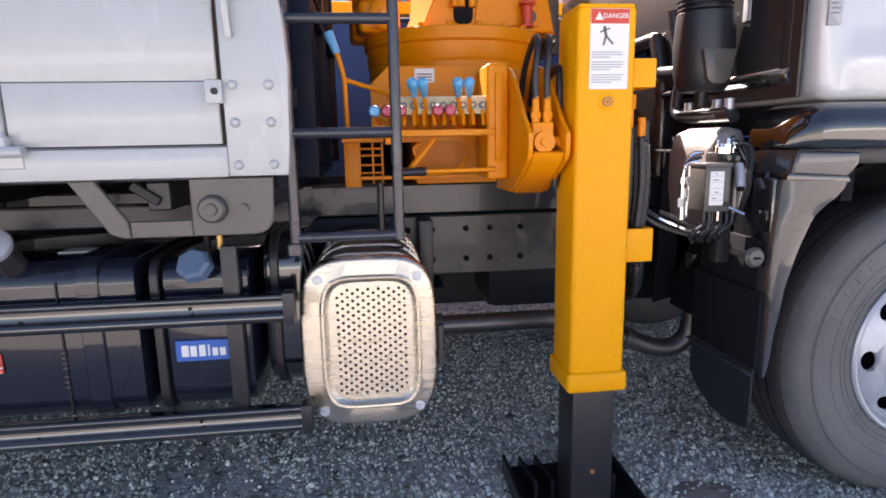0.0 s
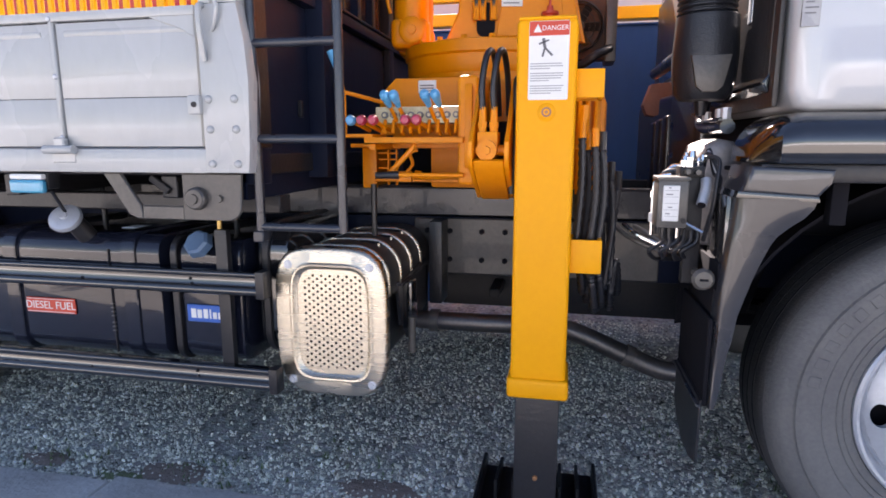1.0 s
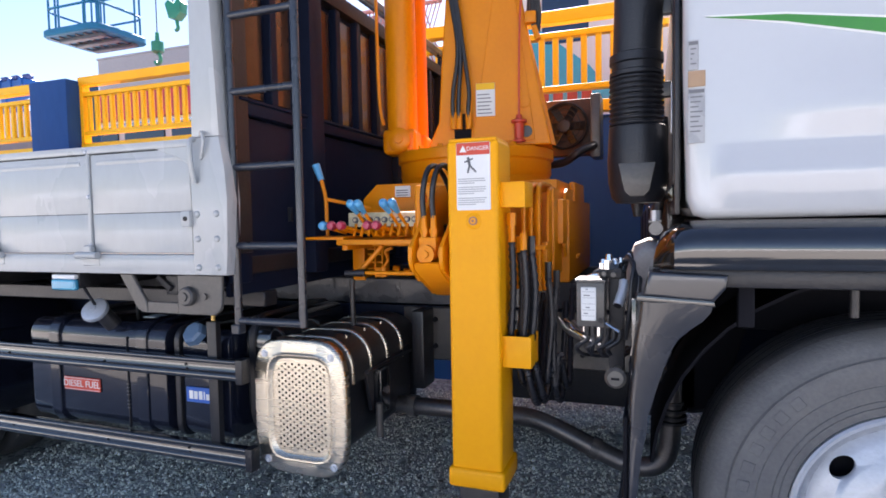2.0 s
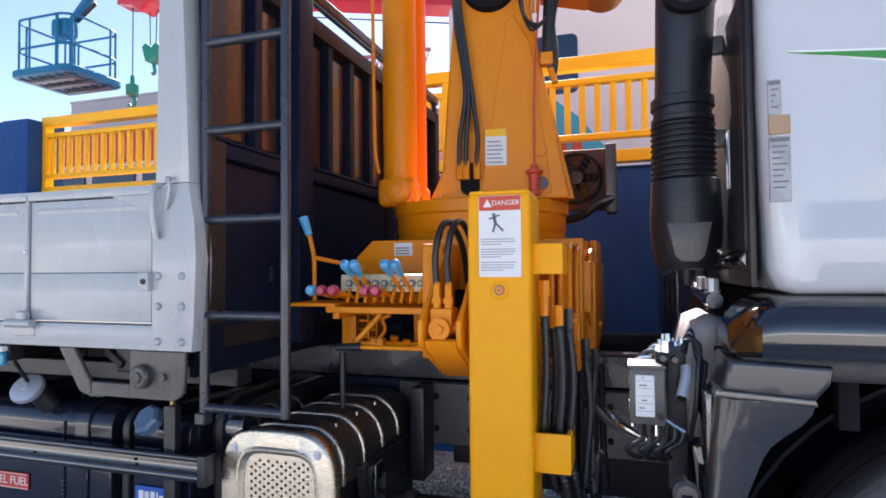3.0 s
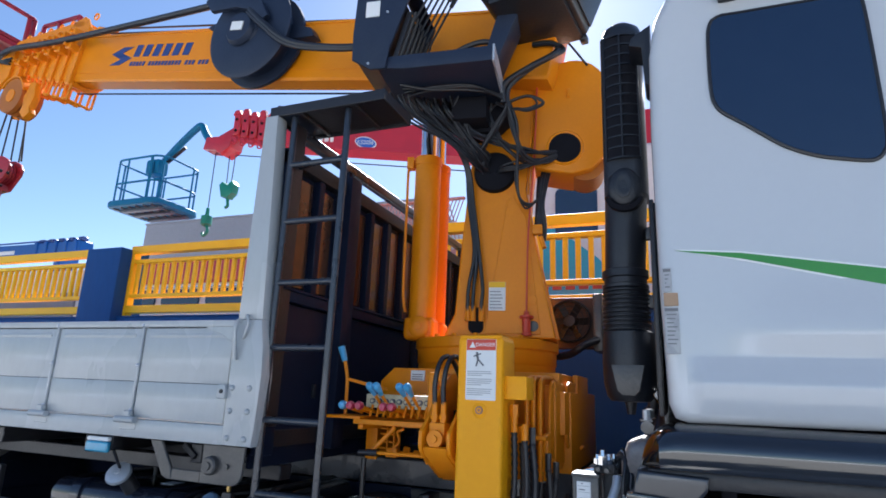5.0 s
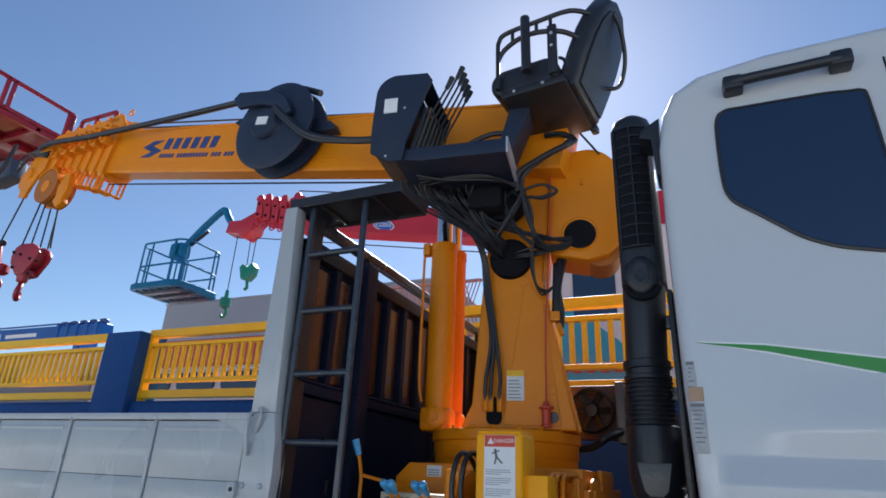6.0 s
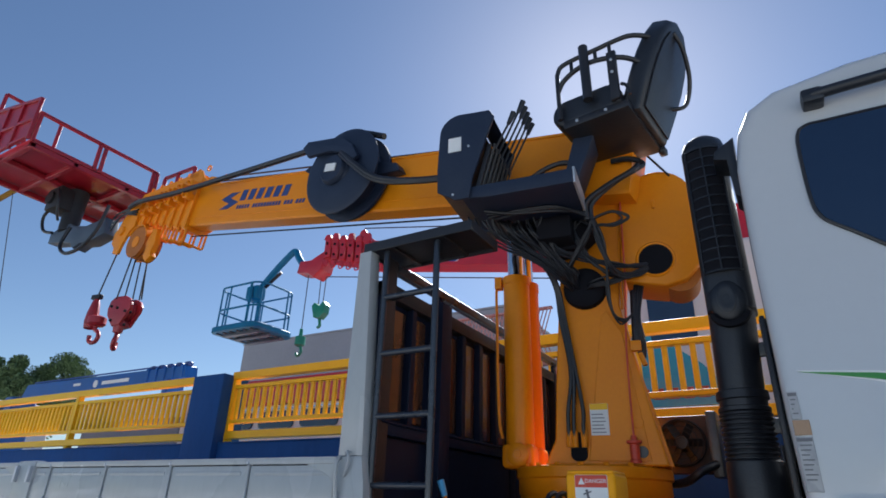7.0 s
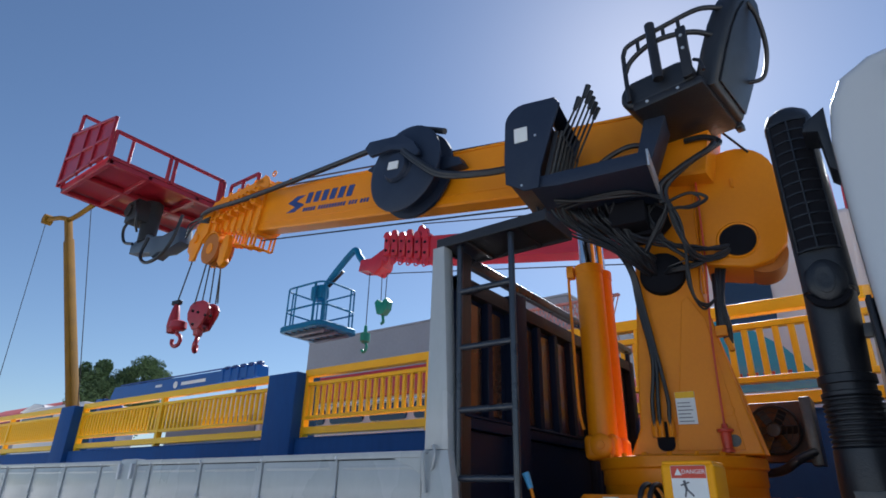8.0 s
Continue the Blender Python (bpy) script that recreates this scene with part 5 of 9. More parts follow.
def wheel():
    cx, cy, cz = 1.435, 0.03, 0.515
    root = thing("wheel", "large lorry wheel, worn grey tyre on a silver ten-stud rim", "wheel", (cx, cy + 0.15, 0.0))
    m = facing(cx, cy, cz)
    prof = [(0.295, -0.015), (0.30, -0.002), (0.315, 0.0), (0.335, 0.002), (0.365, 0.009), (0.395, 0.017), (0.42, 0.021), (0.445, 0.022), (0.452, 0.017), (0.472, 0.011), (0.49, 0.0), (0.503, -0.02), (0.513, -0.043), (0.519, -0.15), (0.515, -0.255), (0.505, -0.27), (0.47, -0.295), (0.40, -0.305), (0.32, -0.3), (0.295, -0.28)]
    tyre = part("tyre", lathe(B(), prof, m, 72), M_TYRE, root, "worn grey tyre")
    part("tread", lathe(B(), [(0.508, -0.034), (0.5175, -0.048), (0.5205, -0.07), (0.5215, -0.15), (0.5205, -0.235), (0.5175, -0.252), (0.508, -0.266)], m, 72), M_TYRE_SHADED, tyre)
    for h in (-0.10, -0.15, -0.20):
        part("tread_groove", lathe(B(), [(0.519, h - 0.004), (0.5222, h - 0.003), (0.5222, h + 0.003), (0.519, h + 0.004)], m, 60), M_DARK, tyre)
    for r_, h in ((0.322, 0.0), (0.338, 0.002), (0.447, 0.0205)):
        part("bead_ring", lathe(B(), [(r_ - 0.004, h - 0.002), (r_, h + 0.0035), (r_ + 0.004, h - 0.002)], m, 60), M_TYRE, tyre)
    part("bead_ring", lathe(B(), [(0.374, 0.009), (0.378, 0.0145), (0.382, 0.011)], m, 60), M_TYRE, tyre)
    for a0, count in ((100, 6), (280, 6)):
        for k in range(count):
            a = radians(a0 + 7.5 * k)
            mark_at = Matrix.Translation((cx, cy, cz)) @ Euler((0, a, 0)).to_matrix().to_4x4()
            part("raised_mark", box(B(), -0.015, 0.015, -0.0225, -0.014, 0.398, 0.430, 0.0015, 1, mark_at), M_TYRE, tyre)
    rimp = [(0.296, -0.02), (0.298, 0.006), (0.292, 0.012), (0.284, 0.01), (0.278, -0.004), (0.272, -0.03), (0.262, -0.045)]
    rim = part("rim", lathe(B(), rimp, m, 64), M_ALU, root, "silver-painted steel rim")
    disc = B()
    t = bmesh.new()
    prof2 = [(0.264, -0.045), (0.2555, -0.03), (0.243, -0.018), (0.222, -0.008), (0.203, 0.0), (0.19, 0.006), (0.165, 0.018), (0.15, 0.022), (0.10, 0.022), (0.085, 0.02)]
    def height(r):
        for (r0, h0), (r1, h1) in zip(prof2, prof2[1:]):
            if r1 <= r <= r0:
                return h0 + (h1 - h0) * (r0 - r) / (r0 - r1)
        return prof2[0][1]
    def vert(r, a):
        return t.verts.new((r * math.cos(a), r * math.sin(a), height(r)))
    for band in ((0.264, 0.2555), (0.19, 0.165), (0.165, 0.15), (0.15, 0.10), (0.10, 0.085)):
        rings = [[vert(r, 2 * math.pi * k / 64) for k in range(64)] for r in band]
        for k in range(64):
            t.faces.new((rings[0][k], rings[0][(k + 1) % 64], rings[1][(k + 1) % 64], rings[1][k]))
    for q in range(8):
        a0, w = q * math.pi / 4 + 0.1, math.pi / 8
        edge, hole = [], []
        for k in range(24):
            p = 2 * math.pi * k / 24
            c, s_ = math.cos(p), math.sin(p)
            m_ = max(abs(c), abs(s_))
            edge.append(vert(0.22275 + 0.03275 * c / m_, a0 + w * s_ / m_))
            hole.append(vert(0.223 + 0.023 * c, a0 + 0.155 * s_))
        inner = [t.verts.new((v.co.x, v.co.y, v.co.z - 0.016)) for v in hole]
        for k in range(24):
            t.faces.new((edge[k], edge[(k + 1) % 24], hole[(k + 1) % 24], hole[k]))
            t.faces.new((hole[k], hole[(k + 1) % 24], inner[(k + 1) % 24], inner[k]))
    bmesh.ops.remove_doubles(t, verts=t.verts, dist=0.0008)
    bmesh.ops.recalc_face_normals(t, faces=t.faces)
    t.transform(m)
    merge(disc, t)
    part("disc", disc, M_ALU, rim, "silver wheel disc with hand holes", smooth=75)
    part("drum", lathe(B(), [(0, -0.075), (0.26, -0.075), (0.262, -0.2)], m, 40), M_DARK, root)
    hub = part("hub", lathe(B(), [(0, 0.085), (0.05, 0.085), (0.062, 0.078), (0.07, 0.06), (0.074, 0.035), (0.095, 0.03), (0.098, 0.02)], m, 32), M_ALU, root)
    for k in range(10):
        a = 2 * math.pi * k / 10 + 0.2
        x, z = cx + 0.1375 * math.cos(a), cz + 0.1375 * math.sin(a)
        nut = part("wheel_nut", lathe(B(), [(0, 0.04), (0.011, 0.04), (0.0165, 0.034), (0.0165, 0.006), (0.021, 0.004), (0.021, 0)], facing(x, cy - 0.022, z), 12), M_ALU, hub)
    for k in range(6):
        a = 2 * math.pi * k / 6
        part("hub_bolt", hexbolt(B(), cx + 0.085 * math.cos(a), cy - 0.03, cz + 0.085 * math.sin(a), 0.006, 0.005), M_ALU, hub)

    # the tyre stands a little larger on the same ground point
    for ob in scene.objects:
        if ob.parent is root or (ob.parent and ob.parent.parent is root):
            ob.data.transform(Matrix.Diagonal((1.033, 1, 1.033, 1)))


wheel()


def far_side():
    """Added parts on the lorry's far side; they close the view and block light."""
    w = thing("wheel", "lorry wheel added on the far side, dark tyre in shade", "wheel", (1.435, 2.1, 0))
    m = facing(1.435, 2.25, 0.515)
    part("tyre", lathe(B(), [(0.29, -0.02), (0.33, 0.006), (0.43, 0.006), (0.49, -0.012), (0.515, -0.045), (0.52, -0.15), (0.515, -0.255), (0.47, -0.295), (0.33, -0.30), (0.29, -0.28)], m @ Matrix.Translation((0, 0, 0.3)), 56), M_TYRE_SHADED, w)
    part("rim", lathe(B(), [(0, 0.06), (0.09, 0.06), (0.12, 0.02), (0.26, 0.0), (0.292, 0.02)], m @ Matrix.Translation((0, 0, 0.05)), 40), M_CHASSIS, w, "dark inner rim")
    part("drum", rod(B(), (1.435, 1.72, 0.515), (1.435, 2.0, 0.515), 0.2, None, 28), M_DARK, w)
    for x, r in ((-0.30, 0.15), (0.38, 0.13)):
        t = thing("far_blocker_tank", "dark tank added under the chassis to block light", "air tank", (x, 1.75, 0.55), group="air tanks under the chassis")
        part("tank_shell", lathe(B(), [(0, -0.30), (r * 0.7, -0.285), (r, -0.23), (r, 0.23), (r * 0.7, 0.285), (0, 0.30)], Matrix.Translation((x, 1.75, 0.66)) @ Euler((0, radians(90), 0)).to_matrix().to_4x4(), 28), M_CHASSIS, t)
        for dx in (-0.15, 0.15):
            part("tank_strap", lathe(B(), [(r + 0.001, -0.015), (r + 0.005, -0.014), (r + 0.005, 0.014), (r + 0.001, 0.015)], Matrix.Translation((x + dx, 1.75, 0.66)) @ Euler((0, radians(90), 0)).to_matrix().to_4x4(), 28), M_BLACK, t)
        part("tank_hanger", box(B(), x - 0.02, x + 0.02, 1.52, 1.75, 0.66 + r, 0.84, 0.004, 1), M_CHASSIS, t)
    # Boxes added only to keep far light from under the lorry.
    for x0, x1, z0, z1 in ((-5.0, -3.75, 0.40, 1.02), (-2.2, -1.5, 0.42, 1.0), (-1.45, -0.62, 0.44, 1.0), (-0.42, 0.30, 0.27, 0.48), (0.36, 0.88, 0.26, 0.48)):
        t = thing("far_blocker_box", "unseen dark box added on the far side to block light", "storage box", ((x0 + x1) / 2, 2.0, z0), group="storage boxes on the far side")
        part("box_body", box(B(), x0, x1, 1.80, 2.07, z0, z1, 0.015), M_CHASSIS, t)
        part("box_lid", box(B(), x0 - 0.01, x1 + 0.01, 1.79, 2.08, z1, z1 + 0.02, 0.006), M_CHASSIS, t)
        part("box_hanger", box(B(), (x0 + x1) / 2 - 0.03, (x0 + x1) / 2 + 0.03, 1.52, 1.80, z1 - 0.08, z1 - 0.03, 0.004, 1), M_CHASSIS, t)
    g = thing("side_guard", "dark guard rails added on the far side to block light", "side guard", (-1.3, 2.12, 0.46))
    for z in (0.48, 0.78):
        part("guard_rail", box(B(), -7.0, -0.6, 2.10, 2.13, z, z + 0.08, 0.008), M_CHASSIS, g)


far_side()


def rear_wheels():
    """Twin rear wheels in shade under the bed, each under a rounded mudguard."""
    for y, side in ((0.08, 1), (2.02, -1)):
        w = thing("wheel", "twin rear lorry wheel in deep shade under the bed", "wheel", (-2.95, y + 0.28 * side, 0), group="rear wheels")
        for off in (0.0, 0.32):
            m = Matrix.Translation((-2.95, y + (off + 0.14) * side, 0.525)) @ Euler((radians(90), 0, 0)).to_matrix().to_4x4()
            part("tyre", lathe(B(), [(0.29, 0.11), (0.33, 0.135), (0.44, 0.14), (0.50, 0.12), (0.522, 0.09), (0.526, 0.0), (0.522, -0.09), (0.50, -0.12), (0.44, -0.14), (0.33, -0.135), (0.29, -0.11)], m, 48), M_TYRE_SHADED, w, "worn black tyre")
            part("rim", lathe(B(), [(0.0, 0.0), (0.12, 0.0), (0.22, 0.03), (0.275, 0.09), (0.294, 0.11)], m, 40), M_CHASSIS, w, "dark steel rim")
        g = thing("rear_mudguard", "rounded glossy black mudguard over the rear wheel", "mudguard", (-2.95, y + 0.28 * side, 0.5), group="rear mudguards")
        y0, y1 = sorted((y - 0.03 * side, y + 0.62 * side))
        part("guard_skin", prism(B(), arc(-2.95, 0.50, 0.61, -8, 188, 28) + arc(-2.95, 0.50, 0.602, 188, -8, 28), "y", y0, y1), M_TANK, g, smooth=60)
        part("guard_lip", prism(B(), arc(-2.95, 0.50, 0.622, -8, 188, 28) + arc(-2.95, 0.50, 0.598, 188, -8, 28), "y", y - 0.045 * side, y - 0.03 * side), M_TANK, g, smooth=60)
        for x in (-2.55, -3.35):
            part("guard_stay", rod(B(), (x, y + 0.1 * side, 0.97), (x, y + 0.35 * side, 1.1), 0.014, None, 10), M_BRACKET, g)


rear_wheels()


def valve_box():
    root = thing("air_valve_unit", "grey valve box with worn white plate and chrome pipe fittings", "valve unit", (0.62, 0.05, 0.85))
    grey = M_BRACKET
    b = part("case", box(B(), 0.566, 0.648, 0.008, 0.10, 1.030, 1.165, 0.007), grey, root)
    plate = part("name_plate", box(B(), 0.580, 0.624, 0.0045, 0.010, 1.050, 1.150, 0.002, 1), M_LABEL, b, "worn white printed plate")
    rnd = random.Random(8)
    for q in range(5):
        z = 1.064 + 0.018 * q
        part("text_bar", box(B(), 0.584, 0.620, 0.0038, 0.006, z, z + 0.0008), M_GREYINK, plate)
        part("text_bar", box(B(), 0.588 + 0.006 * (q % 3), 0.600 + 0.006 * (q % 2), 0.0036, 0.006, z + 0.006, z + 0.009), M_GREYINK, plate)
    part("lid", box(B(), 0.563, 0.651, 0.004, 0.104, 1.163, 1.174, 0.004), grey, b)
    part("lock_screw", rod(B(), (0.637, 0.004, 1.052), (0.637, 0.010, 1.052), 0.008, None, 12), M_CHASSIS, b)
    part("lever_pin", rod(B(), (0.645, 0.02, 1.045), (0.69, 0.0, 1.022), 0.0045, None, 8), M_CHROME, root, "thin chrome lever")
    # plugs and hoses below the case
    for x in (0.592, 0.610):
        part("plug", rod(B(), (x, 0.05, 1.035), (x, 0.05, 0.995), 0.0085, 0.007, 8), M_BLACK, root)
    part("test_port", rod(B(), (0.628, 0.035, 1.03), (0.628, 0.035, 1.0), 0.005, None, 8), M_CHROME, root)
    for k in range(6):
        x0 = 0.60 + 0.018 * k
        part("air_line", tube(B(), [(x0, 0.06, 1.02), (x0 - 0.005, 0.055, 0.985), (x0 - 0.03 + rnd.uniform(-0.02, 0.02), 0.06, 0.955), (x0 - 0.01, 0.10, 0.925), (x0 + 0.05, 0.22, 0.93)], 0.0065, 8, 5), M_HOSE if k % 3 else M_CHASSIS, root)
    for k in range(3):
        part("elbow", tube(B(), [(0.53 - 0.03 * k, 0.20 + 0.03 * k, 1.01), (0.56 - 0.02 * k, 0.17 + 0.02 * k, 0.995 - 0.012 * k), (0.62, 0.14 + 0.02 * k, 0.965 - 0.015 * k), (0.68, 0.14, 0.95)], 0.008, 8, 4), M_CHROME if k == 1 else M_BRACKET, root)
    # risers behind the case
    for k in range(3):
        x, y = 0.575 + 0.022 * k, 0.15 + 0.025 * k
        part("riser_pipe", tube(B(), [(x, y, 0.99), (x, y, 1.13 + 0.015 * k), (x + 0.012, y, 1.165 + 0.015 * k), (x + 0.045, y - 0.01, 1.175 + 0.012 * k)], 0.007, 8, 5), M_CHROME if k != 1 else M_LADDER, root)
        part("pipe_nut", rod(B(), (x, y, 1.03 + 0.03 * k), (x, y, 1.058 + 0.03 * k), 0.0115, None, 6), M_ALU, root)
        part("pipe_nut", rod(B(), (x, y, 1.105), (x, y, 1.125), 0.011, None, 6), M_CHROME, root)
    # fittings on top
    head = part("manifold", box(B(), 0.628, 0.695, 0.05, 0.12, 1.172, 1.203, 0.006), M_CHASSIS, root, "dark manifold block")
    for x, y, r, h in ((0.640, 0.06, 0.012, 0.03), (0.658, 0.055, 0.015, 0.045), (0.676, 0.062, 0.011, 0.026), (0.690, 0.075, 0.010, 0.034), (0.650, 0.095, 0.010, 0.04), (0.672, 0.10, 0.012, 0.03)):
        part("pipe_fitting", rod(B(), (x, y, 1.20), (x, y, 1.20 + h * 0.6), r, None, 6), M_CHROME, head, "chrome pipe fitting")
        part("fitting_cap", rod(B(), (x, y, 1.20 + h * 0.6), (x, y, 1.20 + h), r * 0.72, r * 0.55, 10), M_CHROME, head)
    for x, z in ((0.645, 1.188), (0.672, 1.186)):
        part("side_fitting", rod(B(), (x, 0.05, z), (x, 0.022, z), 0.008, None, 6), M_BRACKET, head)
    # short open pipe turned down
    part("open_pipe", tube(B(), [(0.70, 0.06, 1.165), (0.698, 0.045, 1.14), (0.685, 0.02, 1.098)], 0.0145, 14, 3), M_ALU, root, "dull silver open pipe")
    part("pipe_mouth", rod(B(), (0.685, 0.0198, 1.0975), (0.6836, 0.017, 1.0935), 0.011, None, 14), M_DARK, root)
    part("post", box(B(), 0.655, 0.70, 0.07, 0.11, 0.86, 1.19, 0.006), M_CHASSIS, root)
    part("drain_knob", lathe(B(), [(0, 0.016), (0.022, 0.014), (0.03, 0.004), (0.028, -0.006), (0.012, -0.01), (0.011, -0.10)], facing(0.683, -0.07, 0.905), 20), M_BRACKET, root, "dull grey round knob")
    part("knob_slot", box(B(), 0.672, 0.694, -0.0875, -0.080, 0.902, 0.908), M_DARK, root)
    for k in range(5):
        part("cab_cable", tube(B(), [(0.675 + 0.006 * k, 0.10, 1.19), (0.70 + 0.004 * k, 0.08 + 0.01 * k, 1.225 + 0.006 * k), (0.728, 0.05 + 0.01 * k, 1.22 - 0.01 * k), (0.722 + 0.006 * k, 0.03 + 0.015 * k, 1.16), (0.716, 0.03 + 0.01 * k, 1.08 - 0.01 * k), (0.705, 0.06, 0.99)], 0.0035 if k % 2 else 0.006, 7, 6), M_ALU if k == 3 else M_HOSE, root)


valve_box()


def snorkel():
    root = thing("air_intake", "black plastic air intake stack with ribbed grille and bellows", "air intake", (0.745, 0.36, 1.39))
    X0, X1, Y0, Y1 = 0.655, 0.835, 0.25, 0.44
    up = prism(B(), rrect(X0 + 0.008, X1 - 0.004, Y0, Y1, 0.05, 5), "z", 2.19, 2.90, 0.0)
    part("intake_tower", up, M_PLASTIC, root)
    top = B()
    lathe(top, [(0.001, 0.085), (0.05, 0.08), (0.078, 0.055), (0.088, 0.02), (0.09, 0)], Matrix.Translation((0.748, 0.345, 2.9)), 28)
    part("top_cap", top, M_PLASTIC, root)
    def bow(x0, x1, depth, back):
        """A plan outline with a bowed front."""
        return [(x0 + (x1 - x0) * k / 8, Y0 - depth * (1 - (k / 4 - 1) ** 2)) for k in range(9)] + [(x1, Y0 + back), (x0, Y0 + back)]
    part("grille_recess", prism(B(), bow(X0 + 0.028, X1 - 0.026, 0.016, 0.01), "z", 2.335, 2.875), M_DARK, root)
    for x in (X0 + 0.022, X1 - 0.028):
        part("grille_edge", box(B(), x, x + 0.008, Y0 - 0.006, Y0 + 0.02, 2.33, 2.885, 0.003, 1), M_PLASTIC, root)
    for k in range(13):
        z = 2.332 + 0.0455 * k
        part("grille_slat", prism(B(), bow(X0 + 0.028, X1 - 0.026, 0.024, 0.008), "z", z, z + 0.006), M_PLASTIC, root)
    part("grille_spine", box(B(), 0.742, 0.748, Y0 - 0.0255, Y0 - 0.01, 2.335, 2.88, 0.001, 1), M_PLASTIC, root)
    # bulging neck under the grille with a rounded recess and a smile-shaped slot
    neck = lathe(B(), [(0.0, 0.022), (0.03, 0.021), (0.05, 0.017), (0.066, 0.004), (0.072, -0.04)], Matrix.Translation((0.744, Y0 + 0.012, 2.22)) @ Matrix.Scale(1.35, 4, (0, 0, 1)) @ facing(0, 0, 0), 28)
    n = part("neck", neck, M_PLASTIC, root, smooth=60)
    part("neck_recess", lathe(B(), [(0.0, -0.002), (0.02, 0.001), (0.028, 0.002), (0.033, 0.0), (0.035, -0.01)], Matrix.Translation((0.742, Y0 - 0.010, 2.225)) @ Matrix.Scale(1.7, 4, (0, 0, 1)) @ facing(0, 0, 0), 20), M_PLASTIC, n)
    part("neck_slot", prism(B(), arc(0.744, 2.19, 0.074, 200, 340, 10) + arc(0.744, 2.20, 0.064, 335, 205, 10), "y", Y0 - 0.012, Y0 + 0.03), M_DARK, n)
    part("duct", rod(B(), (0.742, 0.345, 2.2), (0.728, 0.345, 1.88), 0.082, 0.076, 28), M_PLASTIC, root)
    bel = [(0.076, 1.90), (0.087, 1.895), (0.088, 1.868), (0.080, 1.864), (0.080, 1.842), (0.087, 1.838), (0.087, 1.826)]
    for k in range(10):
        z = 1.822 - 0.0165 * k
        bel += [(0.080, z), (0.089, z - 0.005), (0.089, z - 0.009), (0.080, z - 0.014)]
    part("bellows", lathe(B(), bel, Matrix.Translation((0.728, 0.345, 0)), 28), M_HOSE, root, "finely ribbed rubber bellows")
    low = [(0.080, 1.665), (0.093, 1.655), (0.095, 1.62), (0.099, 1.54), (0.096, 1.47), (0.085, 1.42), (0.07, 1.402), (0.0, 1.398)]
    part("lower_pot", lathe(B(), low, Matrix.Translation((0.732, 0.345, 0)), 28), M_PLASTIC, root)
    part("flat_face", prism(B(), [(0.693, 1.438), (0.71, 1.422), (0.754, 1.422), (0.771, 1.438), (0.79, 1.53), (0.674, 1.53)], "y", 0.244, 0.28, 0.004), M_BRACKET, root, "grey flat face of the dust pot")
    part("drain_valve", rod(B(), (0.732, 0.345, 1.40), (0.732, 0.345, 1.355), 0.022, 0.014, 12), M_HOSE, root)
    for z in (1.75, 2.02):
        part("clamp_band", box(B(), 0.80, 0.86, 0.33, 0.36, z, z + 0.05, 0.004), M_BRACKET, root)
    part("latch", box(B(), 0.835, 0.85, 0.26, 0.30, 1.62, 1.78, 0.004), M_ALU, root)


snorkel()

# ---- crane: pedestal, controls, mast, boom ----
CRANE = (-0.04, 1.0, 0.0)
SLEW = 8.8


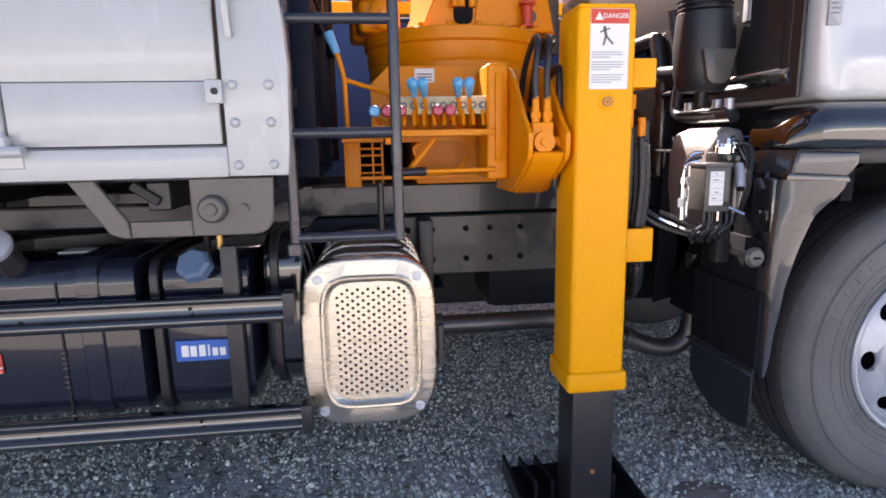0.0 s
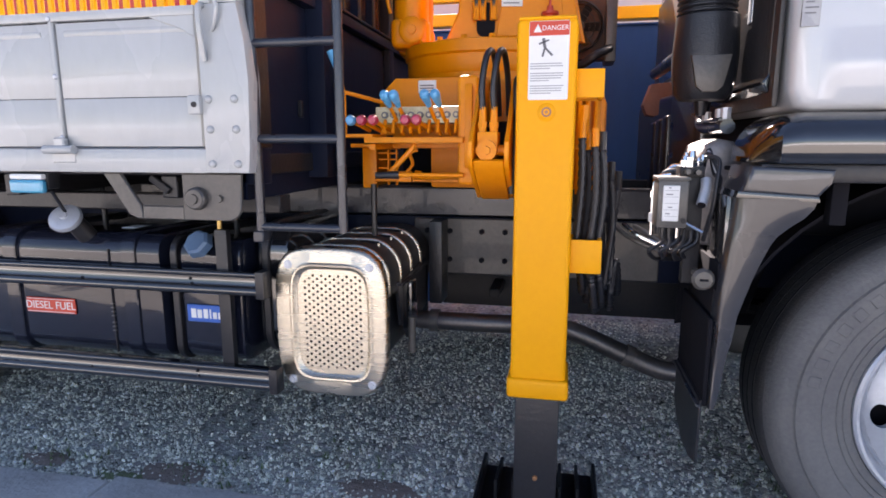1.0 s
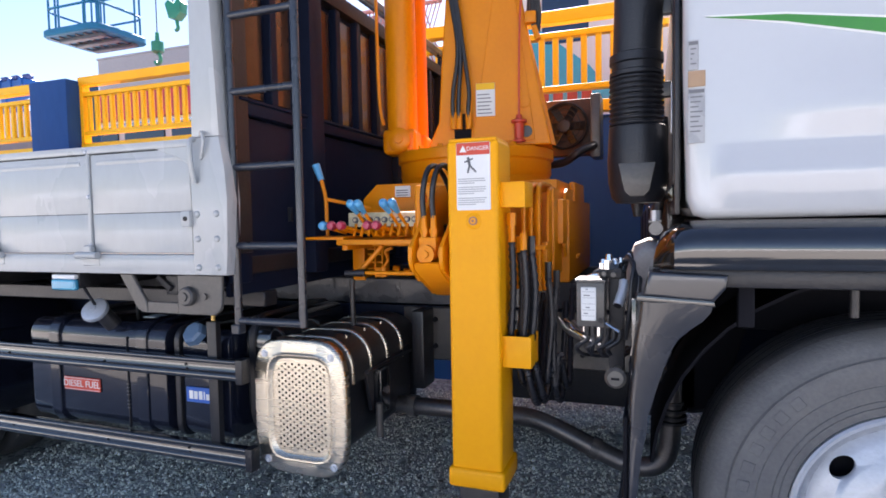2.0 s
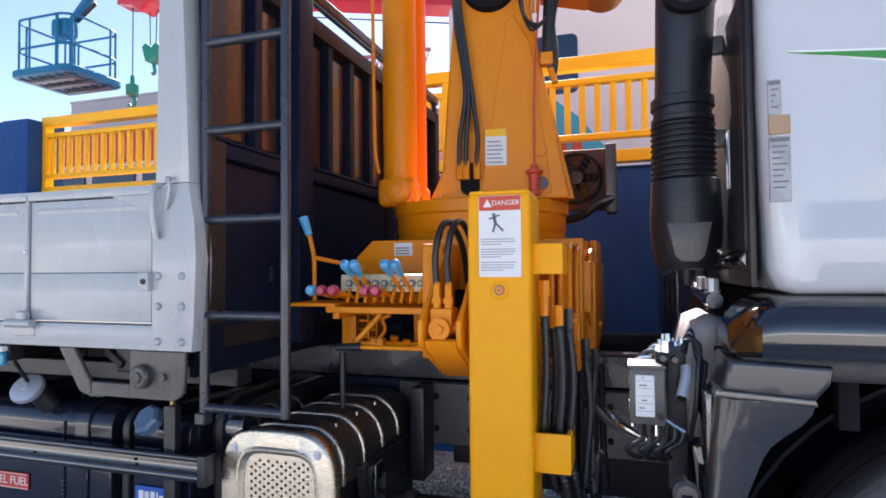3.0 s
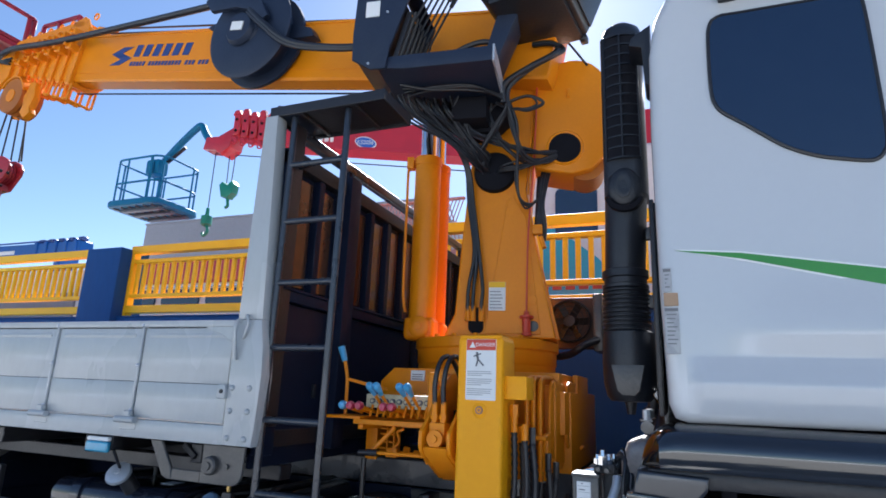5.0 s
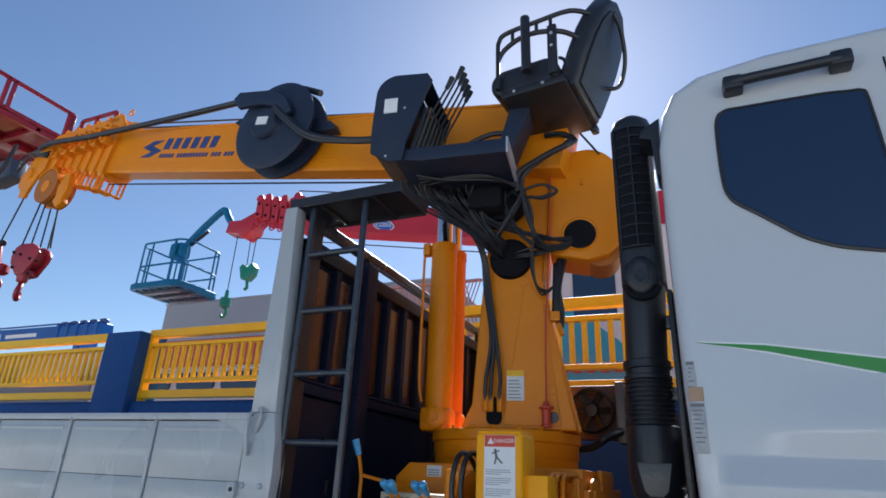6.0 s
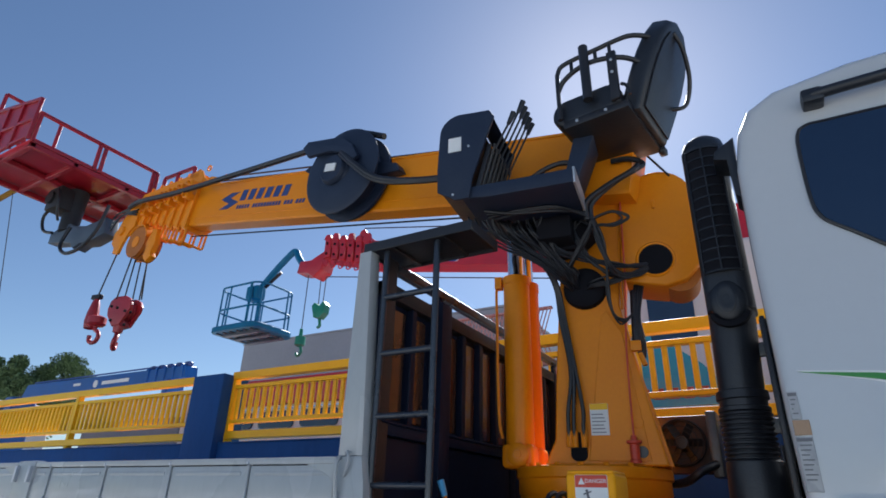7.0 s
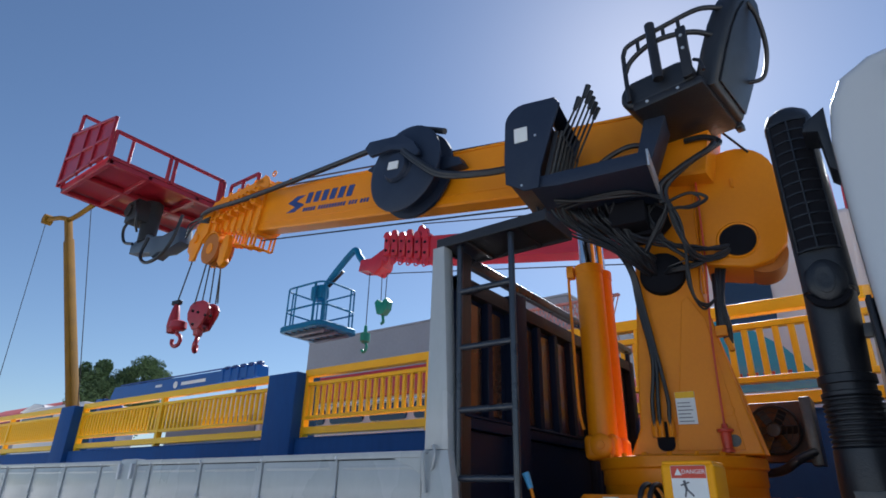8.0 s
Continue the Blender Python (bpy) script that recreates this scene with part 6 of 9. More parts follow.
def pedestal():
    root = thing("crane_pedestal", "orange crane pedestal bolted across the chassis", "crane base", (-0.04, 1.0, 1.085))
    part("base_box", box(B(), -0.235, 0.46, 0.66, 1.46, 1.088, 1.43, 0.012), M_ORANGE, root)
    part("base_head", box(B(), -0.36, 0.45, 0.56, 1.44, 1.252, 1.43, 0.01), M_ORANGE, root)
    # Near-black sheet added to give this recess its shade.
    part("recess_shade", box(B(), -0.52, -0.20, 1.25, 1.31, 1.088, 1.30, 0.006), M_DARK, root, "near-black sheet added for the shaded recess behind the levers")
    part("top_plate", box(B(), -0.33, 0.425, 0.566, 1.4, 1.43, 1.508, 0.006), M_ORANGE, root)
    part("neck_ring", lathe(B(), [(0.36, 1.47), (0.36, 1.55)], Matrix.Translation((-0.04, 1.0, 0)), 48), M_ORANGE, root)
    sl = [(-0.40, 1.30), (-0.40, 1.45), (-0.335, 1.512), (0.05, 1.512), (0.05, 1.30)]
    part("front_slope", prism(B(), sl, "y", 0.50, 0.565, 0.006), M_ORANGE, root)
    part("note_plate", box(B(), -0.245, -0.175, 0.494, 0.502, 1.455, 1.502, 0.002, 1), M_LABEL, root, "small printed notice plate")
    for q in range(3):
        part("text_bar", box(B(), -0.237, -0.184, 0.4915, 0.496, 1.461 + 0.010 * q, 1.465 + 0.010 * q), M_GREYINK, root)
    # ribbed outer housing beside the leg
    for x, y in ((0.335, 0.33), (0.372, 0.36), (0.408, 0.40), (0.436, 0.62)):
        part("rib", prism(B(), [(y, 1.40), (y + 0.03, 1.455), (y + 0.08, 1.475), (0.86, 1.475), (0.86, 1.10), (y + 0.1, 1.12), (y, 1.24)], "x", x, x + 0.012, 0.004, 2), M_ORANGE, root)
    part("beam_box", box(B(), 0.33, 0.42, 0.46, 0.64, 1.14, 1.455, 0.01), M_ORANGE, root)
    part("tall_flange", box(B(), 0.43, 0.459, 0.86, 1.2, 1.17, 1.513, 0.012), M_ORANGE, root)
    part("flange_tab", box(B(), 0.44, 0.472, 0.87, 0.95, 1.172, 1.19, 0.004, 1), M_ORANGE, root)
    part("side_wall", box(B(), 0.398, 0.428, 0.47, 0.86, 1.13, 1.47, 0.008), M_ORANGE, root)
    for k in range(3):
        part("pipe_run", tube(B(), [(0.346 + 0.026 * k, 0.56, 1.482), (0.347 + 0.026 * k, 0.40, 1.482), (0.348 + 0.026 * k, 0.32, 1.47), (0.35 + 0.026 * k, 0.288, 1.43), (0.35 + 0.026 * k, 0.285, 1.25), (0.352 + 0.026 * k, 0.285, 1.10)], 0.0085, 8, 4), M_ORANGE, root)
    part("hose_bracket", box(B(), 0.335, 0.43, 0.265, 0.30, 1.245, 1.262, 0.003, 1), M_ORANGE, root)
    part("stay_plate", box(B(), 0.41, 0.43, 0.30, 0.36, 1.10, 1.27, 0.004), M_ORANGE, root)


pedestal()


def controls():
    root = thing("control_bank", "orange lever control bank with blue and crimson knobs", "control bank", (-0.19, 0.33, 1.1))
    part("shelf", box(B(), -0.362, -0.02, 0.20, 0.44, 1.268, 1.288, 0.004), M_ORANGE, root)
    part("side_leg", box(B(), -0.505, -0.445, 0.585, 0.60, 1.088, 1.255, 0.004), M_ORANGE, root)
    part("side_leg", box(B(), -0.505, -0.493, 0.60, 0.95, 1.088, 1.255, 0.003, 1), M_ORANGE, root)
    part("cross_bar", box(B(), -0.505, -0.20, 0.45, 0.60, 1.252, 1.268, 0.003, 1), M_ORANGE, root)
    part("shelf_arm", box(B(), -0.36, -0.335, 0.24, 0.56, 1.245, 1.266, 0.004), M_ORANGE, root)
    part("lower_tie", box(B(), -0.45, -0.02, 0.57, 0.585, 1.115, 1.13, 0.003, 1), M_ORANGE, root)
    part("brace", tube(B(), [(-0.30, 0.24, 1.15), (-0.22, 0.27, 1.24), (-0.20, 0.27, 1.265)], 0.010, 8, 3), M_ORANGE, root)
    part("linkage", tube(B(), [(-0.28, 0.40, 1.15), (-0.25, 0.42, 1.19), (-0.26, 0.42, 1.23), (-0.23, 0.42, 1.245)], 0.007, 8, 3), M_ORANGE, root)
    part("linkage_block", box(B(), -0.30, -0.25, 0.40, 0.43, 1.125, 1.165, 0.006), M_ORANGE, root)
    part("latch_handle", rod(B(), (-0.32, 0.19, 1.16), (-0.24, 0.2, 1.162), 0.011, 0.014, 10), M_HOSE, root, "black rubber grip")
    for x in (-0.40, -0.365):
        part("cage_bar", box(B(), x - 0.004, x + 0.004, 0.60, 0.612, 1.10, 1.25, 0.002, 1), M_ORANGE, root)
    for z in (1.135, 1.165, 1.20, 1.225):
        part("cage_bar", box(B(), -0.445, -0.36, 0.612, 0.622, z, z + 0.008, 0.002, 1), M_ORANGE, root)
    for k in range(3):
        part("pipe_joint", rod(B(), (-0.31 + 0.05 * k, 0.50, 1.14 + 0.012 * (k % 2)), (-0.285 + 0.05 * k, 0.50, 1.14 + 0.012 * (k % 2)), 0.014, 0.011, 8), M_ORANGE, root)
    part("valve_pipe", tube(B(), [(-0.32, 0.50, 1.14), (-0.20, 0.50, 1.135), (-0.10, 0.50, 1.15), (-0.06, 0.50, 1.20)], 0.007, 8, 4), M_ORANGE, root)
    part("tie_rod", rod(B(), (-0.24, 0.2, 1.162), (-0.02, 0.21, 1.162), 0.007), M_ORANGE, root)
    part("back_panel", box(B(), -0.33, -0.03, 0.44, 0.452, 1.25, 1.40, 0.004), M_ORANGE, root)
    v = part("valve_block", box(B(), -0.335, -0.036, 0.25, 0.36, 1.335, 1.39, 0.005), M_CREAM, root, "cream-painted valve block")
    for k in range(9):
        x = -0.30 + 0.031 * k
        part("spool_cap", rod(B(), (x, 0.240, 1.362), (x, 0.252, 1.362), 0.0115, None, 10), M_GREYINK, v, "dark round symbol")
        part("spool_screw", rod(B(), (x, 0.236, 1.362), (x, 0.242, 1.362), 0.006, None, 6), M_CREAM, v)
        part("linkage", rod(B(), (x, 0.23, 1.30), (x, 0.25, 1.345), 0.006, None, 8), M_ORANGE, v)
    for x, tilt in ((-0.262, -0.009), (-0.231, -0.009), (-0.127, -0.009), (-0.094, -0.008)):
        top = Vector((x + tilt, 0.195, 1.396))
        l = part("lever", rod(B(), (x + 0.012, 0.305, 1.296), top, 0.0065), M_ORANGE, root)
        d = (top - Vector((x + 0.012, 0.305, 1.296))).normalized()
        part("knob", lathe(B(), [(0, 0.066), (0.010, 0.0645), (0.0155, 0.058), (0.017, 0.049), (0.0155, 0.040), (0.0115, 0.018), (0.0085, 0)], Matrix.Translation(top - d * 0.012) @ d.to_track_quat("Z", "Y").to_matrix().to_4x4(), 16), M_KNOBBLUE, l, "light blue knob")
    for x, mm in ((-0.391, M_KNOBBLUE), (-0.354, M_KNOBPINK), (-0.314, M_KNOBPINK), (-0.204, M_KNOBPINK), (-0.167, M_KNOBPINK)):
        l = part("push_rod", rod(B(), (x + 0.02, 0.29, 1.312), (x, 0.17, 1.34), 0.0075), M_ORANGE, root)
        part("knob", lathe(B(), [(0, 0.045), (0.013, 0.042), (0.0185, 0.03), (0.0165, 0.015), (0.010, 0)], facing(x, 0.185, 1.342), 16), mm, l, "rounded plastic knob")
    part("side_arm", box(B(), -0.50, -0.33, 0.2, 0.36, 1.287, 1.299, 0.004), M_ORANGE, root)
    # tall bent lever
    t = part("tall_lever", tube(B(), [(-0.478, 0.33, 1.29), (-0.479, 0.33, 1.38), (-0.481, 0.33, 1.45), (-0.492, 0.33, 1.50), (-0.502, 0.33, 1.535)], 0.008, 8, 4), M_ORANGE, root)
    part("grip", rod(B(), (-0.500, 0.33, 1.528), (-0.524, 0.33, 1.592), 0.013, 0.017, 12), M_KNOBBLUE, t, "light blue grip")
    part("link_rod", rod(B(), (-0.481, 0.33, 1.45), (-0.33, 0.43, 1.41), 0.0075), M_ORANGE, root)
    # column and cheek plates with the swivel fitting
    part("swivel_column", box(B(), -0.042, 0.026, 0.22, 0.42, 1.13, 1.485, 0.012, 3), M_ORANGE, root)
    part("column_ridge", prism(B(), [(0.224, 1.18), (0.208, 1.20), (0.208, 1.44), (0.224, 1.465)], "x", -0.018, 0.008, 0.004, 2), M_ORANGE, root)
    for x in (0.028, 0.135):
        part("cheek", prism(B(), arc(0.045, 1.235, 0.055, 180, 235, 5) + [(0.20, 1.09), (0.42, 1.085), (0.42, 1.485), (0.30, 1.485), (0.24, 1.47), (0.16, 1.42), (0.06, 1.32), (-0.008, 1.27)], "x", x, x + 0.014, 0.004, 2), M_ORANGE, root)
    trough = [(0.0, 1.215), (0.012, 1.19), (0.20, 1.086), (0.42, 1.086), (0.42, 1.10), (0.205, 1.10), (0.026, 1.20), (0.014, 1.22)]
    part("cheek_floor", prism(B(), trough, "x", 0.043, 0.134, 0.003, 1), M_ORANGE, root)
    # Solid near-black sheet standing for the shade between the cheeks.
    part("pocket_shade", box(B(), 0.043, 0.134, 0.30, 0.34, 1.12, 1.34, 0.004, 1), M_DARK, root, "near-black sheet for the shade in the hollow behind the swivel")
    part("cheek_back", box(B(), 0.042, 0.135, 0.36, 0.375, 1.30, 1.48, 0.004), M_ORANGE, root)
    part("swivel", rod(B(), (0.081, 0.012, 1.245), (0.081, 0.11, 1.245), 0.03, None, 24), M_ORANGE, root)
    part("swivel_bolt", hexbolt(B(), 0.081, 0.012, 1.245, 0.014, 0.008), M_ORANGE, root)
    part("swivel_pin", rod(B(), (0.03, 0.06, 1.245), (0.148, 0.06, 1.245), 0.016, None, 14), M_ORANGE, root)
    part("swivel_body", box(B(), 0.05, 0.112, 0.03, 0.10, 1.25, 1.30, 0.006), M_ORANGE, root)
    for k, x in enumerate((0.064, 0.098)):
        part("fitting", rod(B(), (x, 0.05, 1.30), (x, 0.05, 1.372), 0.012, 0.010, 8), M_ORANGE, root)
        part("fitting_nut", rod(B(), (x, 0.05, 1.312), (x, 0.05, 1.328), 0.015, None, 6), M_ORANGE, root)
        h = thing("loop_hose", "short black hydraulic hose looping over the control bank", "hose", (x, 0.05, 1.37), group="loop hoses")
        part("hose_jacket", tube(B(), [(x, 0.05, 1.36), (x - 0.003, 0.048, 1.43), (x + 0.004, 0.055, 1.495), (x + 0.012, 0.085, 1.535), (x + 0.018, 0.15, 1.535), (x + 0.02, 0.25, 1.47), (x + 0.02, 0.31, 1.36)], 0.0096, 10, 6), M_HOSE, h)

    strap = thing("rubber_hose", "thick black rubber hose hanging beside the outrigger leg", "hose", (0.155, 0.13, 1.17))
    part("hose_jacket", tube(B(), [(0.163, 0.26, 1.44), (0.16, 0.17, 1.462), (0.158, 0.13, 1.44), (0.158, 0.125, 1.33), (0.153, 0.125, 1.2), (0.148, 0.13, 1.11)], 0.012, 10, 5), M_HOSE, strap)


controls()


def mast():
    root = thing("crane_mast", "orange slewing crane mast with twin lift cylinders", "crane mast", CRANE, SLEW, local=True)
    ring = part("slew_flange", lathe(B(), [(0, 1.68), (0.33, 1.68), (0.345, 1.675), (0.372, 1.675), (0.377, 1.67), (0.377, 1.628), (0.366, 1.62), (0.366, 1.56), (0.36, 1.55), (0.2, 1.55)], Matrix(), 56), M_ORANGE, root)
    for k in range(20):
        a = 2 * math.pi * k / 20
        part("flange_bolt", rod(B(), (0.352 * math.cos(a), 0.352 * math.sin(a), 1.674), (0.352 * math.cos(a), 0.352 * math.sin(a), 1.69), 0.013, None, 6), M_ORANGE, ring)
    left = [(-0.19, 1.68), (-0.135, 1.80), (-0.115, 2.1), (-0.085, 2.45), (-0.05, 2.8), (-0.02, 3.2)]
    right = [(0.30, 3.2), (0.29, 2.95), (0.235, 2.6), (0.225, 2.45), (0.27, 2.2), (0.325, 1.9), (0.372, 1.68)]
    part("mast_body", prism(B(), left + right, "y", -0.225, 0.225, 0.012, 3), M_ORANGE, root)
    part("weld_plate", prism(B(), [(0.02, 1.70), (0.30, 1.70), (0.225, 2.30), (0.16, 2.42), (0.13, 2.4)], "y", -0.231, -0.22, 0.003, 1), M_ORANGE, root)
    part("side_web", prism(B(), [(0.22, 2.42), (0.39, 1.68), (0.31, 1.68)], "y", -0.19, -0.17, 0.003, 1), M_ORANGE, root)
    st = part("sticker", box(B(), 0.040, 0.125, -0.236, -0.23, 1.815, 1.961, 0.001, 1), M_LABEL, root, "white sticker with a yellow banner")
    part("banner", box(B(), 0.041, 0.124, -0.2375, -0.234, 1.932, 1.960), M_RAIL, st)
    for q in range(6):
        part("text_bar", box(B(), 0.047, 0.047 + 0.064 * (1 - 0.08 * (q % 3)), -0.2375, -0.234, 1.826 + 0.0165 * q, 1.830 + 0.0165 * q), M_GREYINK, st)
    for u, z in ((0.255, 1.87), (0.262, 1.74)):
        part("access_hole", lathe(B(), [(0, 0.004), (0.024, 0.004), (0.027, 0.0)], facing(u, -0.23, z), 20), M_BRACKET if z < 1.8 else M_ORANGE, root)
    # Near-black patch stands for the shade inside the slot.
    slot = part("hose_slot", prism(B(), rrect(-0.06, 0.015, 1.70, 1.83, 0.03, 5), "y", -0.238, -0.226), M_DARK, root)
    # red-tipped cord with its tag
    part("red_cord", tube(B(), [(0.232, -0.26, 1.80), (0.24, -0.27, 2.2), (0.27, -0.28, 2.6), (0.285, -0.29, 3.0)], 0.0048, 6, 5), M_REDINK, root, "thin red cord")
    tag = B()
    lathe(tag, [(0, 0.12), (0.012, 0.118), (0.014, 0.10), (0.034, 0.095), (0.034, 0.085), (0.022, 0.08), (0.02, 0.015), (0.026, 0.01), (0.026, 0)], Matrix.Translation((0.232, -0.265, 1.69)), 14)
    part("red_weight", tag, M_REDINK, root, "red plastic weight on the cord")
    # lift cylinders
    for v, u, z1 in ((-0.10, -0.338, 2.69), (0.12, -0.335, 2.725)):
        c = part("lift_cylinder", rod(B(), (u, v, 1.74), (u - 0.004, v, z1), 0.073, 0.073, 32), M_ORANGE, root)
        part("gland", rod(B(), (u - 0.004, v, z1 - 0.035), (u - 0.004, v, z1 + 0.012), 0.077, 0.077, 32), M_ORANGE, c)
        part("piston_rod", rod(B(), (u - 0.004, v, z1), (u - 0.008, v, 3.15), 0.046, None, 28), M_CHROME, c, "chrome piston rod")
        part("pivot_block", box(B(), u - 0.085, u + 0.08, v - 0.07, v + 0.07, 1.67, 1.79, 0.03, 3), M_ORANGE, c)
    part("pivot_pin", rod(B(), (-0.33, -0.20, 1.735), (-0.33, 0.22, 1.735), 0.045, None, 20), M_ORANGE, root)
    part("pin_plate", lathe(B(), [(0, 0.014), (0.018, 0.014), (0.02, 0.008), (0.048, 0.006), (0.055, 0)], facing(-0.33, -0.2, 1.735), 20), M_ORANGE, root)
    part("oil_pipe", tube(B(), [(-0.425, -0.1, 2.68), (-0.455, -0.11, 2.66), (-0.455, -0.11, 2.4), (-0.45, -0.11, 1.95), (-0.43, -0.11, 1.82)], 0.008, 8, 4), M_ORANGE, root)
    part("pipe_clamp", box(B(), -0.46, -0.42, -0.14, -0.09, 2.64, 2.71, 0.004), M_ORANGE, root)
    # head housing behind the mast top
    hp = [(0.27, 2.56), (0.265, 2.9), (0.285, 3.08)] + arc(0.47, 3.0, 0.175, 155, 10, 10) + [(0.655, 2.75), (0.63, 2.62), (0.56, 2.545), (0.46, 2.52)]
    head = part("head_housing", prism(B(), hp, "y", -0.25, 0.02, 0.014, 3), M_ORANGE, root)
    # Near-black disc stands for the shade inside the hole.
    part("housing_hole", lathe(B(), [(0, 0.003), (0.082, 0.003), (0.088, 0.0)], facing(0.425, -0.25, 2.665), 30), M_DARK, head)
    part("hole_lip", lathe(B(), [(0.082, 0.004), (0.09, 0.008), (0.098, 0.0)], facing(0.425, -0.25, 2.665), 30), M_ORANGE, head)
    part("lifting_eye", box(B(), 0.44, 0.455, -0.262, -0.25, 2.95, 3.0, 0.003, 1), M_ORANGE, head)
    part("head_rib", rod(B(), (0.33, -0.17, 3.13), (0.33, -0.17, 3.2), 0.03, None, 14), M_ORANGE, head)
    # Housing's rounded lower edge, drawn as an added cylinder in darker orange.
    part("housing_edge_roll", rod(B(), (0.53, -0.2, 2.60), (0.53, 0.0, 2.60), 0.10, None, 32), material("dark_orange_housing", (0.5, 0.17, 0.01), 0.4, second=(0.34, 0.1, 0.008), scale=5, amount=0.8, fine=60), root, "rounded lower edge of the housing in darker orange")
    # Raised near-black disc stands in for the shaded opening in the mast.
    part("mast_opening", lathe(B(), [(0, 0.05), (0.08, 0.05), (0.106, 0.035), (0.112, 0.0)], facing(0.06, -0.225, 2.55), 28), M_DARK, root, "near-black disc for the shade in the mast opening")
    for u0, u1 in ((0.236, 0.268), (0.25, 0.284)):
        part("oil_pipe", rod(B(), (u0, -0.235, 2.42), (u1, -0.235, 3.12), 0.0055, None, 8), M_ORANGE, root)
    for k in range(4):
        part("cable_loom", tube(B(), [(0.31 + 0.012 * k, -0.20, 2.56), (0.30 + 0.010 * k, -0.25 + 0.01 * k, 2.48), (0.292 + 0.007 * k, -0.255, 2.36), (0.288 + 0.012 * k, -0.25, 2.25), (0.30 + 0.006 * k, -0.23, 2.17)], 0.007 + 0.002 * (k % 2), 8, 5), M_HOSE, root, "black cable loom beside the mast")
    part("loom_fitting", rod(B(), (0.30, -0.24, 2.19), (0.318, -0.25, 2.13), 0.013, None, 8), M_ORANGE, root)
    part("guide_block", box(B(), 0.26, 0.31, -0.27, -0.22, 2.20, 2.25, 0.008), M_ORANGE, root)
    part("hose_sleeve", rod(B(), (0.285, -0.21, 2.24), (0.30, -0.21, 2.52), 0.02, None, 12), M_HOSE, root)


mast()


def oil_cooler():
    root = thing("oil_cooler", "rusty orange oil cooler with a black fan behind the mast", "oil cooler", (0.38, 1.32, 1.66))
    part("cooler_core", box(B(), 0.22, 0.50, 1.36, 1.46, 1.68, 1.97, 0.008), material("rust_orange_core", (0.13, 0.05, 0.022), 0.6, second=(0.05, 0.035, 0.03), scale=14, amount=0.9, fine=90), root)
    part("cooler_frame", box(B(), 0.48, 0.53, 1.30, 1.48, 1.66, 1.98, 0.008), M_BRACKET, root)
    sh = part("fan_shroud", lathe(B(), [(0.115, -0.02), (0.125, 0.03), (0.118, 0.035), (0.11, 0.0)], facing(0.345, 1.35, 1.83), 28), M_BLACK, root)
    part("fan_hub", lathe(B(), [(0, 0.03), (0.03, 0.028), (0.036, 0)], facing(0.345, 1.345, 1.83), 16), M_BLACK, root)
    for k in range(6):
        a = math.pi * k / 3
        part("fan_blade", box(B(), 0.03, 0.105, -0.003, 0.003, -0.022, 0.022, 0.001, 1, Matrix.Translation((0.345, 1.335, 1.83)) @ Euler((0, a, 0)).to_matrix().to_4x4() @ Euler((radians(35), 0, 0)).to_matrix().to_4x4()), M_BLACK, root)
    for k in range(4):
        part("guard_ring", tube(B(), [(0.345 + (0.035 + 0.025 * k) * math.cos(t * 0.5236), 1.315, 1.83 + (0.035 + 0.025 * k) * math.sin(t * 0.5236)) for t in range(13)], 0.0025, 5, 0), M_BLACK, root)
    part("cooler_hose", tube(B(), [(0.5, 1.3, 1.72), (0.44, 1.2, 1.68), (0.35, 1.22, 1.63), (0.2, 1.25, 1.62)], 0.02, 10, 5), M_HOSE, root)


oil_cooler()

BOOM = (-0.297, 0.702, 0.0)
BOOM_YAW, BOOM_RISE = -3.0, 11.4


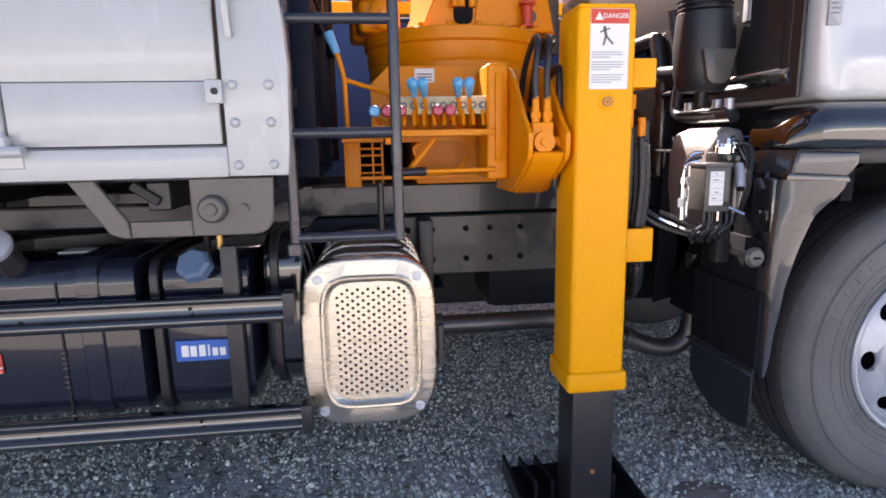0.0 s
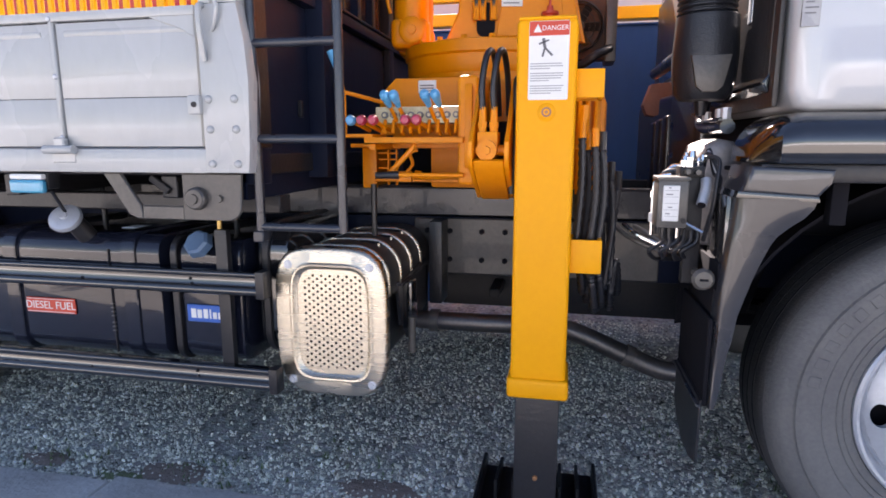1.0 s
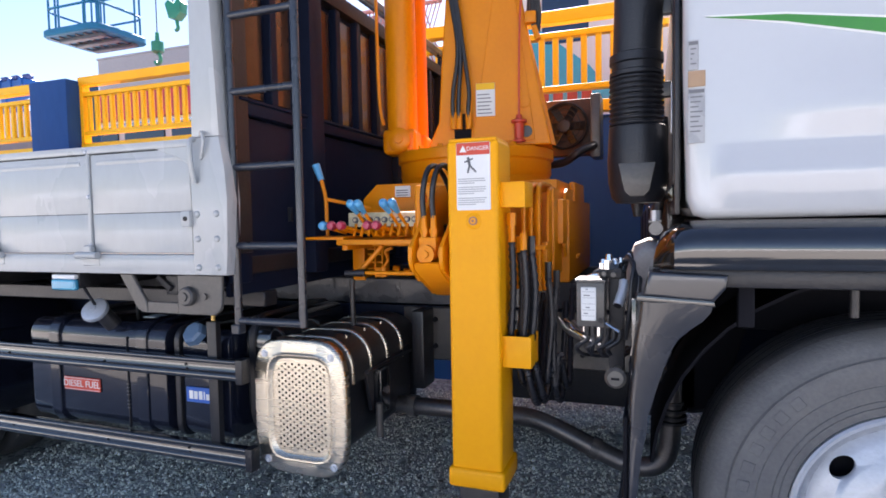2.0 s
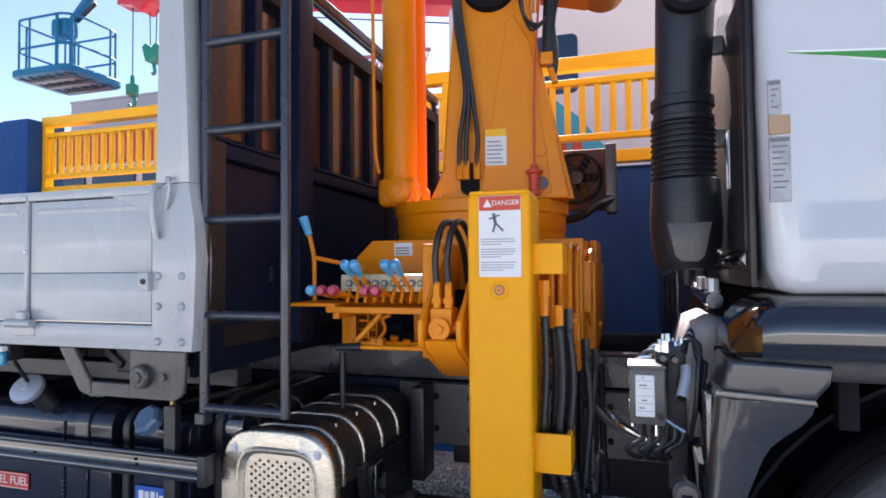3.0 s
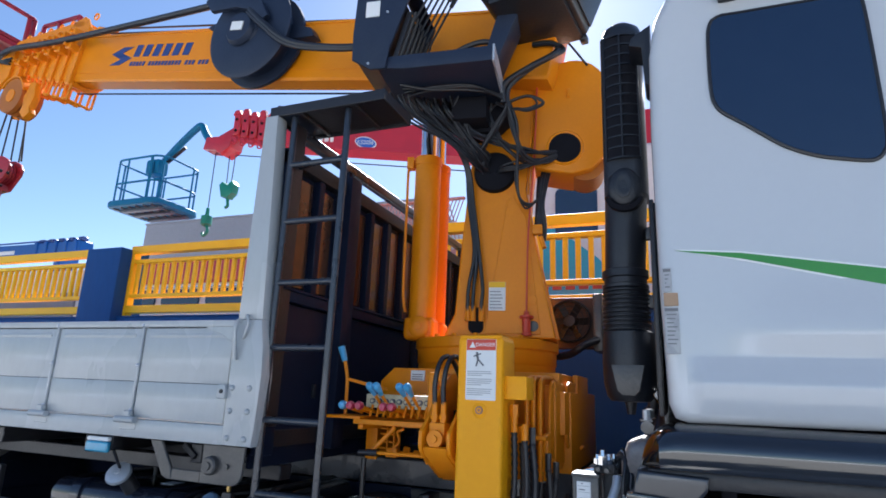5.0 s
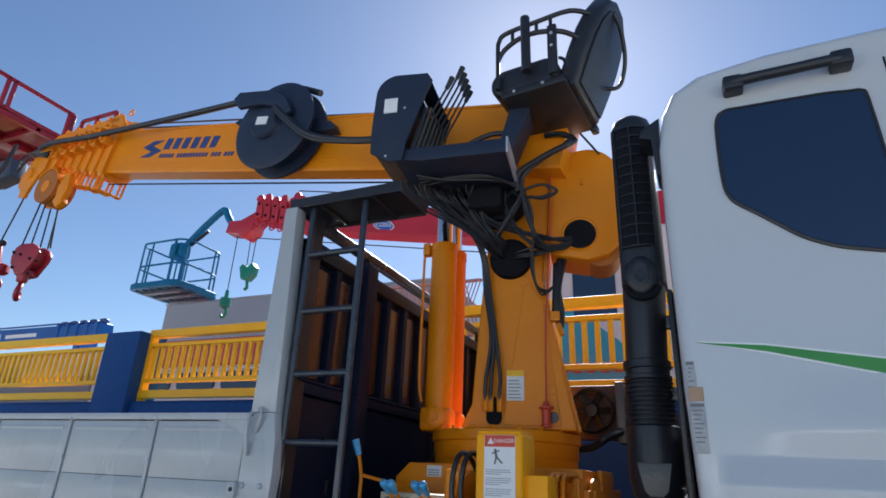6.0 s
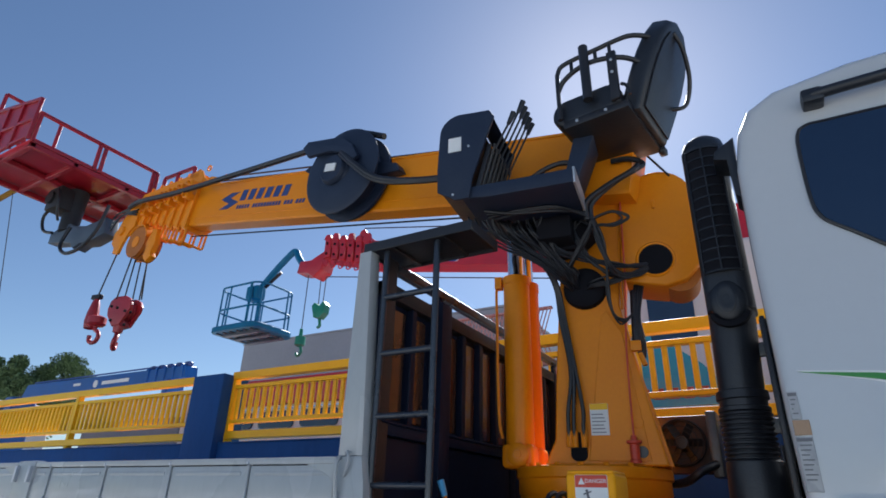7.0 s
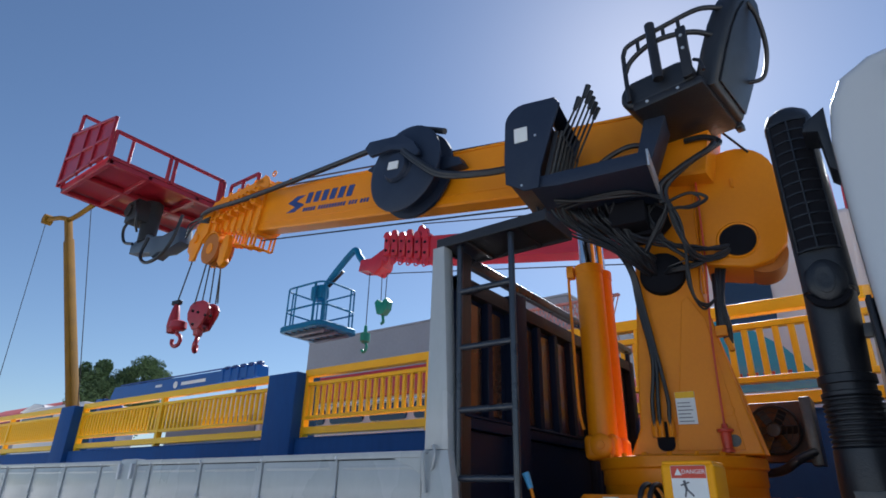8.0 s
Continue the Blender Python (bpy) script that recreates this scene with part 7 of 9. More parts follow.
def boom():
    root = thing("crane_boom", "orange telescopic crane boom with blue markings and black hose reel", "crane boom", BOOM, BOOM_YAW, local=True)
    # drawn along x, the near top edge as origin, y away from the bed side
    lift = Matrix.Translation((0.0, 0, 3.54)) @ Euler((0, radians(BOOM_RISE), 0)).to_matrix().to_4x4()
    def section(y0, y1, z0, z1, cut=0.10):
        return [(y0, z1), (y1, z1), (y1, z0 + cut), (y1 - 0.8 * cut, z0), (y0 + 0.012, z0), (y0, z0 + 0.014)]
    def placed(bm):
        bm.transform(lift)
        return bm
    main = part("outer_section", placed(prism(B(), section(0, 0.22, -0.405, 0), "x", -3.36, 0.75, 0.008, 2)), M_ORANGE, root)
    part("wear_strip", placed(box(B(), -3.34, 0.5, -0.004, 0.02, -0.335, -0.322, 0.002, 1)), M_ORANGE, main)
    part("top_chord", placed(box(B(), -3.34, 0.7, -0.008, 0.228, -0.012, 0.008, 0.004, 1)), M_ORANGE, main)
    x = -3.34
    for k in range(6):
        y0, y1, z0, z1 = -0.035 + 0.012 * k, 0.255 - 0.012 * k, -0.445 + 0.022 * k, 0.045 - 0.02 * k
        c = part("section_collar", placed(prism(B(), section(y0, y1, z0, z1, 0.09), "x", x - 0.06, x, 0.006, 1)), M_ORANGE, root)
        for y in (y0 + 0.05, y1 - 0.06):
            part("pad_lug", placed(prism(B(), [(x - 0.07, z1 - 0.01), (x - 0.055, z1 + 0.05), (x - 0.02, z1 + 0.05), (x, z1 - 0.01)], "y", y - 0.025, y + 0.025, 0.005, 1)), M_ORANGE, c)
        for q in range(2):
            z = z1 - 0.05 - 0.13 * q
            part("side_lug", placed(prism(B(), [(x - 0.075, z - 0.025), (x - 0.085, z + 0.03), (x - 0.01, z + 0.03), (x, z - 0.025)], "y", y0 - 0.075, y0 + 0.01, 0.006, 1)), M_ORANGE, c)
            part("pad_screw", placed(rod(B(), (x - 0.045, y0 - 0.10, z), (x - 0.045, y0 - 0.06, z), 0.014, None, 8)), M_ORANGE, c)
        for y in (y0 + 0.03, y1 - 0.05):
            part("low_loop", placed(tube(B(), [(x - 0.065, y, z0 + 0.02), (x - 0.07, y, z0 - 0.10), (x - 0.062, y, z0 - 0.115), (x - 0.01, y, z0 - 0.115), (x, y, z0 - 0.10), (x, y, z0 + 0.02)], 0.011, 6, 2)), M_ORANGE, c)
        part("low_bar", placed(rod(B(), (x - 0.035, y0 + 0.02, z0 - 0.115), (x - 0.035, y1 - 0.04, z0 - 0.115), 0.012, None, 8)), M_ORANGE, c)
        part("inner_section", placed(prism(B(), section(y0 + 0.035, y1 - 0.035, z0 + 0.045, z1 - 0.04, 0.07), "x", x - 0.22, x - 0.05, 0.004, 1)), M_ORANGE, root)
        x -= 0.165
    crest = [(-3.12, 0.0), (-3.16, 0.085), (-3.24, 0.10), (-3.30, 0.07), (-3.36, 0.10), (-3.44, 0.185), (-3.52, 0.19), (-3.62, 0.15), (-4.40, 0.005), (-4.46, -0.06), (-4.40, -0.10), (-3.4, -0.03)]
    for y in (0.0, 0.19):
        g = part("crest_plate", placed(prism(B(), crest, "y", y, y + 0.025, 0.006, 1)), M_ORANGE, root)
        for k in range(7):
            cx, cz = -3.34 - 0.155 * k, 0.165 - 0.028 * k
            part("eye_ring", placed(tube(B(), [(cx + 0.028 * math.cos(q * 0.7854), y + 0.012, cz + 0.035 + 0.028 * math.sin(q * 0.7854)) for q in range(9)], 0.008, 6, 0)), M_ORANGE, g)
    part("crest_tie", placed(box(B(), -3.62, -3.46, 0.0, 0.21, 0.10, 0.165, 0.01)), M_ORANGE, root)
    # head with sheaves
    hd = [(-4.28, -0.06), (-4.52, -0.10), (-4.66, -0.28), (-4.72, -0.42), (-4.78, -0.46), (-4.76, -0.60), (-4.64, -0.66), (-4.62, -0.73), (-4.46, -0.735), (-4.44, -0.64), (-4.36, -0.46), (-4.26, -0.38)]
    hd = [(-4.34 + (px + 4.34) * 0.68, -0.36 + (pz + 0.36) * 0.86) for px, pz in hd]
    for v in (-0.04, 0.20):
        ch = part("head_cheek", placed(prism(B(), hd, "y", v, v + 0.03, 0.008, 2)), M_ORANGE, root)
        part("cheek_boss", placed(lathe(B(), [(0, 0.02), (0.05, 0.02), (0.055, 0)], facing(-4.49, v, -0.43), 20)), M_ORANGE, ch)
    part("head_block", placed(box(B(), -4.50, -4.2, -0.01, 0.2, -0.36, -0.08, 0.01)), M_ORANGE, root)
    dull = material("sheave_orange", (0.42, 0.13, 0.01), 0.5, scale=10)
    for v in (0.0, 0.05, 0.10, 0.15):
        s = part("sheave", placed(rod(B(), (-4.17, v - 0.018, -0.55), (-4.17, v + 0.018, -0.55), 0.165, None, 30)), dull, root)
        part("sheave_hub", placed(rod(B(), (-4.17, v - 0.024, -0.55), (-4.17, v + 0.024, -0.55), 0.06, None, 18)), M_ORANGE, s)
    part("sheave_guard", placed(prism(B(), arc(-4.17, -0.55, 0.19, 160, 20, 8) + arc(-4.17, -0.55, 0.175, 20, 160, 8), "y", -0.03, 0.2, 0.003, 1)), M_ORANGE, root)
    part("anchor_lug", placed(prism(B(), [(-3.92, -0.42), (-3.96, -0.56), (-3.93, -0.66), (-3.95, -0.70), (-3.86, -0.76), (-3.79, -0.70), (-3.82, -0.66), (-3.80, -0.56), (-3.84, -0.42)], "y", -0.02, 0.04, 0.012, 2)), M_ORANGE, root)
    for k in range(3):
        part("head_cable", placed(tube(B(), [(-4.30, -0.05, -0.2 - 0.03 * k), (-4.55, -0.07, -0.26), (-4.72, -0.06, -0.34 - 0.04 * k), (-4.80, -0.02, -0.22), (-4.6, 0.02, -0.12 - 0.02 * k)], 0.010, 6, 5)), M_HOSE, root)
    # markings as plain shapes
    y = -0.004
    def mark(bm):
        return placed(bm)
    logo = B()
    wedge = [(-2.93, -0.175), (-2.80, -0.115), (-2.68, -0.115), (-2.80, -0.165), (-2.72, -0.195), (-2.86, -0.20)]
    for half in (wedge, [(-5.60 - px, -0.385 - pz) for px, pz in wedge]):
        prism(logo, half, "y", y, y + 0.01)
    part("boom_emblem", mark(logo), M_NAVY, main, "blue slanted emblem")
    x = -2.655
    for k in range(6):
        part("marking_bar", mark(prism(B(), [(x, -0.20), (x + 0.07, -0.20), (x + 0.09, -0.10), (x + 0.02, -0.10)], "y", y, y + 0.01)), M_NAVY, main)
        x += 0.112
    x = -2.67
    for word, gap in ((5, 0.035), (10, 0.035), (3, 0.03), (3, 0.0)):
        for k in range(word):
            part("marking_bar", mark(prism(B(), [(x, -0.278), (x + 0.024, -0.278), (x + 0.031, -0.243), (x + 0.007, -0.243)], "y", y, y + 0.01)), M_NAVY, main)
            x += 0.0375
        x += gap
    # hose reel on its bracket
    def turned(bm):
        bm.transform(lift @ Matrix.Translation((-1.26, -0.19, -0.15)))
        return bm
    reel = part("hose_reel", turned(lathe(B(), [(0, 0.012), (0.08, 0.012), (0.09, 0.0), (0.31, 0.0), (0.335, -0.012), (0.335, -0.024), (0.27, -0.035), (0.27, -0.13), (0.335, -0.142), (0.335, -0.165), (0.0, -0.165)], facing(0, 0, 0), 44)), M_PLATE, root, "black hose reel")
    part("reel_hub", turned(lathe(B(), [(0, 0.035), (0.10, 0.03), (0.115, 0.012), (0.12, 0)], facing(-0.05, -0.01, 0.0), 24)), M_PLATE, reel)
    part("reel_label", turned(box(B(), -0.10, 0.0, -0.052, -0.044, -0.03, 0.03, 0.001, 1)), M_LABEL, reel, "pale label")
    part("reel_bracket", turned(prism(B(), [(-0.52, 0.10), (-0.40, 0.16), (0.1, 0.12), (0.42, 0.06), (0.47, 0.0), (0.1, -0.03), (-0.30, 0.0)], "y", 0.10, 0.18, 0.008)), M_PLATE, reel)
    part("reel_arm", turned(prism(B(), [(-0.40, 0.19), (-0.36, 0.24), (-0.02, 0.235), (0.12, 0.16), (0.20, 0.06), (0.16, 0.03), (0.06, 0.10), (-0.10, 0.13), (-0.32, 0.11)], "y", -0.06, -0.025, 0.008)), M_PLATE, reel, "black bent reel arm")
    part("reel_hose", placed(tube(B(), [(-1.0, -0.10, 0.13), (-1.29, -0.11, 0.19), (-1.65, -0.12, 0.118), (-2.5, -0.12, 0.01), (-3.5, -0.12, -0.105), (-4.15, -0.12, -0.15), (-4.5, -0.05, -0.16)], 0.024, 8, 6)), M_HOSE, root, "black hose running from the reel to the tip")
    for k in range(2):
        part("reel_feed", placed(tube(B(), [(-1.255, -0.23, -0.02 - 0.03 * k), (-1.07, -0.25, -0.15 - 0.02 * k), (-0.81, -0.25, -0.29 - 0.02 * k), (-0.45, -0.26, -0.345 - 0.012 * k), (-0.15, -0.24, -0.33 - 0.012 * k)], 0.02 - 0.004 * k, 8, 6)), M_HOSE, root)
    for v, z0, z1 in ((0.09, 0.035, 0.13), (0.14, 0.03, 0.12)):
        part("wire_rope", placed(rod(B(), (0.6, v, z0), (-3.3, v, z1), 0.008, None, 6)), M_CHASSIS, root)
    part("wire_rope", placed(rod(B(), (0.4, 0.1, -0.44), (-3.4, 0.1, -0.47), 0.007, None, 6)), M_CHASSIS, root)
    part("stay_rope", placed(rod(B(), (0.62, 0.15, 0.05), (0.90, 0.15, -0.25), 0.006, None, 6)), M_CHASSIS, root)


boom()


def hook(name, label, u, v, z, parts, ropes):
    root = thing(name, label, "crane hook", CRANE, SLEW, group="hooks on the boom tip", local=True)
    for a, b in ropes:
        part("rope", rod(B(), a, b, 0.006, None, 6), M_CHASSIS, root)
    return root


def hooks():
    root = hook("hook_block", "red multi-sheave crane hook block on wire ropes", -3.62, 0.05, 2.95, None, [((-3.62, -0.03, 3.42), (-3.72, 0.0, 2.97)), ((-3.62, 0.0, 3.42), (-3.67, 0.03, 2.97)), ((-3.6, 0.03, 3.42), (-3.60, 0.05, 2.97)), ((-3.55, 0.05, 3.42), (-3.56, 0.08, 2.97)), ((-3.42, -0.06, 3.30), (-3.5, 0.05, 2.96))])
    outline = [(-3.815, 2.87), (-3.795, 2.95), (-3.74, 2.995), (-3.60, 2.995), (-3.53, 2.96), (-3.495, 2.90), (-3.505, 2.84), (-3.60, 2.69), (-3.70, 2.675), (-3.80, 2.80)]
    for v in (-0.01, 0.12):
        c = part("cheek_plate", prism(B(), outline, "y", v, v + 0.03, 0.008, 2), M_HOOKRED, root)
        for du, dz in ((-0.03, 0.02), (0.04, 0.0), (0.0, -0.1)):
            part("bolt", hexbolt(B(), -3.68 + du, v, 2.87 + dz, 0.013, 0.01), M_DARK, c)
    for v in (0.035, 0.065, 0.095):
        part("sheave", rod(B(), (-3.66, v - 0.012, 2.86), (-3.66, v + 0.012, 2.86), 0.12, None, 28), M_HOOKRED, root)
    part("spacer", box(B(), -3.72, -3.60, 0.0, 0.14, 2.68, 2.74, 0.01), M_HOOKRED, root)
    part("swivel_nut", rod(B(), (-3.66, 0.05, 2.62), (-3.66, 0.05, 2.69), 0.045, 0.055, 16), M_HOOKRED, root)
    part("hook_iron", tube(B(), [(-3.66, 0.05, 2.64), (-3.655, 0.05, 2.60), (-3.62, 0.02, 2.56), (-3.61, 0.0, 2.51), (-3.635, 0.02, 2.47), (-3.67, 0.06, 2.455), (-3.70, 0.09, 2.48), (-3.71, 0.10, 2.53)], 0.026, 12, 5), M_HOOKRED, root)
    root = hook("auxiliary_hook", "small red ball hook on a single wire rope", -3.93, 0.0, 2.9, None, [((-3.86, 0.0, 3.40), (-3.95, 0.0, 3.0))])
    part("rope_socket", lathe(B(), [(0, 0.25), (0.02, 0.25), (0.03, 0.22), (0.045, 0.13), (0.05, 0.06), (0.04, 0.0)], Matrix.Translation((-3.945, 0.0, 2.74)), 16), M_HOOKRED, root)
    part("ball_weight", lathe(B(), [(0, 0.115), (0.06, 0.11), (0.088, 0.095), (0.09, 0.03), (0.07, 0.01), (0, 0)], Matrix.Translation((-3.935, 0.0, 2.69)), 24), M_HOOKRED, root)
    part("rope_clip", box(B(), -4.0, -3.9, -0.02, 0.02, 2.99, 3.03, 0.006, 1), M_CHASSIS, root)
    part("hook_iron", tube(B(), [(-3.93, 0, 2.70), (-3.93, 0, 2.66), (-3.88, 0, 2.63), (-3.855, 0, 2.58), (-3.88, 0, 2.53), (-3.935, 0, 2.52), (-3.98, 0, 2.55), (-3.985, 0, 2.60)], 0.021, 12, 5), M_HOOKRED, root)


hooks()
for ob in [o for o in scene.objects if o.parent and o.parent.name.startswith(("hook_block", "auxiliary_hook")) and not o.name.startswith("rope")]:
    ob.data.transform(Matrix.Translation((-3.7, 0.03, 2.98)) @ Matrix.Scale(0.78, 4) @ Matrix.Translation((3.7, -0.03, -2.98)))
for ob in [o for o in scene.objects if o.parent and o.parent.name.startswith(("hook_block", "auxiliary_hook"))]:
    ob.data.transform(Matrix.Translation((-0.09, 0.853, -0.421)) @ Matrix.Scale(1.27, 4))


def work_basket():
    root = thing("work_basket", "red steel work platform with folding rails on the boom tip", "work basket", (-4.37, 0.1, 3.92))
    X0, X1, Y0, Y1, Z = -4.90, -3.97, -0.42, 0.76, 3.93
    fl = part("platform", box(B(), X0, X1, Y0, Y1, Z, Z + 0.035, 0.006), M_BASKETRED, root)
    for y in (Y0 + 0.02, Y0 + 0.36, Y1 - 0.36, Y1 - 0.02):
        part("floor_beam", box(B(), X0, X1, y - 0.02, y + 0.02, Z - 0.045, Z, 0.004, 1), M_BASKETRED, fl)
    for x in (X0 + 0.02, (X0 + X1) / 2, X1 - 0.02):
        part("floor_beam", box(B(), x - 0.02, x + 0.02, Y0, Y1, Z - 0.05, Z - 0.004, 0.004, 1), M_BASKETRED, fl)
    def bars(points, r=0.014):
        for a, b in points:
            d = Vector(b) - Vector(a)
            t = box(B(), -r, r, -r, r, 0, d.length, 0.003, 1, Matrix.Translation(a) @ d.to_track_quat("Z", "Y").to_matrix().to_4x4())
            part("rail_bar", t, M_BASKETRED, root)
    H = 0.27
    # gate end with solid sheet
    part("end_gate", prism(B(), [(X0 + 0.02, Z + 0.02), (X1 - 0.02, Z + 0.02), (X1 - 0.02, Z + 0.38), (X0 + 0.02, Z + 0.56)], "y", Y0 - 0.03, Y0 - 0.02, 0.003, 1), M_BASKETRED, root, "red sheeted end gate")
    g = Y0 - 0.035
    bars([((X0, g, Z), (X0, g, Z + 0.58)), ((X1, g, Z), (X1, g, Z + 0.40)), ((X0, g, Z + 0.57), (X1, g, Z + 0.39)), ((X0, g, Z + 0.29), (X1, g, Z + 0.20)), ((X0, g, Z + 0.03), (X1, g, Z + 0.03)), (((X0 + X1) / 2 - 0.1, g, Z), ((X0 + X1) / 2 - 0.1, g, Z + 0.49)), (((X0 + X1) / 2 + 0.17, g, Z), ((X0 + X1) / 2 + 0.17, g, Z + 0.44))])
    # rails on the two long sides
    bars([((X1, Y0, Z + H), (X1, Y1 - 0.12, Z + H)), ((X1, Y0, Z), (X1, Y0, Z + H)), ((X1, 0.08, Z), (X1, 0.08, Z + H)), ((X1, 0.13, Z), (X1, 0.13, Z + H)), ((X1, Y1 - 0.12, Z), (X1, Y1 - 0.12, Z + H)), ((X1, Y1 - 0.16, Z), (X1, Y1 - 0.16, Z + H))])
    bars([((X0, Y0, Z + 0.82), (X0, Y0 + 0.5, Z + 0.82)), ((X0, Y0, Z), (X0, Y0, Z + 0.82)), ((X0, Y0 + 0.25, Z + 0.36), (X0, Y0 + 0.25, Z + 0.82)), ((X0, Y0 + 0.5, Z), (X0, Y0 + 0.5, Z + 0.82)), ((X0, Y0, Z + 0.40), (X0, Y0 + 0.5, Z + 0.40))])
    bars([((X1 + 0.02, Y1 - 0.05, Z), (X1 + 0.02, Y1 - 0.05, Z + 0.25)), ((X1 + 0.02, Y1 - 0.05, Z + 0.25), (X1 + 0.46, Y1 - 0.05, Z + 0.25)), ((X1 + 0.46, Y1 - 0.05, Z), (X1 + 0.46, Y1 - 0.05, Z + 0.25)), ((X1 + 0.22, Y1 - 0.05, Z), (X1 + 0.22, Y1 - 0.05, Z + 0.25)), ((X1 + 0.02, Y1 - 0.05, Z), (X1 + 0.46, Y1 - 0.05, Z))])
    arm = B()
    sl = part("slew_head", rod(B(), (-4.40, 0.22, Z - 0.04), (-4.40, 0.22, Z - 0.44), 0.085, 0.075, 20), M_CHASSIS, root, "black slew motor under the platform")
    part("motor", box(B(), -4.54, -4.34, 0.04, 0.2, Z - 0.27, Z - 0.06, 0.012), M_CHASSIS, sl)
    part("motor", rod(B(), (-4.47, 0.02, Z - 0.16), (-4.47, 0.06, Z - 0.16), 0.06, None, 18), M_CHASSIS, sl)
    part("motor_pipe", tube(B(), [(-4.36, 0.03, Z - 0.1), (-4.30, 0.03, Z - 0.2), (-4.31, 0.05, Z - 0.32), (-4.36, 0.1, Z - 0.38)], 0.012, 8, 4), M_HOSE, sl)
    part("arm", prism(B(), [(-4.60, 3.50), (-4.45, 3.545), (-4.30, 3.54), (-4.22, 3.50), (-4.02, 3.455), (-3.74, 3.47), (-3.70, 3.32), (-3.92, 3.28), (-4.05, 3.30), (-4.14, 3.27), (-4.20, 3.33), (-4.36, 3.37), (-4.60, 3.41)], "y", 0.18, 0.30, 0.012, 2), M_GREYARM, root, "slate grey support arm")
    part("arm_hose", tube(B(), [(-4.50, 0.12, 3.78), (-4.64, 0.10, 3.66), (-4.62, 0.12, 3.52), (-4.48, 0.14, 3.47)], 0.014, 8, 5), M_HOSE, root)
    part("arm_hose", tube(B(), [(-4.14, 0.12, 3.44), (-4.17, 0.10, 3.27), (-4.04, 0.10, 3.17), (-3.86, 0.12, 3.20), (-3.74, 0.14, 3.34), (-3.70, 0.16, 3.56)], 0.015, 8, 5), M_HOSE, root)
    for ob in scene.objects:
        if ob.parent is root or (ob.parent and ob.parent.parent is root):
            ob.data.transform(Matrix.Scale(1.35, 4))
    root.location = (-6.18, 0.856, 4.94)


work_basket()


def operator_station():
    root = thing("operator_platform", "black steel operator platform with lever console on the mast", "operator platform", CRANE, SLEW, local=True)
    plate = [(-0.43, 2.885), (-0.30, 2.87), (0.115, 2.875), (0.12, 2.95), (-0.44, 2.94)]
    part("platform_plate", prism(B(), plate, "y", -0.79, -0.27, 0.006), M_PLATE, root)
    part("plate_edge", prism(B(), [(0.118, 2.87), (0.128, 2.87), (0.128, 2.955), (0.118, 2.955)], "y", -0.795, -0.45, 0.003, 1), M_ALU, root, "bright worn plate edge")
    # Near-black fillers added for the dark mass under the platform.
    part("support_arm", prism(B(), [(-0.36, 2.9), (0.12, 2.91), (0.14, 2.80), (0.05, 2.72), (-0.05, 2.72), (-0.26, 2.83)], "y", -0.38, -0.24, 0.01), M_DARK, root)
    part("dark_filler", box(B(), -0.13, 0.05, -0.50, -0.30, 2.74, 2.865, 0.02), M_DARK, root)
    con = [(-0.556, 2.93), (-0.56, 3.06), (-0.553, 3.25)] + arc(-0.44, 3.27, 0.112, 170, 95, 6) + [(-0.28, 3.372), (-0.255, 3.33), (-0.30, 3.20), (-0.37, 2.98), (-0.385, 2.87), (-0.46, 2.87)]
    c = part("console_shell", prism(B(), con, "y", -0.81, -0.79, 0.008, 2), M_PLATE, root, "black console side plate")
    part("console_shell", prism(B(), con, "y", -0.42, -0.40, 0.008, 2), M_PLATE, root)
    body = [(-0.545, 2.94), (-0.545, 3.25)] + arc(-0.44, 3.27, 0.10, 170, 95, 6) + [(-0.36, 3.35), (-0.40, 3.2), (-0.44, 2.9)]
    part("console_body", prism(B(), body, "y", -0.79, -0.42), M_BLACK, root)
    part("console_hood", prism(B(), [(-0.36, 3.36), (-0.28, 3.37), (-0.262, 3.33), (-0.33, 3.335)], "y", -0.79, -0.42, 0.003, 1), M_PLATE, root)
    part("console_label", box(B(), -0.50, -0.43, -0.8145, -0.809, 3.15, 3.235, 0.001, 1), M_LABEL, c, "pale printed label")
    for z, u in ((3.17, -0.39), (2.90, -0.47)):
        part("screw", hexbolt(B(), u, -0.81, z, 0.007, 0.004, 8), M_ALU, c)
    for k in range(7):
        v = -0.77 + 0.05 * k
        s = part("spool_slat", prism(B(), [(-0.375, 2.91), (-0.305, 3.19), (-0.28, 3.19), (-0.35, 2.91)], "y", v, v + 0.016, 0.003, 1), M_BLACK, root)
        part("link_rod", rod(B(), (-0.35, v + 0.025, 2.92), (-0.27, v + 0.025, 3.2), 0.006, None, 6), M_BRACKET, s)
    for k in range(6):
        v, short = -0.74 + 0.052 * k, 0.10 if k == 0 else 0.0
        l = part("lever", rod(B(), (-0.27, v, 3.17), (-0.15 - 0.4 * short, v, 3.425 - short), 0.006, None, 8), M_BLACK, root)
        part("grip", rod(B(), (-0.157 - 0.4 * short, v, 3.41 - short), (-0.128 - 0.4 * short, v, 3.475 - short), 0.011, 0.016, 10), M_PLASTIC, l, "black lever grip")
    part("pedestal_post", prism(B(), [(0.03, 2.94), (0.10, 2.94), (0.24, 3.30), (0.13, 3.30)], "y", -0.62, -0.42, 0.01), M_PLATE, root)
    # hoses
    rnd = random.Random(12)
    G = "hydraulic hoses under the operator platform"
    paths = []

    def jit(p, a):
        return (p[0] + rnd.uniform(-a, a), p[1] + rnd.uniform(-a, a), p[2] + rnd.uniform(-a, a))

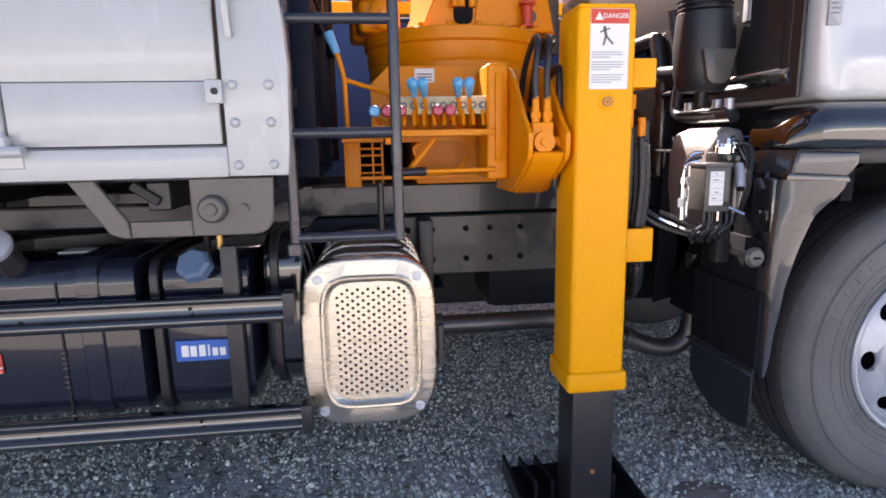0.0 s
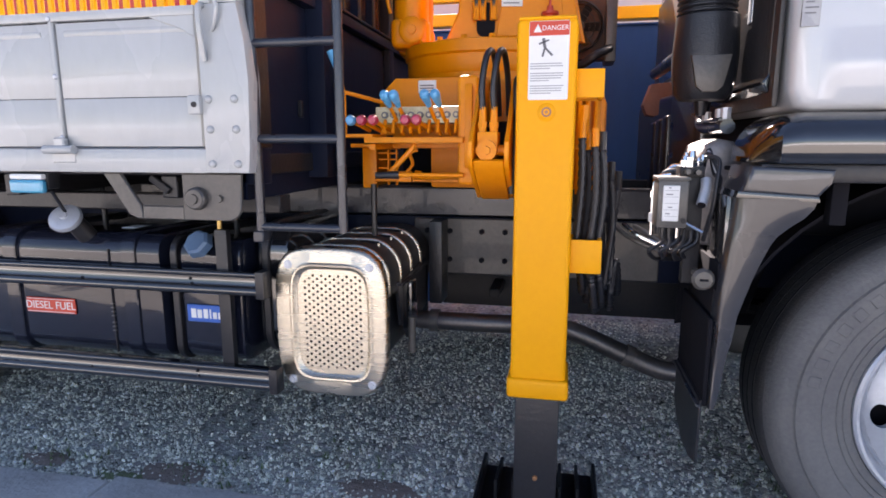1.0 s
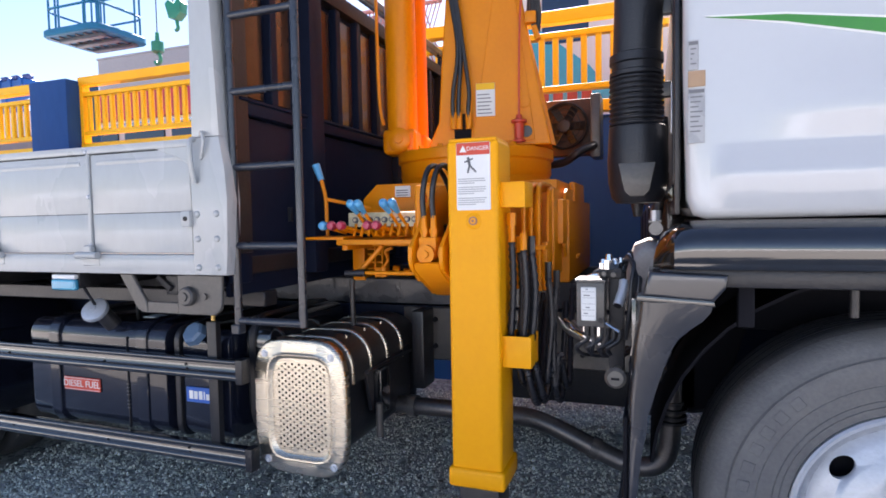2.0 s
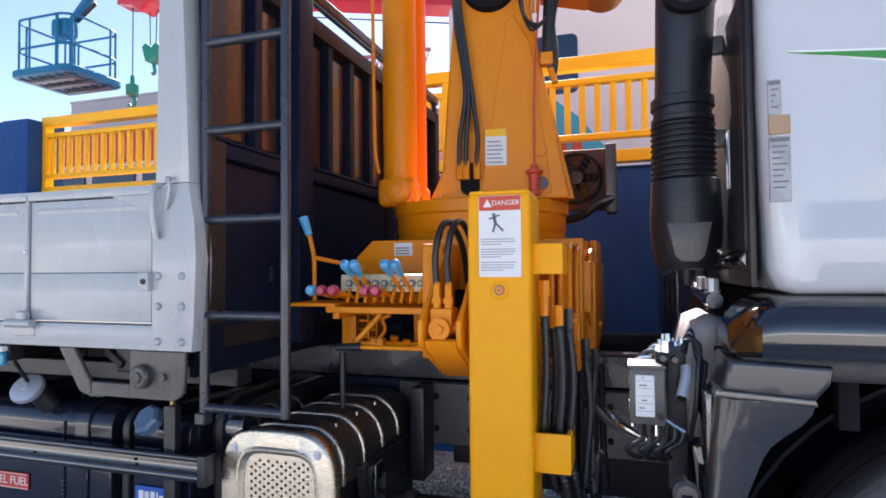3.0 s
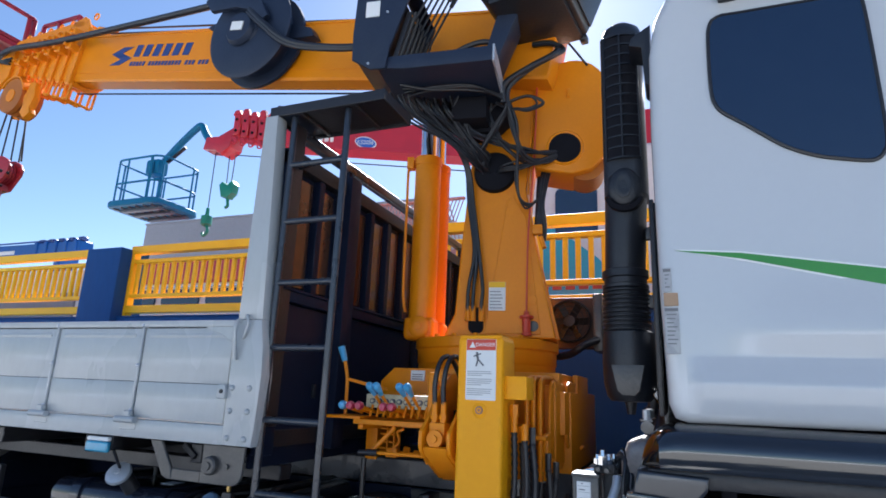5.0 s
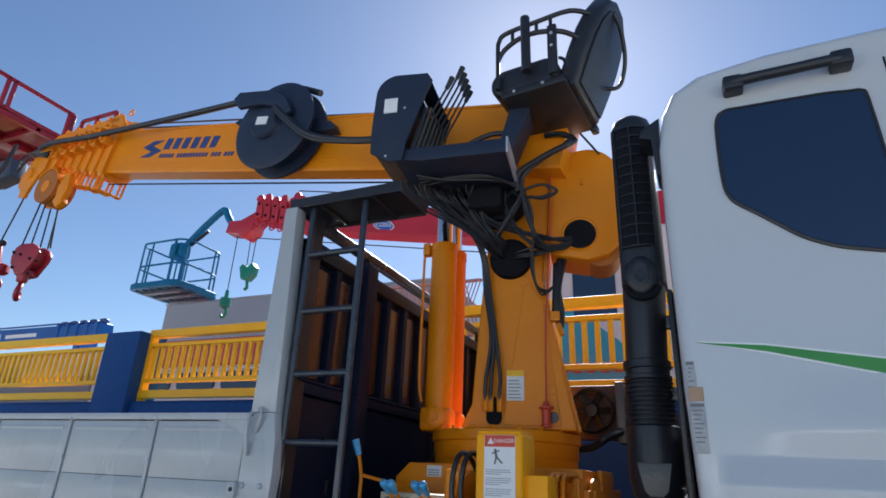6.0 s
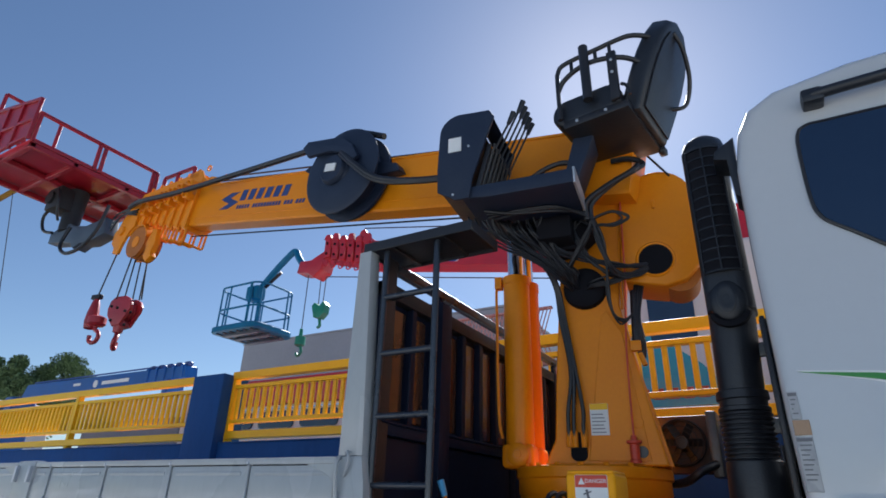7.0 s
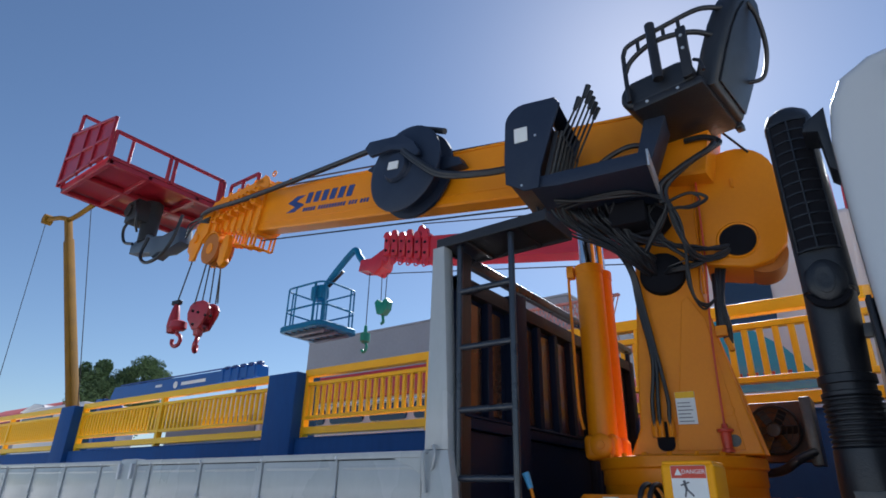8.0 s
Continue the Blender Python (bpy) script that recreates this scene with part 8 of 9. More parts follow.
    knot = (0.15, -0.45, 2.84)
    # from the console down to the opening in the mast
    for k in range(11):
        a = [(-0.38 + 0.02 * k, -0.55 + 0.012 * k, 2.89), (-0.33 + 0.018 * k, -0.51, 2.80), (-0.20 + 0.012 * k, -0.44, 2.71), (-0.07 + 0.006 * k, -0.36, 2.61)]
        paths.append([jit(p, 0.014) for p in a] + [jit((0.0, -0.29, 2.56), 0.012), (0.02 + 0.008 * k, -0.21, 2.53)])
    for k in range(3):
        paths.append([(-0.50 + 0.03 * k, -0.52, 2.96), (-0.44 + 0.03 * k, -0.53, 2.80 + 0.02 * k), (-0.31, -0.49, 2.725 + 0.02 * k), (-0.15, -0.42, 2.65 + 0.01 * k), (-0.02, -0.31, 2.55), (0.04, -0.21, 2.52)])
    for k in range(12):
        a = [(-0.36 + 0.028 * k, -0.50 + 0.01 * (k % 4), 2.885), (-0.29 + 0.02 * k, -0.46, 2.79), (-0.16 + 0.012 * k, -0.41, 2.69), (-0.03 + 0.006 * k, -0.34, 2.60)]
        paths.append([jit(p, 0.022) for p in a] + [jit((0.02, -0.29, 2.555), 0.02), (0.0 + 0.01 * k, -0.21, 2.53)])
    for k in range(4):
        paths.append([(0.0 + 0.03 * k, -0.40, 2.87), jit((0.05, -0.39, 2.78), 0.02), jit((0.12, -0.36, 2.66), 0.02), jit((0.22, -0.33, 2.58), 0.015), jit((0.33, -0.28, 2.58), 0.012), (0.42, -0.21, 2.655)])
    # under the platform to the knot
    for k in range(4):
        paths.append([(-0.36, -0.64 + 0.04 * k, 2.875), jit((-0.22, -0.62, 2.845), 0.012), jit((-0.03, -0.60, 2.853), 0.012), jit((0.09, -0.52, 2.855), 0.01), jit(knot, 0.012), jit((0.175, -0.43, 2.76), 0.012)])
    # fan from the knot: crossing back, long loops, and over to the boom pivot
    for k in range(5):
        paths.append([(0.08, -0.46, 2.89), jit(knot, 0.012), jit((0.10, -0.42, 2.75), 0.012), jit((0.02, -0.37, 2.65), 0.012), jit((-0.03, -0.30, 2.57), 0.01), (-0.01 + 0.02 * k, -0.21, 2.53)])
    for k in range(3):
        paths.append([(0.10, -0.47, 2.90), jit(knot, 0.012), jit((0.185, -0.42, 2.72), 0.012), jit((0.197, -0.38, 2.59), 0.01), (0.18 + 0.008 * k, -0.33, 2.45 - 0.03 * k), (0.225 + 0.01 * k, -0.29, 2.33 + 0.01 * k), (0.29, -0.25, 2.39)])
    for k in range(6):
        paths.append([(0.12, -0.47, 2.90), jit(knot, 0.012), jit((0.17, -0.42, 2.73), 0.015), jit((0.20, -0.38, 2.61), 0.02), jit((0.27, -0.32, 2.565), 0.015), jit((0.35, -0.27, 2.60), 0.01), (0.42, -0.21, 2.66)])
    # mast opening across to the boom pivot
    for k in range(4):
        paths.append([(0.03 + 0.02 * k, -0.20, 2.55), jit((0.11, -0.30, 2.545), 0.012), jit((0.23, -0.32, 2.53 + 0.02 * k), 0.01), jit((0.34, -0.28, 2.59), 0.01), (0.43, -0.20, 2.655)])
    for k in range(5):
        paths.append([(-0.06 - 0.03 * k, -0.44, 2.80), (-0.04 - 0.02 * k, -0.42, 2.72), jit((0.08, -0.37, 2.67), 0.015), jit((0.21, -0.35, 2.62), 0.012), jit((0.33, -0.29, 2.63), 0.01), (0.43, -0.20, 2.67)])
    # loops beside the knot
    for k in range(2):
        paths.append([knot, (0.25, -0.46 - 0.02 * k, 2.862 - 0.01 * k), (0.327 - 0.03 * k, -0.46, 2.82), (0.26, -0.46, 2.785 + 0.012 * k), (0.20, -0.45, 2.80), (0.15, -0.44, 2.81), (0.09, -0.44, 2.85)])
    paths.append([(0.15, -0.45, 2.82), (0.155, -0.46, 2.92), (0.27, -0.46, 3.02), (0.385, -0.46, 3.08), (0.425, -0.44, 3.12), (0.36, -0.42, 3.175), (0.27, -0.4, 3.19)])
    paths.append([(0.13, -0.47, 2.83), (0.135, -0.49, 2.92), (0.25, -0.49, 3.00), (0.37, -0.49, 3.06), (0.40, -0.47, 3.10)])
    paths.append([(-0.25, -0.4, 3.1), (-0.12, -0.42, 3.18), (0.0, -0.42, 3.22), (0.1, -0.4, 3.21)])
    paths.append([(-0.25, -0.42, 3.05), (-0.1, -0.42, 3.11), (0.0, -0.44, 3.13), (0.1, -0.42, 3.1)])
    # pairs down the mast front to the slot
    for k in range(3):
        u = (-0.062, -0.036, 0.008)[k]
        paths.append([(-0.30 + 0.02 * k, -0.47, 2.80), (-0.15 + 0.01 * k, -0.39, 2.68), (-0.085 + 0.008 * k, -0.30, 2.56), (-0.07 + 0.012 * k, -0.265, 2.38), (-0.035 + 0.012 * k, -0.262, 2.12), (u + 0.004, -0.26, 1.93), (u, -0.258, 1.85), (u, -0.25, 1.76)])
    for pts in paths:
        h = thing("platform_hose", "black rubber hydraulic hose hanging under the operator platform", "hose", CRANE, SLEW, group=G, local=True)
        part("hose_jacket", tube(B(), pts, 0.0098 if pts[-1][2] < 1.8 else 0.015 if pts[2][2] > 2.99 else rnd.choice((0.0052, 0.0066, 0.0082)), 8, 6), M_HOSE, h)
        if pts[-1][2] < 1.8:
            part("fitting", rod(B(), pts[-1], (pts[-1][0], pts[-1][1], pts[-1][2] + 0.075), 0.015, None, 8), M_ORANGE, h, "orange-painted fitting")
    # seat, turned away from the console and tipped back a little
    s = thing("driver_chair", "black padded operator seat with tubular guard rails", "seat", CRANE, SLEW, local=True)
    S = Matrix.Translation((0.303, -0.535, 3.225)) @ Euler((0, 0, radians(-15.7))).to_matrix().to_4x4() @ Matrix.Scale(0.93, 4)
    def seat_part(name, bm, mat, label="", smooth=50):
        bm.transform(S)
        return part(name, bm, mat, s, label, smooth)
    lean = pose(0.17, 0.02, 0.02, 0, 21, 0)
    seat_part("seat_pan", box(B(), -0.18, 0.18, -0.25, 0.26, 0.0, 0.05, 0.012), M_BLACK)
    seat_part("cushion", prism(B(), rrect(-0.25, 0.14, 0.03, 0.20, 0.083, 8), "y", -0.24, 0.25, 0.035, 4), M_PLASTIC, "black vinyl cushion")
    back = [(-0.21, 0.0), (-0.225, 0.2), (-0.225, 0.34), (-0.20, 0.47), (-0.15, 0.57), (-0.06, 0.62), (0.06, 0.62), (0.15, 0.57), (0.20, 0.47), (0.225, 0.34), (0.225, 0.2), (0.21, 0.0)]
    seat_part("backrest", prism(B(), back, "x", -0.07, 0.05, 0.04, 5, lean), M_PLASTIC, "black vinyl backrest")
    seat_part("back_shell", prism(B(), [(y * 0.86, 0.03 + z * 0.84) for y, z in back], "x", 0.05, 0.062, 0.006, 2, lean), M_HOSE, "dull black back shell")
    seat_part("guard_bar", tube(B(), [(-0.185, -0.27, 0.05), (-0.188, -0.27, 0.30), (-0.182, -0.27, 0.37), (-0.14, -0.27, 0.412), (0.05, -0.27, 0.42), (0.22, -0.255, 0.43), (0.31, -0.18, 0.435)], 0.013, 8, 5), M_BLACK)
    seat_part("guard_bar", tube(B(), [(-0.186, -0.27, 0.24), (-0.15, -0.27, 0.30), (-0.06, -0.27, 0.345), (0.05, -0.27, 0.345), (0.18, -0.25, 0.31), (0.26, -0.18, 0.28)], 0.014, 8, 5), M_BLACK)
    for x, z in ((-0.10, 0.33), (0.04, 0.345), (0.12, 0.33)):
        seat_part("guard_tie", rod(B(), (x, -0.27, z), (x, -0.27, 0.415), 0.010), M_BLACK)
    seat_part("centre_post", rod(B(), (-0.015, -0.285, 0.10), (-0.02, -0.285, 0.46), 0.026, None, 14), M_BLACK)
    seat_part("guard_strut", box(B(), 0.10, 0.15, -0.28, -0.255, 0.05, 0.36, 0.006), M_BLACK)
    seat_part("hand_hoop", tube(B(), [(0.41, -0.08, 0.48), (0.425, 0.0, 0.43), (0.415, 0.11, 0.33), (0.385, 0.165, 0.24), (0.35, 0.17, 0.18), (0.28, 0.15, 0.18)], 0.012, 8, 5), M_BLACK)
    seat_part("recline_lever", tube(B(), [(0.16, -0.26, 0.14), (0.19, -0.28, 0.10), (0.2, -0.28, 0.04)], 0.009, 8, 4), M_BLACK)
    seat_part("side_latch", box(B(), 0.16, 0.2, 0.24, 0.30, -0.01, 0.03, 0.006, 1), M_BLACK)
    for x, z in ((0.125, 0.30), (0.125, 0.22), (-0.1, 0.025), (0.06, 0.025)):
        seat_part("bolt", hexbolt(B(), x, -0.28 if z > 0.1 else -0.25, z, 0.009, 0.006), M_ALU)


operator_station()

# ---- beyond the wall ----
def red_crane():
    root = thing("distant_crane_boom", "red crane boom with an oval badge behind the boundary wall", "crane boom", (-3.6, 6.0, 5.3))
    part("boom_section", prism(B(), [(-5.5, 5.62), (-5.5, 6.12), (0.4, 5.06), (0.4, 4.55)], "y", 5.85, 6.2, 0.02, 1), M_RED, root)
    part("boom_lip", prism(B(), [(-5.5, 5.60), (-5.5, 5.66), (0.4, 4.60), (0.4, 4.54)], "y", 5.82, 6.22), M_RED, root)
    for k in range(6):
        x, z = -5.55 - 0.2 * k, 5.88 + 0.055 * k
        c = part("section_collar", box(B(), x - 0.08, x + 0.08, 5.8, 6.22, z - 0.27 + 0.012 * k, z + 0.30 - 0.015 * k, 0.02, 1), M_RED, root)
        up = (0.40, 0.33, 0.37, 0.31, 0.35, 0.30)[k]
        part("pad_lug", prism(B(), [(x - 0.10, z + 0.2), (x - 0.07, z + up - 0.03), (x - 0.03, z + up), (x + 0.05, z + up - 0.015), (x + 0.095, z + 0.2)], "y", 5.785, 5.87, 0.012, 1), M_RED, c)
        part("low_loop", tube(B(), [(x - 0.05, 5.82, z - 0.22), (x - 0.06, 5.82, z - 0.36), (x, 5.82, z - 0.39), (x + 0.05, 5.82, z - 0.35), (x + 0.05, 5.82, z - 0.24)], 0.014, 6, 3), M_RED, c)
        part("low_lug", prism(B(), [(x - 0.1, z - 0.25), (x + 0.02, z - 0.25), (x + 0.06, z - 0.36), (x, z - 0.36)], "y", 5.8, 5.84), M_RED, c)
        for q in range(2):
            part("bolt", hexbolt(B(), x, 5.8, z + 0.1 - 0.22 * q, 0.03, 0.02), M_DARK, c)
    part("peak_lug", prism(B(), [(-5.95, 6.12), (-5.80, 6.42), (-5.72, 6.44), (-5.62, 6.30), (-5.45, 6.08)], "y", 5.9, 5.98, 0.01, 1), M_RED, root)
    part("boom_head", prism(B(), [(-6.62, 6.15), (-6.7, 5.75), (-6.9, 5.62), (-7.05, 5.72), (-7.35, 5.78), (-7.3, 6.02), (-7.0, 6.0)], "y", 5.85, 6.2, 0.03, 2), M_RED, root)
    bd = part("badge", prism(B(), [(-3.76 + 0.21 * math.cos(a * 0.314), 5.44 + 0.105 * math.sin(a * 0.314) - 0.06 * math.cos(a * 0.314)) for a in range(20)], "y", 5.845, 5.86), M_LABEL, root, "blue oval badge with white lettering")
    part("badge_field", prism(B(), [(-3.76 + 0.19 * math.cos(a * 0.314), 5.44 + 0.088 * math.sin(a * 0.314) - 0.054 * math.cos(a * 0.314)) for a in range(20)], "y", 5.84, 5.85), M_BLUEINK, bd)
    lettering("letters", "KS2056", 0.105, Matrix.Translation((-3.76, 5.838, 5.44)) @ Euler((0, radians(10), 0)).to_matrix().to_4x4() @ pose(0, 0, 0, 90, 0, 0), M_LABEL, bd)
    for k, (a, b) in enumerate(((-4.72, -4.62), (-4.58, -4.5), (-4.46, -4.40))):
        part("marking_bar", box(B(), a, b, 5.835, 5.85, 5.58 - 0.02 * k, 5.66 - 0.02 * k), M_LABEL, root)
    part("wire_rope", rod(B(), (-5.75, 5.95, 6.48), (0.4, 5.95, 5.25), 0.012, None, 6), M_CHASSIS, root)
    part("wire_rope", rod(B(), (-6.6, 5.95, 5.6), (0.4, 5.95, 4.35), 0.01, None, 6), M_CHASSIS, root)
    part("mast_column", box(B(), 0.3, 0.9, 5.7, 6.3, 0.0, 5.3, 0.03), M_RED, root, "red supporting mast")


red_crane()


def green_hooks():
    for x, z0, z1, big in ((-6.72, 5.62, 4.95, True), (-7.15, 5.75, 4.35, False)):
        root = thing("green_hook", "green painted crane hook hanging from the distant red boom", "crane hook", (x, 6.0, z1 - 0.2), group="green hooks")
        for d in ((-0.08, 0.06) if big else (0.0,)):
            part("rope", rod(B(), (x + d, 6.0, z0), (x + d * 0.8, 6.0, z1 + 0.1), 0.009, None, 6), M_CHASSIS, root)
        if big:
            part("block", prism(B(), [(x - 0.17, z1 + 0.08), (x - 0.1, z1 + 0.14), (x + 0.02, z1 + 0.06), (x + 0.12, z1 + 0.14), (x + 0.18, z1 + 0.06), (x + 0.16, z1 - 0.1), (x + 0.05, z1 - 0.2), (x - 0.1, z1 - 0.16)], "y", 5.92, 6.08, 0.02, 2), M_GREEN, root)
            part("hook_iron", tube(B(), [(x, 6, z1 - 0.16), (x + 0.02, 6, z1 - 0.25), (x + 0.03, 6, z1 - 0.33), (x - 0.02, 6, z1 - 0.36)], 0.03, 8, 4), M_GREEN, root)
        else:
            part("ball_weight", lathe(B(), [(0, 0.28), (0.03, 0.26), (0.04, 0.12), (0.1, 0.1), (0.1, -0.06), (0.04, -0.1)], Matrix.Translation((x, 6, z1)), 16), M_GREEN, root)
            part("hook_iron", tube(B(), [(x, 6, z1 - 0.06), (x + 0.05, 6, z1 - 0.14), (x + 0.05, 6, z1 - 0.22), (x - 0.02, 6, z1 - 0.27), (x - 0.07, 6, z1 - 0.22)], 0.03, 8, 4), M_GREEN, root)


green_hooks()


def teal_basket():
    root = thing("teal_work_basket", "teal tubular work basket on a jointed arm", "work basket", (-8.7, 6.3, 4.6))
    X0, X1, Y0, Y1, Z = -9.46, -8.07, 5.6, 6.75, 4.76
    part("basket_floor", prism(B(), rrect(X0, X1, Y0, Y1, 0.2, 5), "z", Z - 0.06, Z + 0.06, 0.02, 1), M_TEAL, root)
    for y in (Y0 + 0.25, Y0 + 0.55, Y1 - 0.25):
        part("under_frame", box(B(), X0 + 0.25, X1 - 0.12, y - 0.06, y + 0.06, Z - 0.13, Z - 0.06, 0.015, 1), M_GREYARM, root, "dark under-frame channel")
    for k in range(6):
        part("floor_rib", box(B(), X0 + 0.16 + 0.2 * k, X0 + 0.20 + 0.2 * k, Y0 + 0.1, Y1 - 0.1, Z - 0.085, Z - 0.06, 0.004, 1), M_GREYARM, root)
    loop = rrect(X0 + 0.05, X1 - 0.05, Y0 + 0.05, Y1 - 0.05, 0.25, 5)
    for dz in (0.42, 0.92):
        part("hoop", tube(B(), [(p[0], p[1], Z + dz) for p in loop + loop[:1]], 0.021, 8, 0), M_TEAL, root)
    for k in range(0, 24, 3):
        p = loop[k]
        part("basket_post", rod(B(), (p[0], p[1], Z), (p[0], p[1], Z + 0.92), 0.019, None, 8), M_TEAL, root)
    for x in (-9.0, -8.4):
        part("basket_post", rod(B(), (x, Y0 + 0.05, Z), (x, Y0 + 0.05, Z + 0.92), 0.019, None, 8), M_TEAL, root)
    part("control_box", box(B(), -8.60, -8.26, 5.70, 5.95, Z + 0.58, Z + 0.88, 0.05, 2), M_TEAL, root)
    part("mast_post", box(B(), -8.58, -8.50, 6.02, 6.10, Z, Z + 1.05, 0.01, 1), M_TEAL, root)
    part("jib_arm", tube(B(), [(-8.55, 6.05, Z + 0.95), (-8.2, 6.03, Z + 1.25), (-7.75, 6.0, 6.32), (-7.6, 6.0, 6.36), (-7.5, 6.0, 6.2), (-7.3, 6.0, 5.95)], 0.07, 10, 3), M_TEAL, root)
    part("jib_cylinder", rod(B(), (-8.4, 6.0, Z + 0.9), (-7.95, 6.0, 5.95), 0.035, None, 10), M_CHASSIS, root)


teal_basket()


def grey_building():
    root = thing("grey_building", "plain grey rendered flat-roofed building beyond the yard", "building", (-18, 24, 0))
    part("wall", box(B(), -25.45, -9, 20, 30, 0, 9.6, 0.03, 1), M_GREYWALL, root)
    part("parapet", box(B(), -25.5, -8.95, 19.96, 30.05, 9.602, 9.70, 0.02, 1), M_GREYWALL, root)


grey_building()


def blue_boom():
    root = thing("blue_crane_boom", "long blue crane boom resting beyond the wall", "crane boom", (-16, 7.0, 4.2))
    part("boom_section", prism(B(), [(-19.45, 4.08), (-19.2, 4.56), (-11.75, 4.5), (-11.7, 4.2)], "y", 6.9, 7.25, 0.02, 1), M_BLUEBOOM, root)
    for k in range(5):
        c = part("section_collar", box(B(), -13.3 + 0.34 * k, -13.18 + 0.34 * k, 6.87, 7.28, 4.18, 4.54, 0.02, 1), M_BLUEBOOM, root)
        part("pad_lug", box(B(), -13.28 + 0.34 * k, -13.1 + 0.34 * k, 6.95, 7.1, 4.52, 4.62, 0.02, 1), M_NAVY, c)
    part("top_pipe", rod(B(), (-18.9, 6.95, 4.60), (-12.9, 6.95, 4.57), 0.022, None, 6), M_NAVY, root)
    part("marking_bar", box(B(), -16.6, -16.25, 6.885, 6.91, 4.33, 4.40), M_LABEL, root)
    part("boom_rest", box(B(), -19.9, -19.4, 6.7, 7.4, 0, 4.2, 0.03, 1), M_BLUEBOOM, root)
    part("boom_rest", box(B(), -12.4, -12.2, 6.8, 7.3, 0, 4.2, 0.03, 1), M_BLUEBOOM, root)
    part("marking_bar", box(B(), -15.2, -14.0, 6.885, 6.91, 4.28, 4.37), M_LABEL, root)
    part("emblem", rod(B(), (-15.5, 6.88, 4.32), (-15.5, 6.91, 4.32), 0.10, None, 16), M_LABEL, root)


blue_boom()


def ochre_mast():
    root = thing("ochre_crane_mast", "tall ochre steel crane mast with stay cables, far off", "crane mast", (-15.6, 5.0, 0))
    foot, tip = Vector((-15.7, 5.0, 1.3)), Vector((-21.8, 5.0, 10.6))
    d = (tip - foot).normalized()
    place = Matrix.Translation(foot) @ d.to_track_quat("Z", "Y").to_matrix().to_4x4()
    part("mast_tube", box(B(), -0.13, 0.13, -0.15, 0.15, 0, (tip - foot).length - 1.2, 0.05, 2, place), M_OCHRE, root)
    part("inner_tube", box(B(), -0.105, 0.105, -0.12, 0.12, 6.5, (tip - foot).length, 0.05, 2, place), M_OCHRE, root)
    part("foot_block", box(B(), -16.4, -14.8, 4.4, 5.6, 0, 1.6, 0.05, 1), M_OCHRE, root)
    part("head_bar", tube(B(), [(-24.0, 5.0, 11.2), (-22.6, 5.0, 10.9), (-21.5, 5.0, 10.55), (-19.8, 5.0, 10.65)], 0.09, 8, 3), M_OCHRE, root)
    part("head_drum", rod(B(), (-24.0, 4.85, 11.2), (-24.0, 5.15, 11.2), 0.2, None, 16), M_OCHRE, root)
    part("stay_cable", rod(B(), (-24.1, 5.0, 11.1), (-23.6, 5.0, 3), 0.012, None, 6), M_DARK, root)
    part("stay_cable", rod(B(), (-20.0, 5.0, 10.6), (-16.6, 5.0, 3), 0.012, None, 6), M_DARK, root)


ochre_mast()


def tree(x, y, lobes, clumps, leaves, seed, group):
    """A trunk with limbs into every lobe; each lobe is (dx, dy, z, radius, height) and carries leafy clumps on its outside."""
    rnd = random.Random(seed)
    root = thing("tree", "broad dark green tree with a dense rounded crown", "tree", (x, y, 0), group=group, local=True)
    trunk = B()
    zc = min(l[2] for l in lobes)
    tube(trunk, [(0, 0, 0), (0.1, 0.05, zc * 0.4), (-0.05, 0.1, zc * 0.7), (0.05, 0, zc)], 0.35, 10, 4)
    for dx, dy, z, r, h in lobes:
        for k in range(3):
            a = k * 2.1
            tube(trunk, [(0, 0, zc * 0.6), (dx * 0.5, dy * 0.5, zc * 0.8), (dx + math.cos(a) * r * 0.6, dy + math.sin(a) * r * 0.6, z + 0.2 * h)], 0.11, 7, 4)
    part("trunk", trunk, M_BARK, root)
    verts, faces = [], []
    for dx, dy, z, r, h in lobes:
        for c in range(clumps):
            d = Vector((rnd.gauss(0, 1), rnd.gauss(0, 1), rnd.gauss(0.25, 0.9))).normalized()
            centre, cr = Vector((dx + d.x * r * 0.74, dy + d.y * r * 0.74, z + d.z * h * 0.74)), r * rnd.uniform(0.22, 0.36)
            for k in range(leaves):
                p = centre + Vector((rnd.gauss(0, 1), rnd.gauss(0, 1), rnd.gauss(0, 1))).normalized() * cr * rnd.uniform(0.55, 1.05)
                s = rnd.uniform(0.05, 0.13)
                u = Vector((rnd.uniform(-1, 1), rnd.uniform(-1, 1), rnd.uniform(-1, 1))).normalized()
                w = u.orthogonal().normalized() * s * 0.6
                o = len(verts)
                verts += [p - u * s, p + w, p + u * s, p - w]
                faces.append((o, o + 1, o + 2, o + 3))
    me = bpy.data.meshes.new("crown")
    me.from_pydata(verts, [], faces)
    me.materials.append(M_LEAF)
    ob = new("crown", me)
    ob.parent = root


G_TREE = "trees beyond the yard"
tree(-57, 24, [(-0.8, -1.9, 10.7, 2.0, 2.5), (0.9, 2.3, 11.0, 2.6, 2.7), (0.1, 0.1, 8.9, 3.9, 3.2), (-0.1, -1.2, 9.0, 2.6, 2.6)], 30, 420, 2, G_TREE)
tree(-28.5, 24, [(0, 0, 7.2, 1.9, 1.7)], 16, 300, 5, G_TREE)


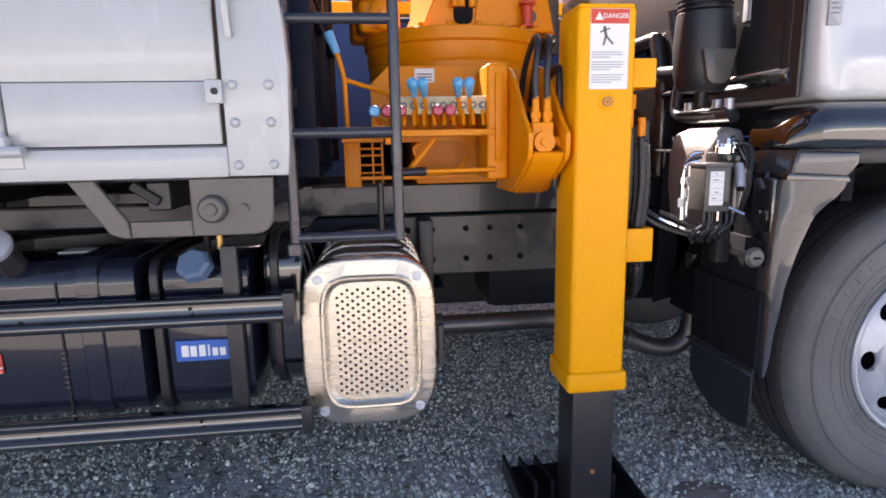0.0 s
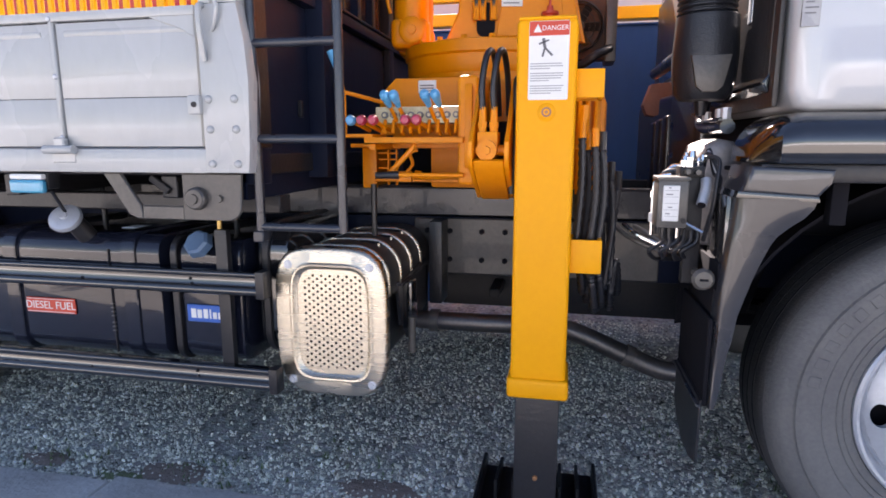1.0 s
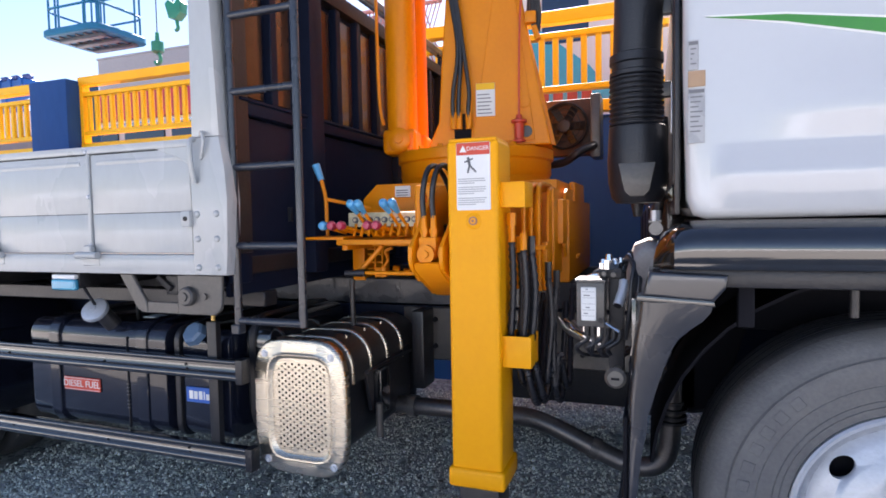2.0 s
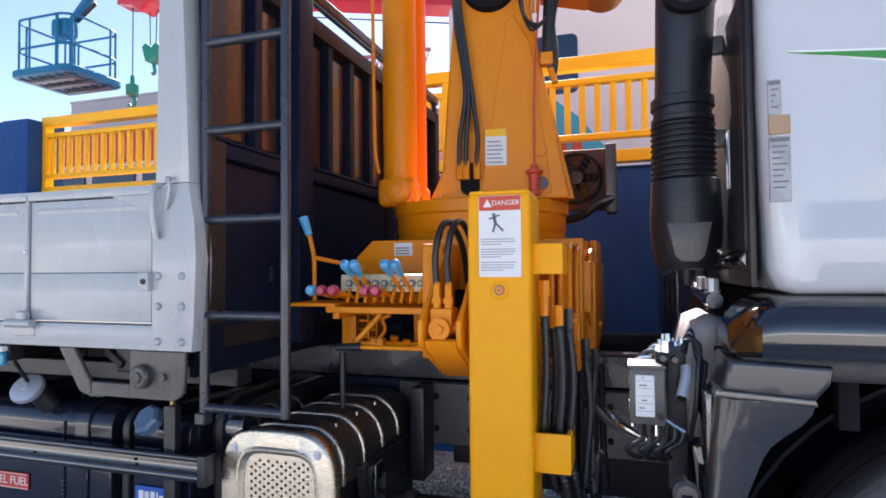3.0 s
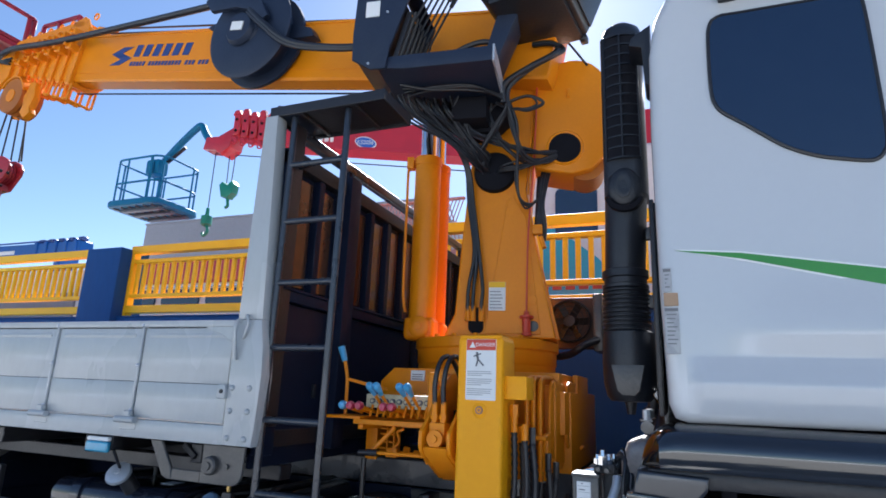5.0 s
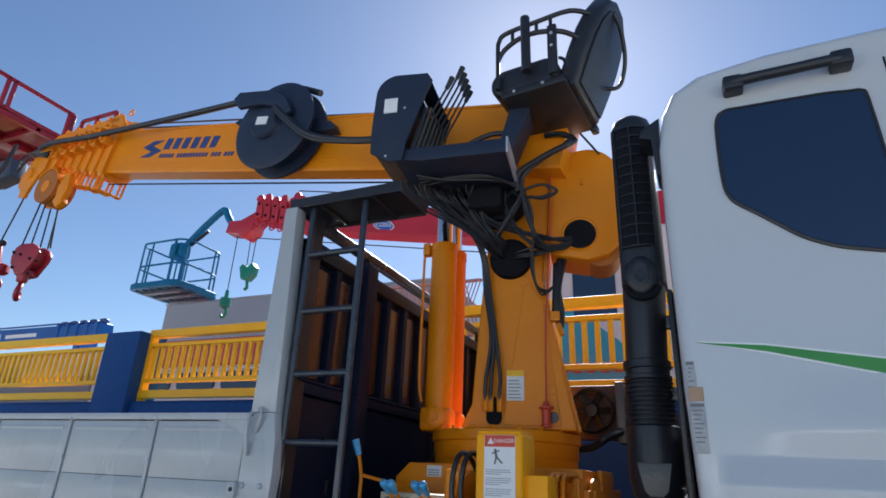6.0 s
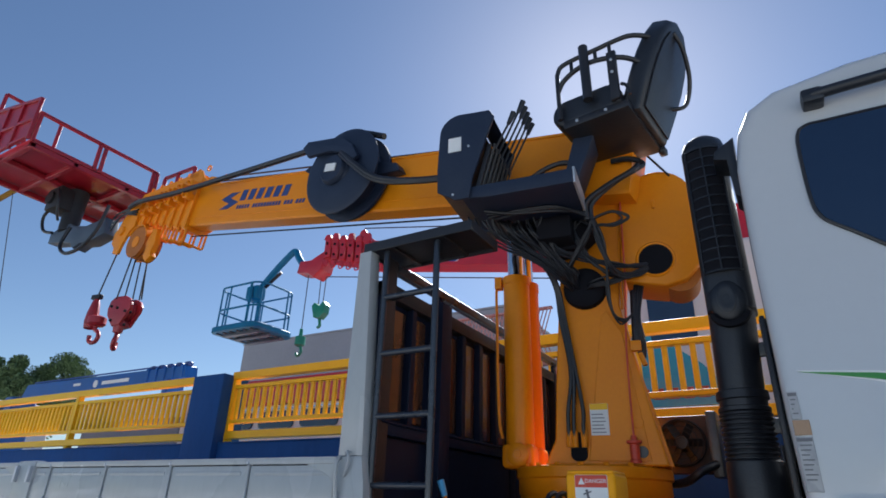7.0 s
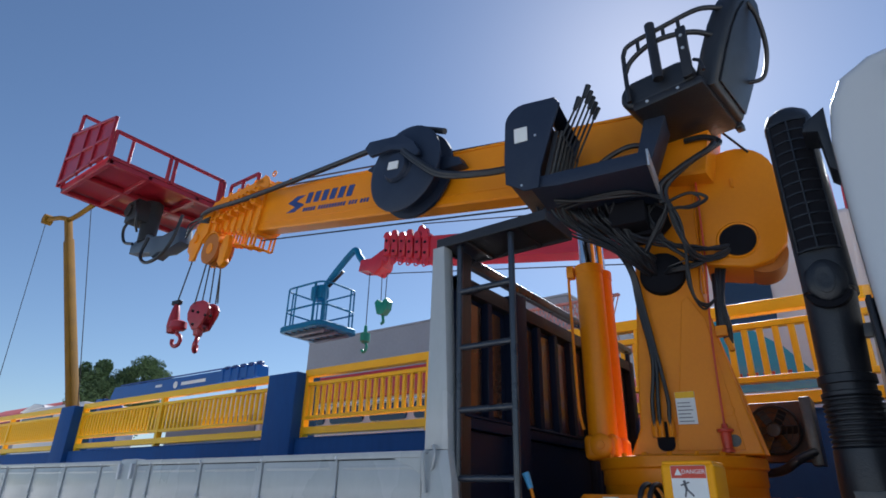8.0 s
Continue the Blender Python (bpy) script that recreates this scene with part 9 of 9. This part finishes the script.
def red_roof():
    root = thing("red_roof_shed", "low shed with a red sheet roof far behind the wall", "building", (-72, 22, 0))
    part("wall", box(B(), -86, -66, 20, 30, 0, 7.2, 0.03, 1), M_GREYWALL, root)
    part("roof", prism(B(), [(19.2, 7.2), (25, 10.2), (30.8, 7.2)], "x", -87, -65.4, 0.02, 1), M_ROOF, root)


red_roof()


def far_vehicle(name, label, x0, x1, y0, z0, z1, mat, group=""):
    root = thing(name, label, "lorry", ((x0 + x1) / 2, y0 + 1.1, 0), group=group)
    part("body", box(B(), x0, x1, y0, y0 + 2.2, z0, z1, 0.08, 3), mat, root)
    for x in (x0 + 0.8, x1 - 0.8):
        part("wheel", rod(B(), (x, y0 - 0.02, 0.5), (x, y0 + 0.25, 0.5), 0.5, None, 24), M_TYRE, root)
    part("chassis", box(B(), x0 + 0.1, x1 - 0.1, y0 + 0.3, y0 + 1.9, 0.7, z0, 0.02, 1), M_CHASSIS, root)
    return root


r = far_vehicle("parked_lorry", "pinkish white lorry with turquoise stripe behind the wall", -1.4, 2.4, 5.0, 1.2, 4.5, M_BUSWHITE)
part("stripe", prism(B(), [(-0.9, 2.6), (-0.9, 3.65), (-0.55, 3.58), (0.1, 3.05), (0.45, 2.6)], "y", 4.985, 5.0), M_BUSTEAL, r, "turquoise swept stripe")
w = part("cab_window", prism(B(), rrect(-0.42, 0.10, 3.32, 3.98, 0.07, 4), "y", 4.98, 5.0), M_GLASS, r, "dark cab window")
for k in range(5):
    part("marking_bar", box(B(), -0.62 + 0.16 * k, -0.51 + 0.16 * k, 4.975, 4.99, 2.68, 2.80), M_REDINK, r)
r = far_vehicle("parked_lorry", "red and white lorry seen through the yellow railing", -8.3, -4.3, 5.2, 1.0, 3.04, M_BUSWHITE)
part("upper_body", box(B(), -8.25, -4.35, 5.15, 7.3, 3.0, 3.46, 0.05, 2), M_RED, r, "red upper body")
for k in range(4):
    x = -8.0 + 0.95 * k
    w = part("cab_window", prism(B(), rrect(x, x + 0.8, 2.62, 2.9, 0.08, 4), "y", 5.17, 5.2), M_GLASS, r, "dark side window")
    part("chrome_trim", box(B(), x - 0.02, x + 0.82, 5.15, 5.18, 2.925, 2.95, 0.004, 1), M_CHROME, w)
r = far_vehicle("parked_lorry", "red lorry body seen through the railing", -3.7, -1.7, 5.3, 1.0, 3.0, M_RED)
r = far_vehicle("parked_lorry", "white lorry with grey lower body seen through the railing", -13.2, -9.6, 5.6, 1.0, 3.46, M_BUSWHITE)
part("lower_body", box(B(), -13.1, -9.7, 5.56, 5.62, 1.9, 3.0, 0.02, 1), M_GREYWALL, r, "grey lower body")
part("end_panel", box(B(), -9.58, -8.95, 5.7, 7.6, 1.2, 3.4, 0.04, 1), M_HOOKRED, r, "orange-red end panel")
r = far_vehicle("parked_lorry", "white lorry cab standing beyond the wall beside the ochre mast", -29.8, -23.9, 8.0, 1.2, 4.62, M_BUSWHITE)
part("roof_visor", prism(B(), [(-30.0, 4.55), (-28.6, 4.84), (-27.6, 4.72), (-27.4, 4.6)], "y", 7.95, 10.1, 0.03, 1), M_BUSWHITE, r)
part("cab_window", box(B(), -29.5, -26.4, 7.97, 8.0, 3.9, 4.42, 0.01, 1), M_GLASS, r, "grey side window")


def grille():
    root = thing("mesh_screen", "red and white wire mesh screen behind the wall", "mesh screen", (-2.1, 4.0, 2.9))
    for k in range(26):
        x = -2.62 + 0.045 * k
        part("mesh_wire", rod(B(), (x, 4.0, 3.0), (x + 0.2, 4.0, 3.60), 0.007, None, 5), M_GRILLE, root)
        part("mesh_wire", rod(B(), (x + 0.2, 4.01, 3.0), (x, 4.01, 3.60), 0.007, None, 5), M_GRILLE, root)
    part("mesh_frame", box(B(), -2.62, -1.28, 3.98, 4.03, 3.60, 3.63, 0.006, 1), M_GRILLE, root)
    part("mesh_frame", prism(B(), [(-2.8, 2.95), (-1.2, 2.95), (-1.2, 3.0), (-2.8, 3.0)], "y", 3.97, 4.03, 0.01, 1), M_GRILLE, root)
    for x in (-2.7, -1.3):
        part("screen_leg", box(B(), x - 0.03, x + 0.03, 3.97, 4.03, 0.0, 2.96, 0.005, 1), M_GRILLE, root)


grille()
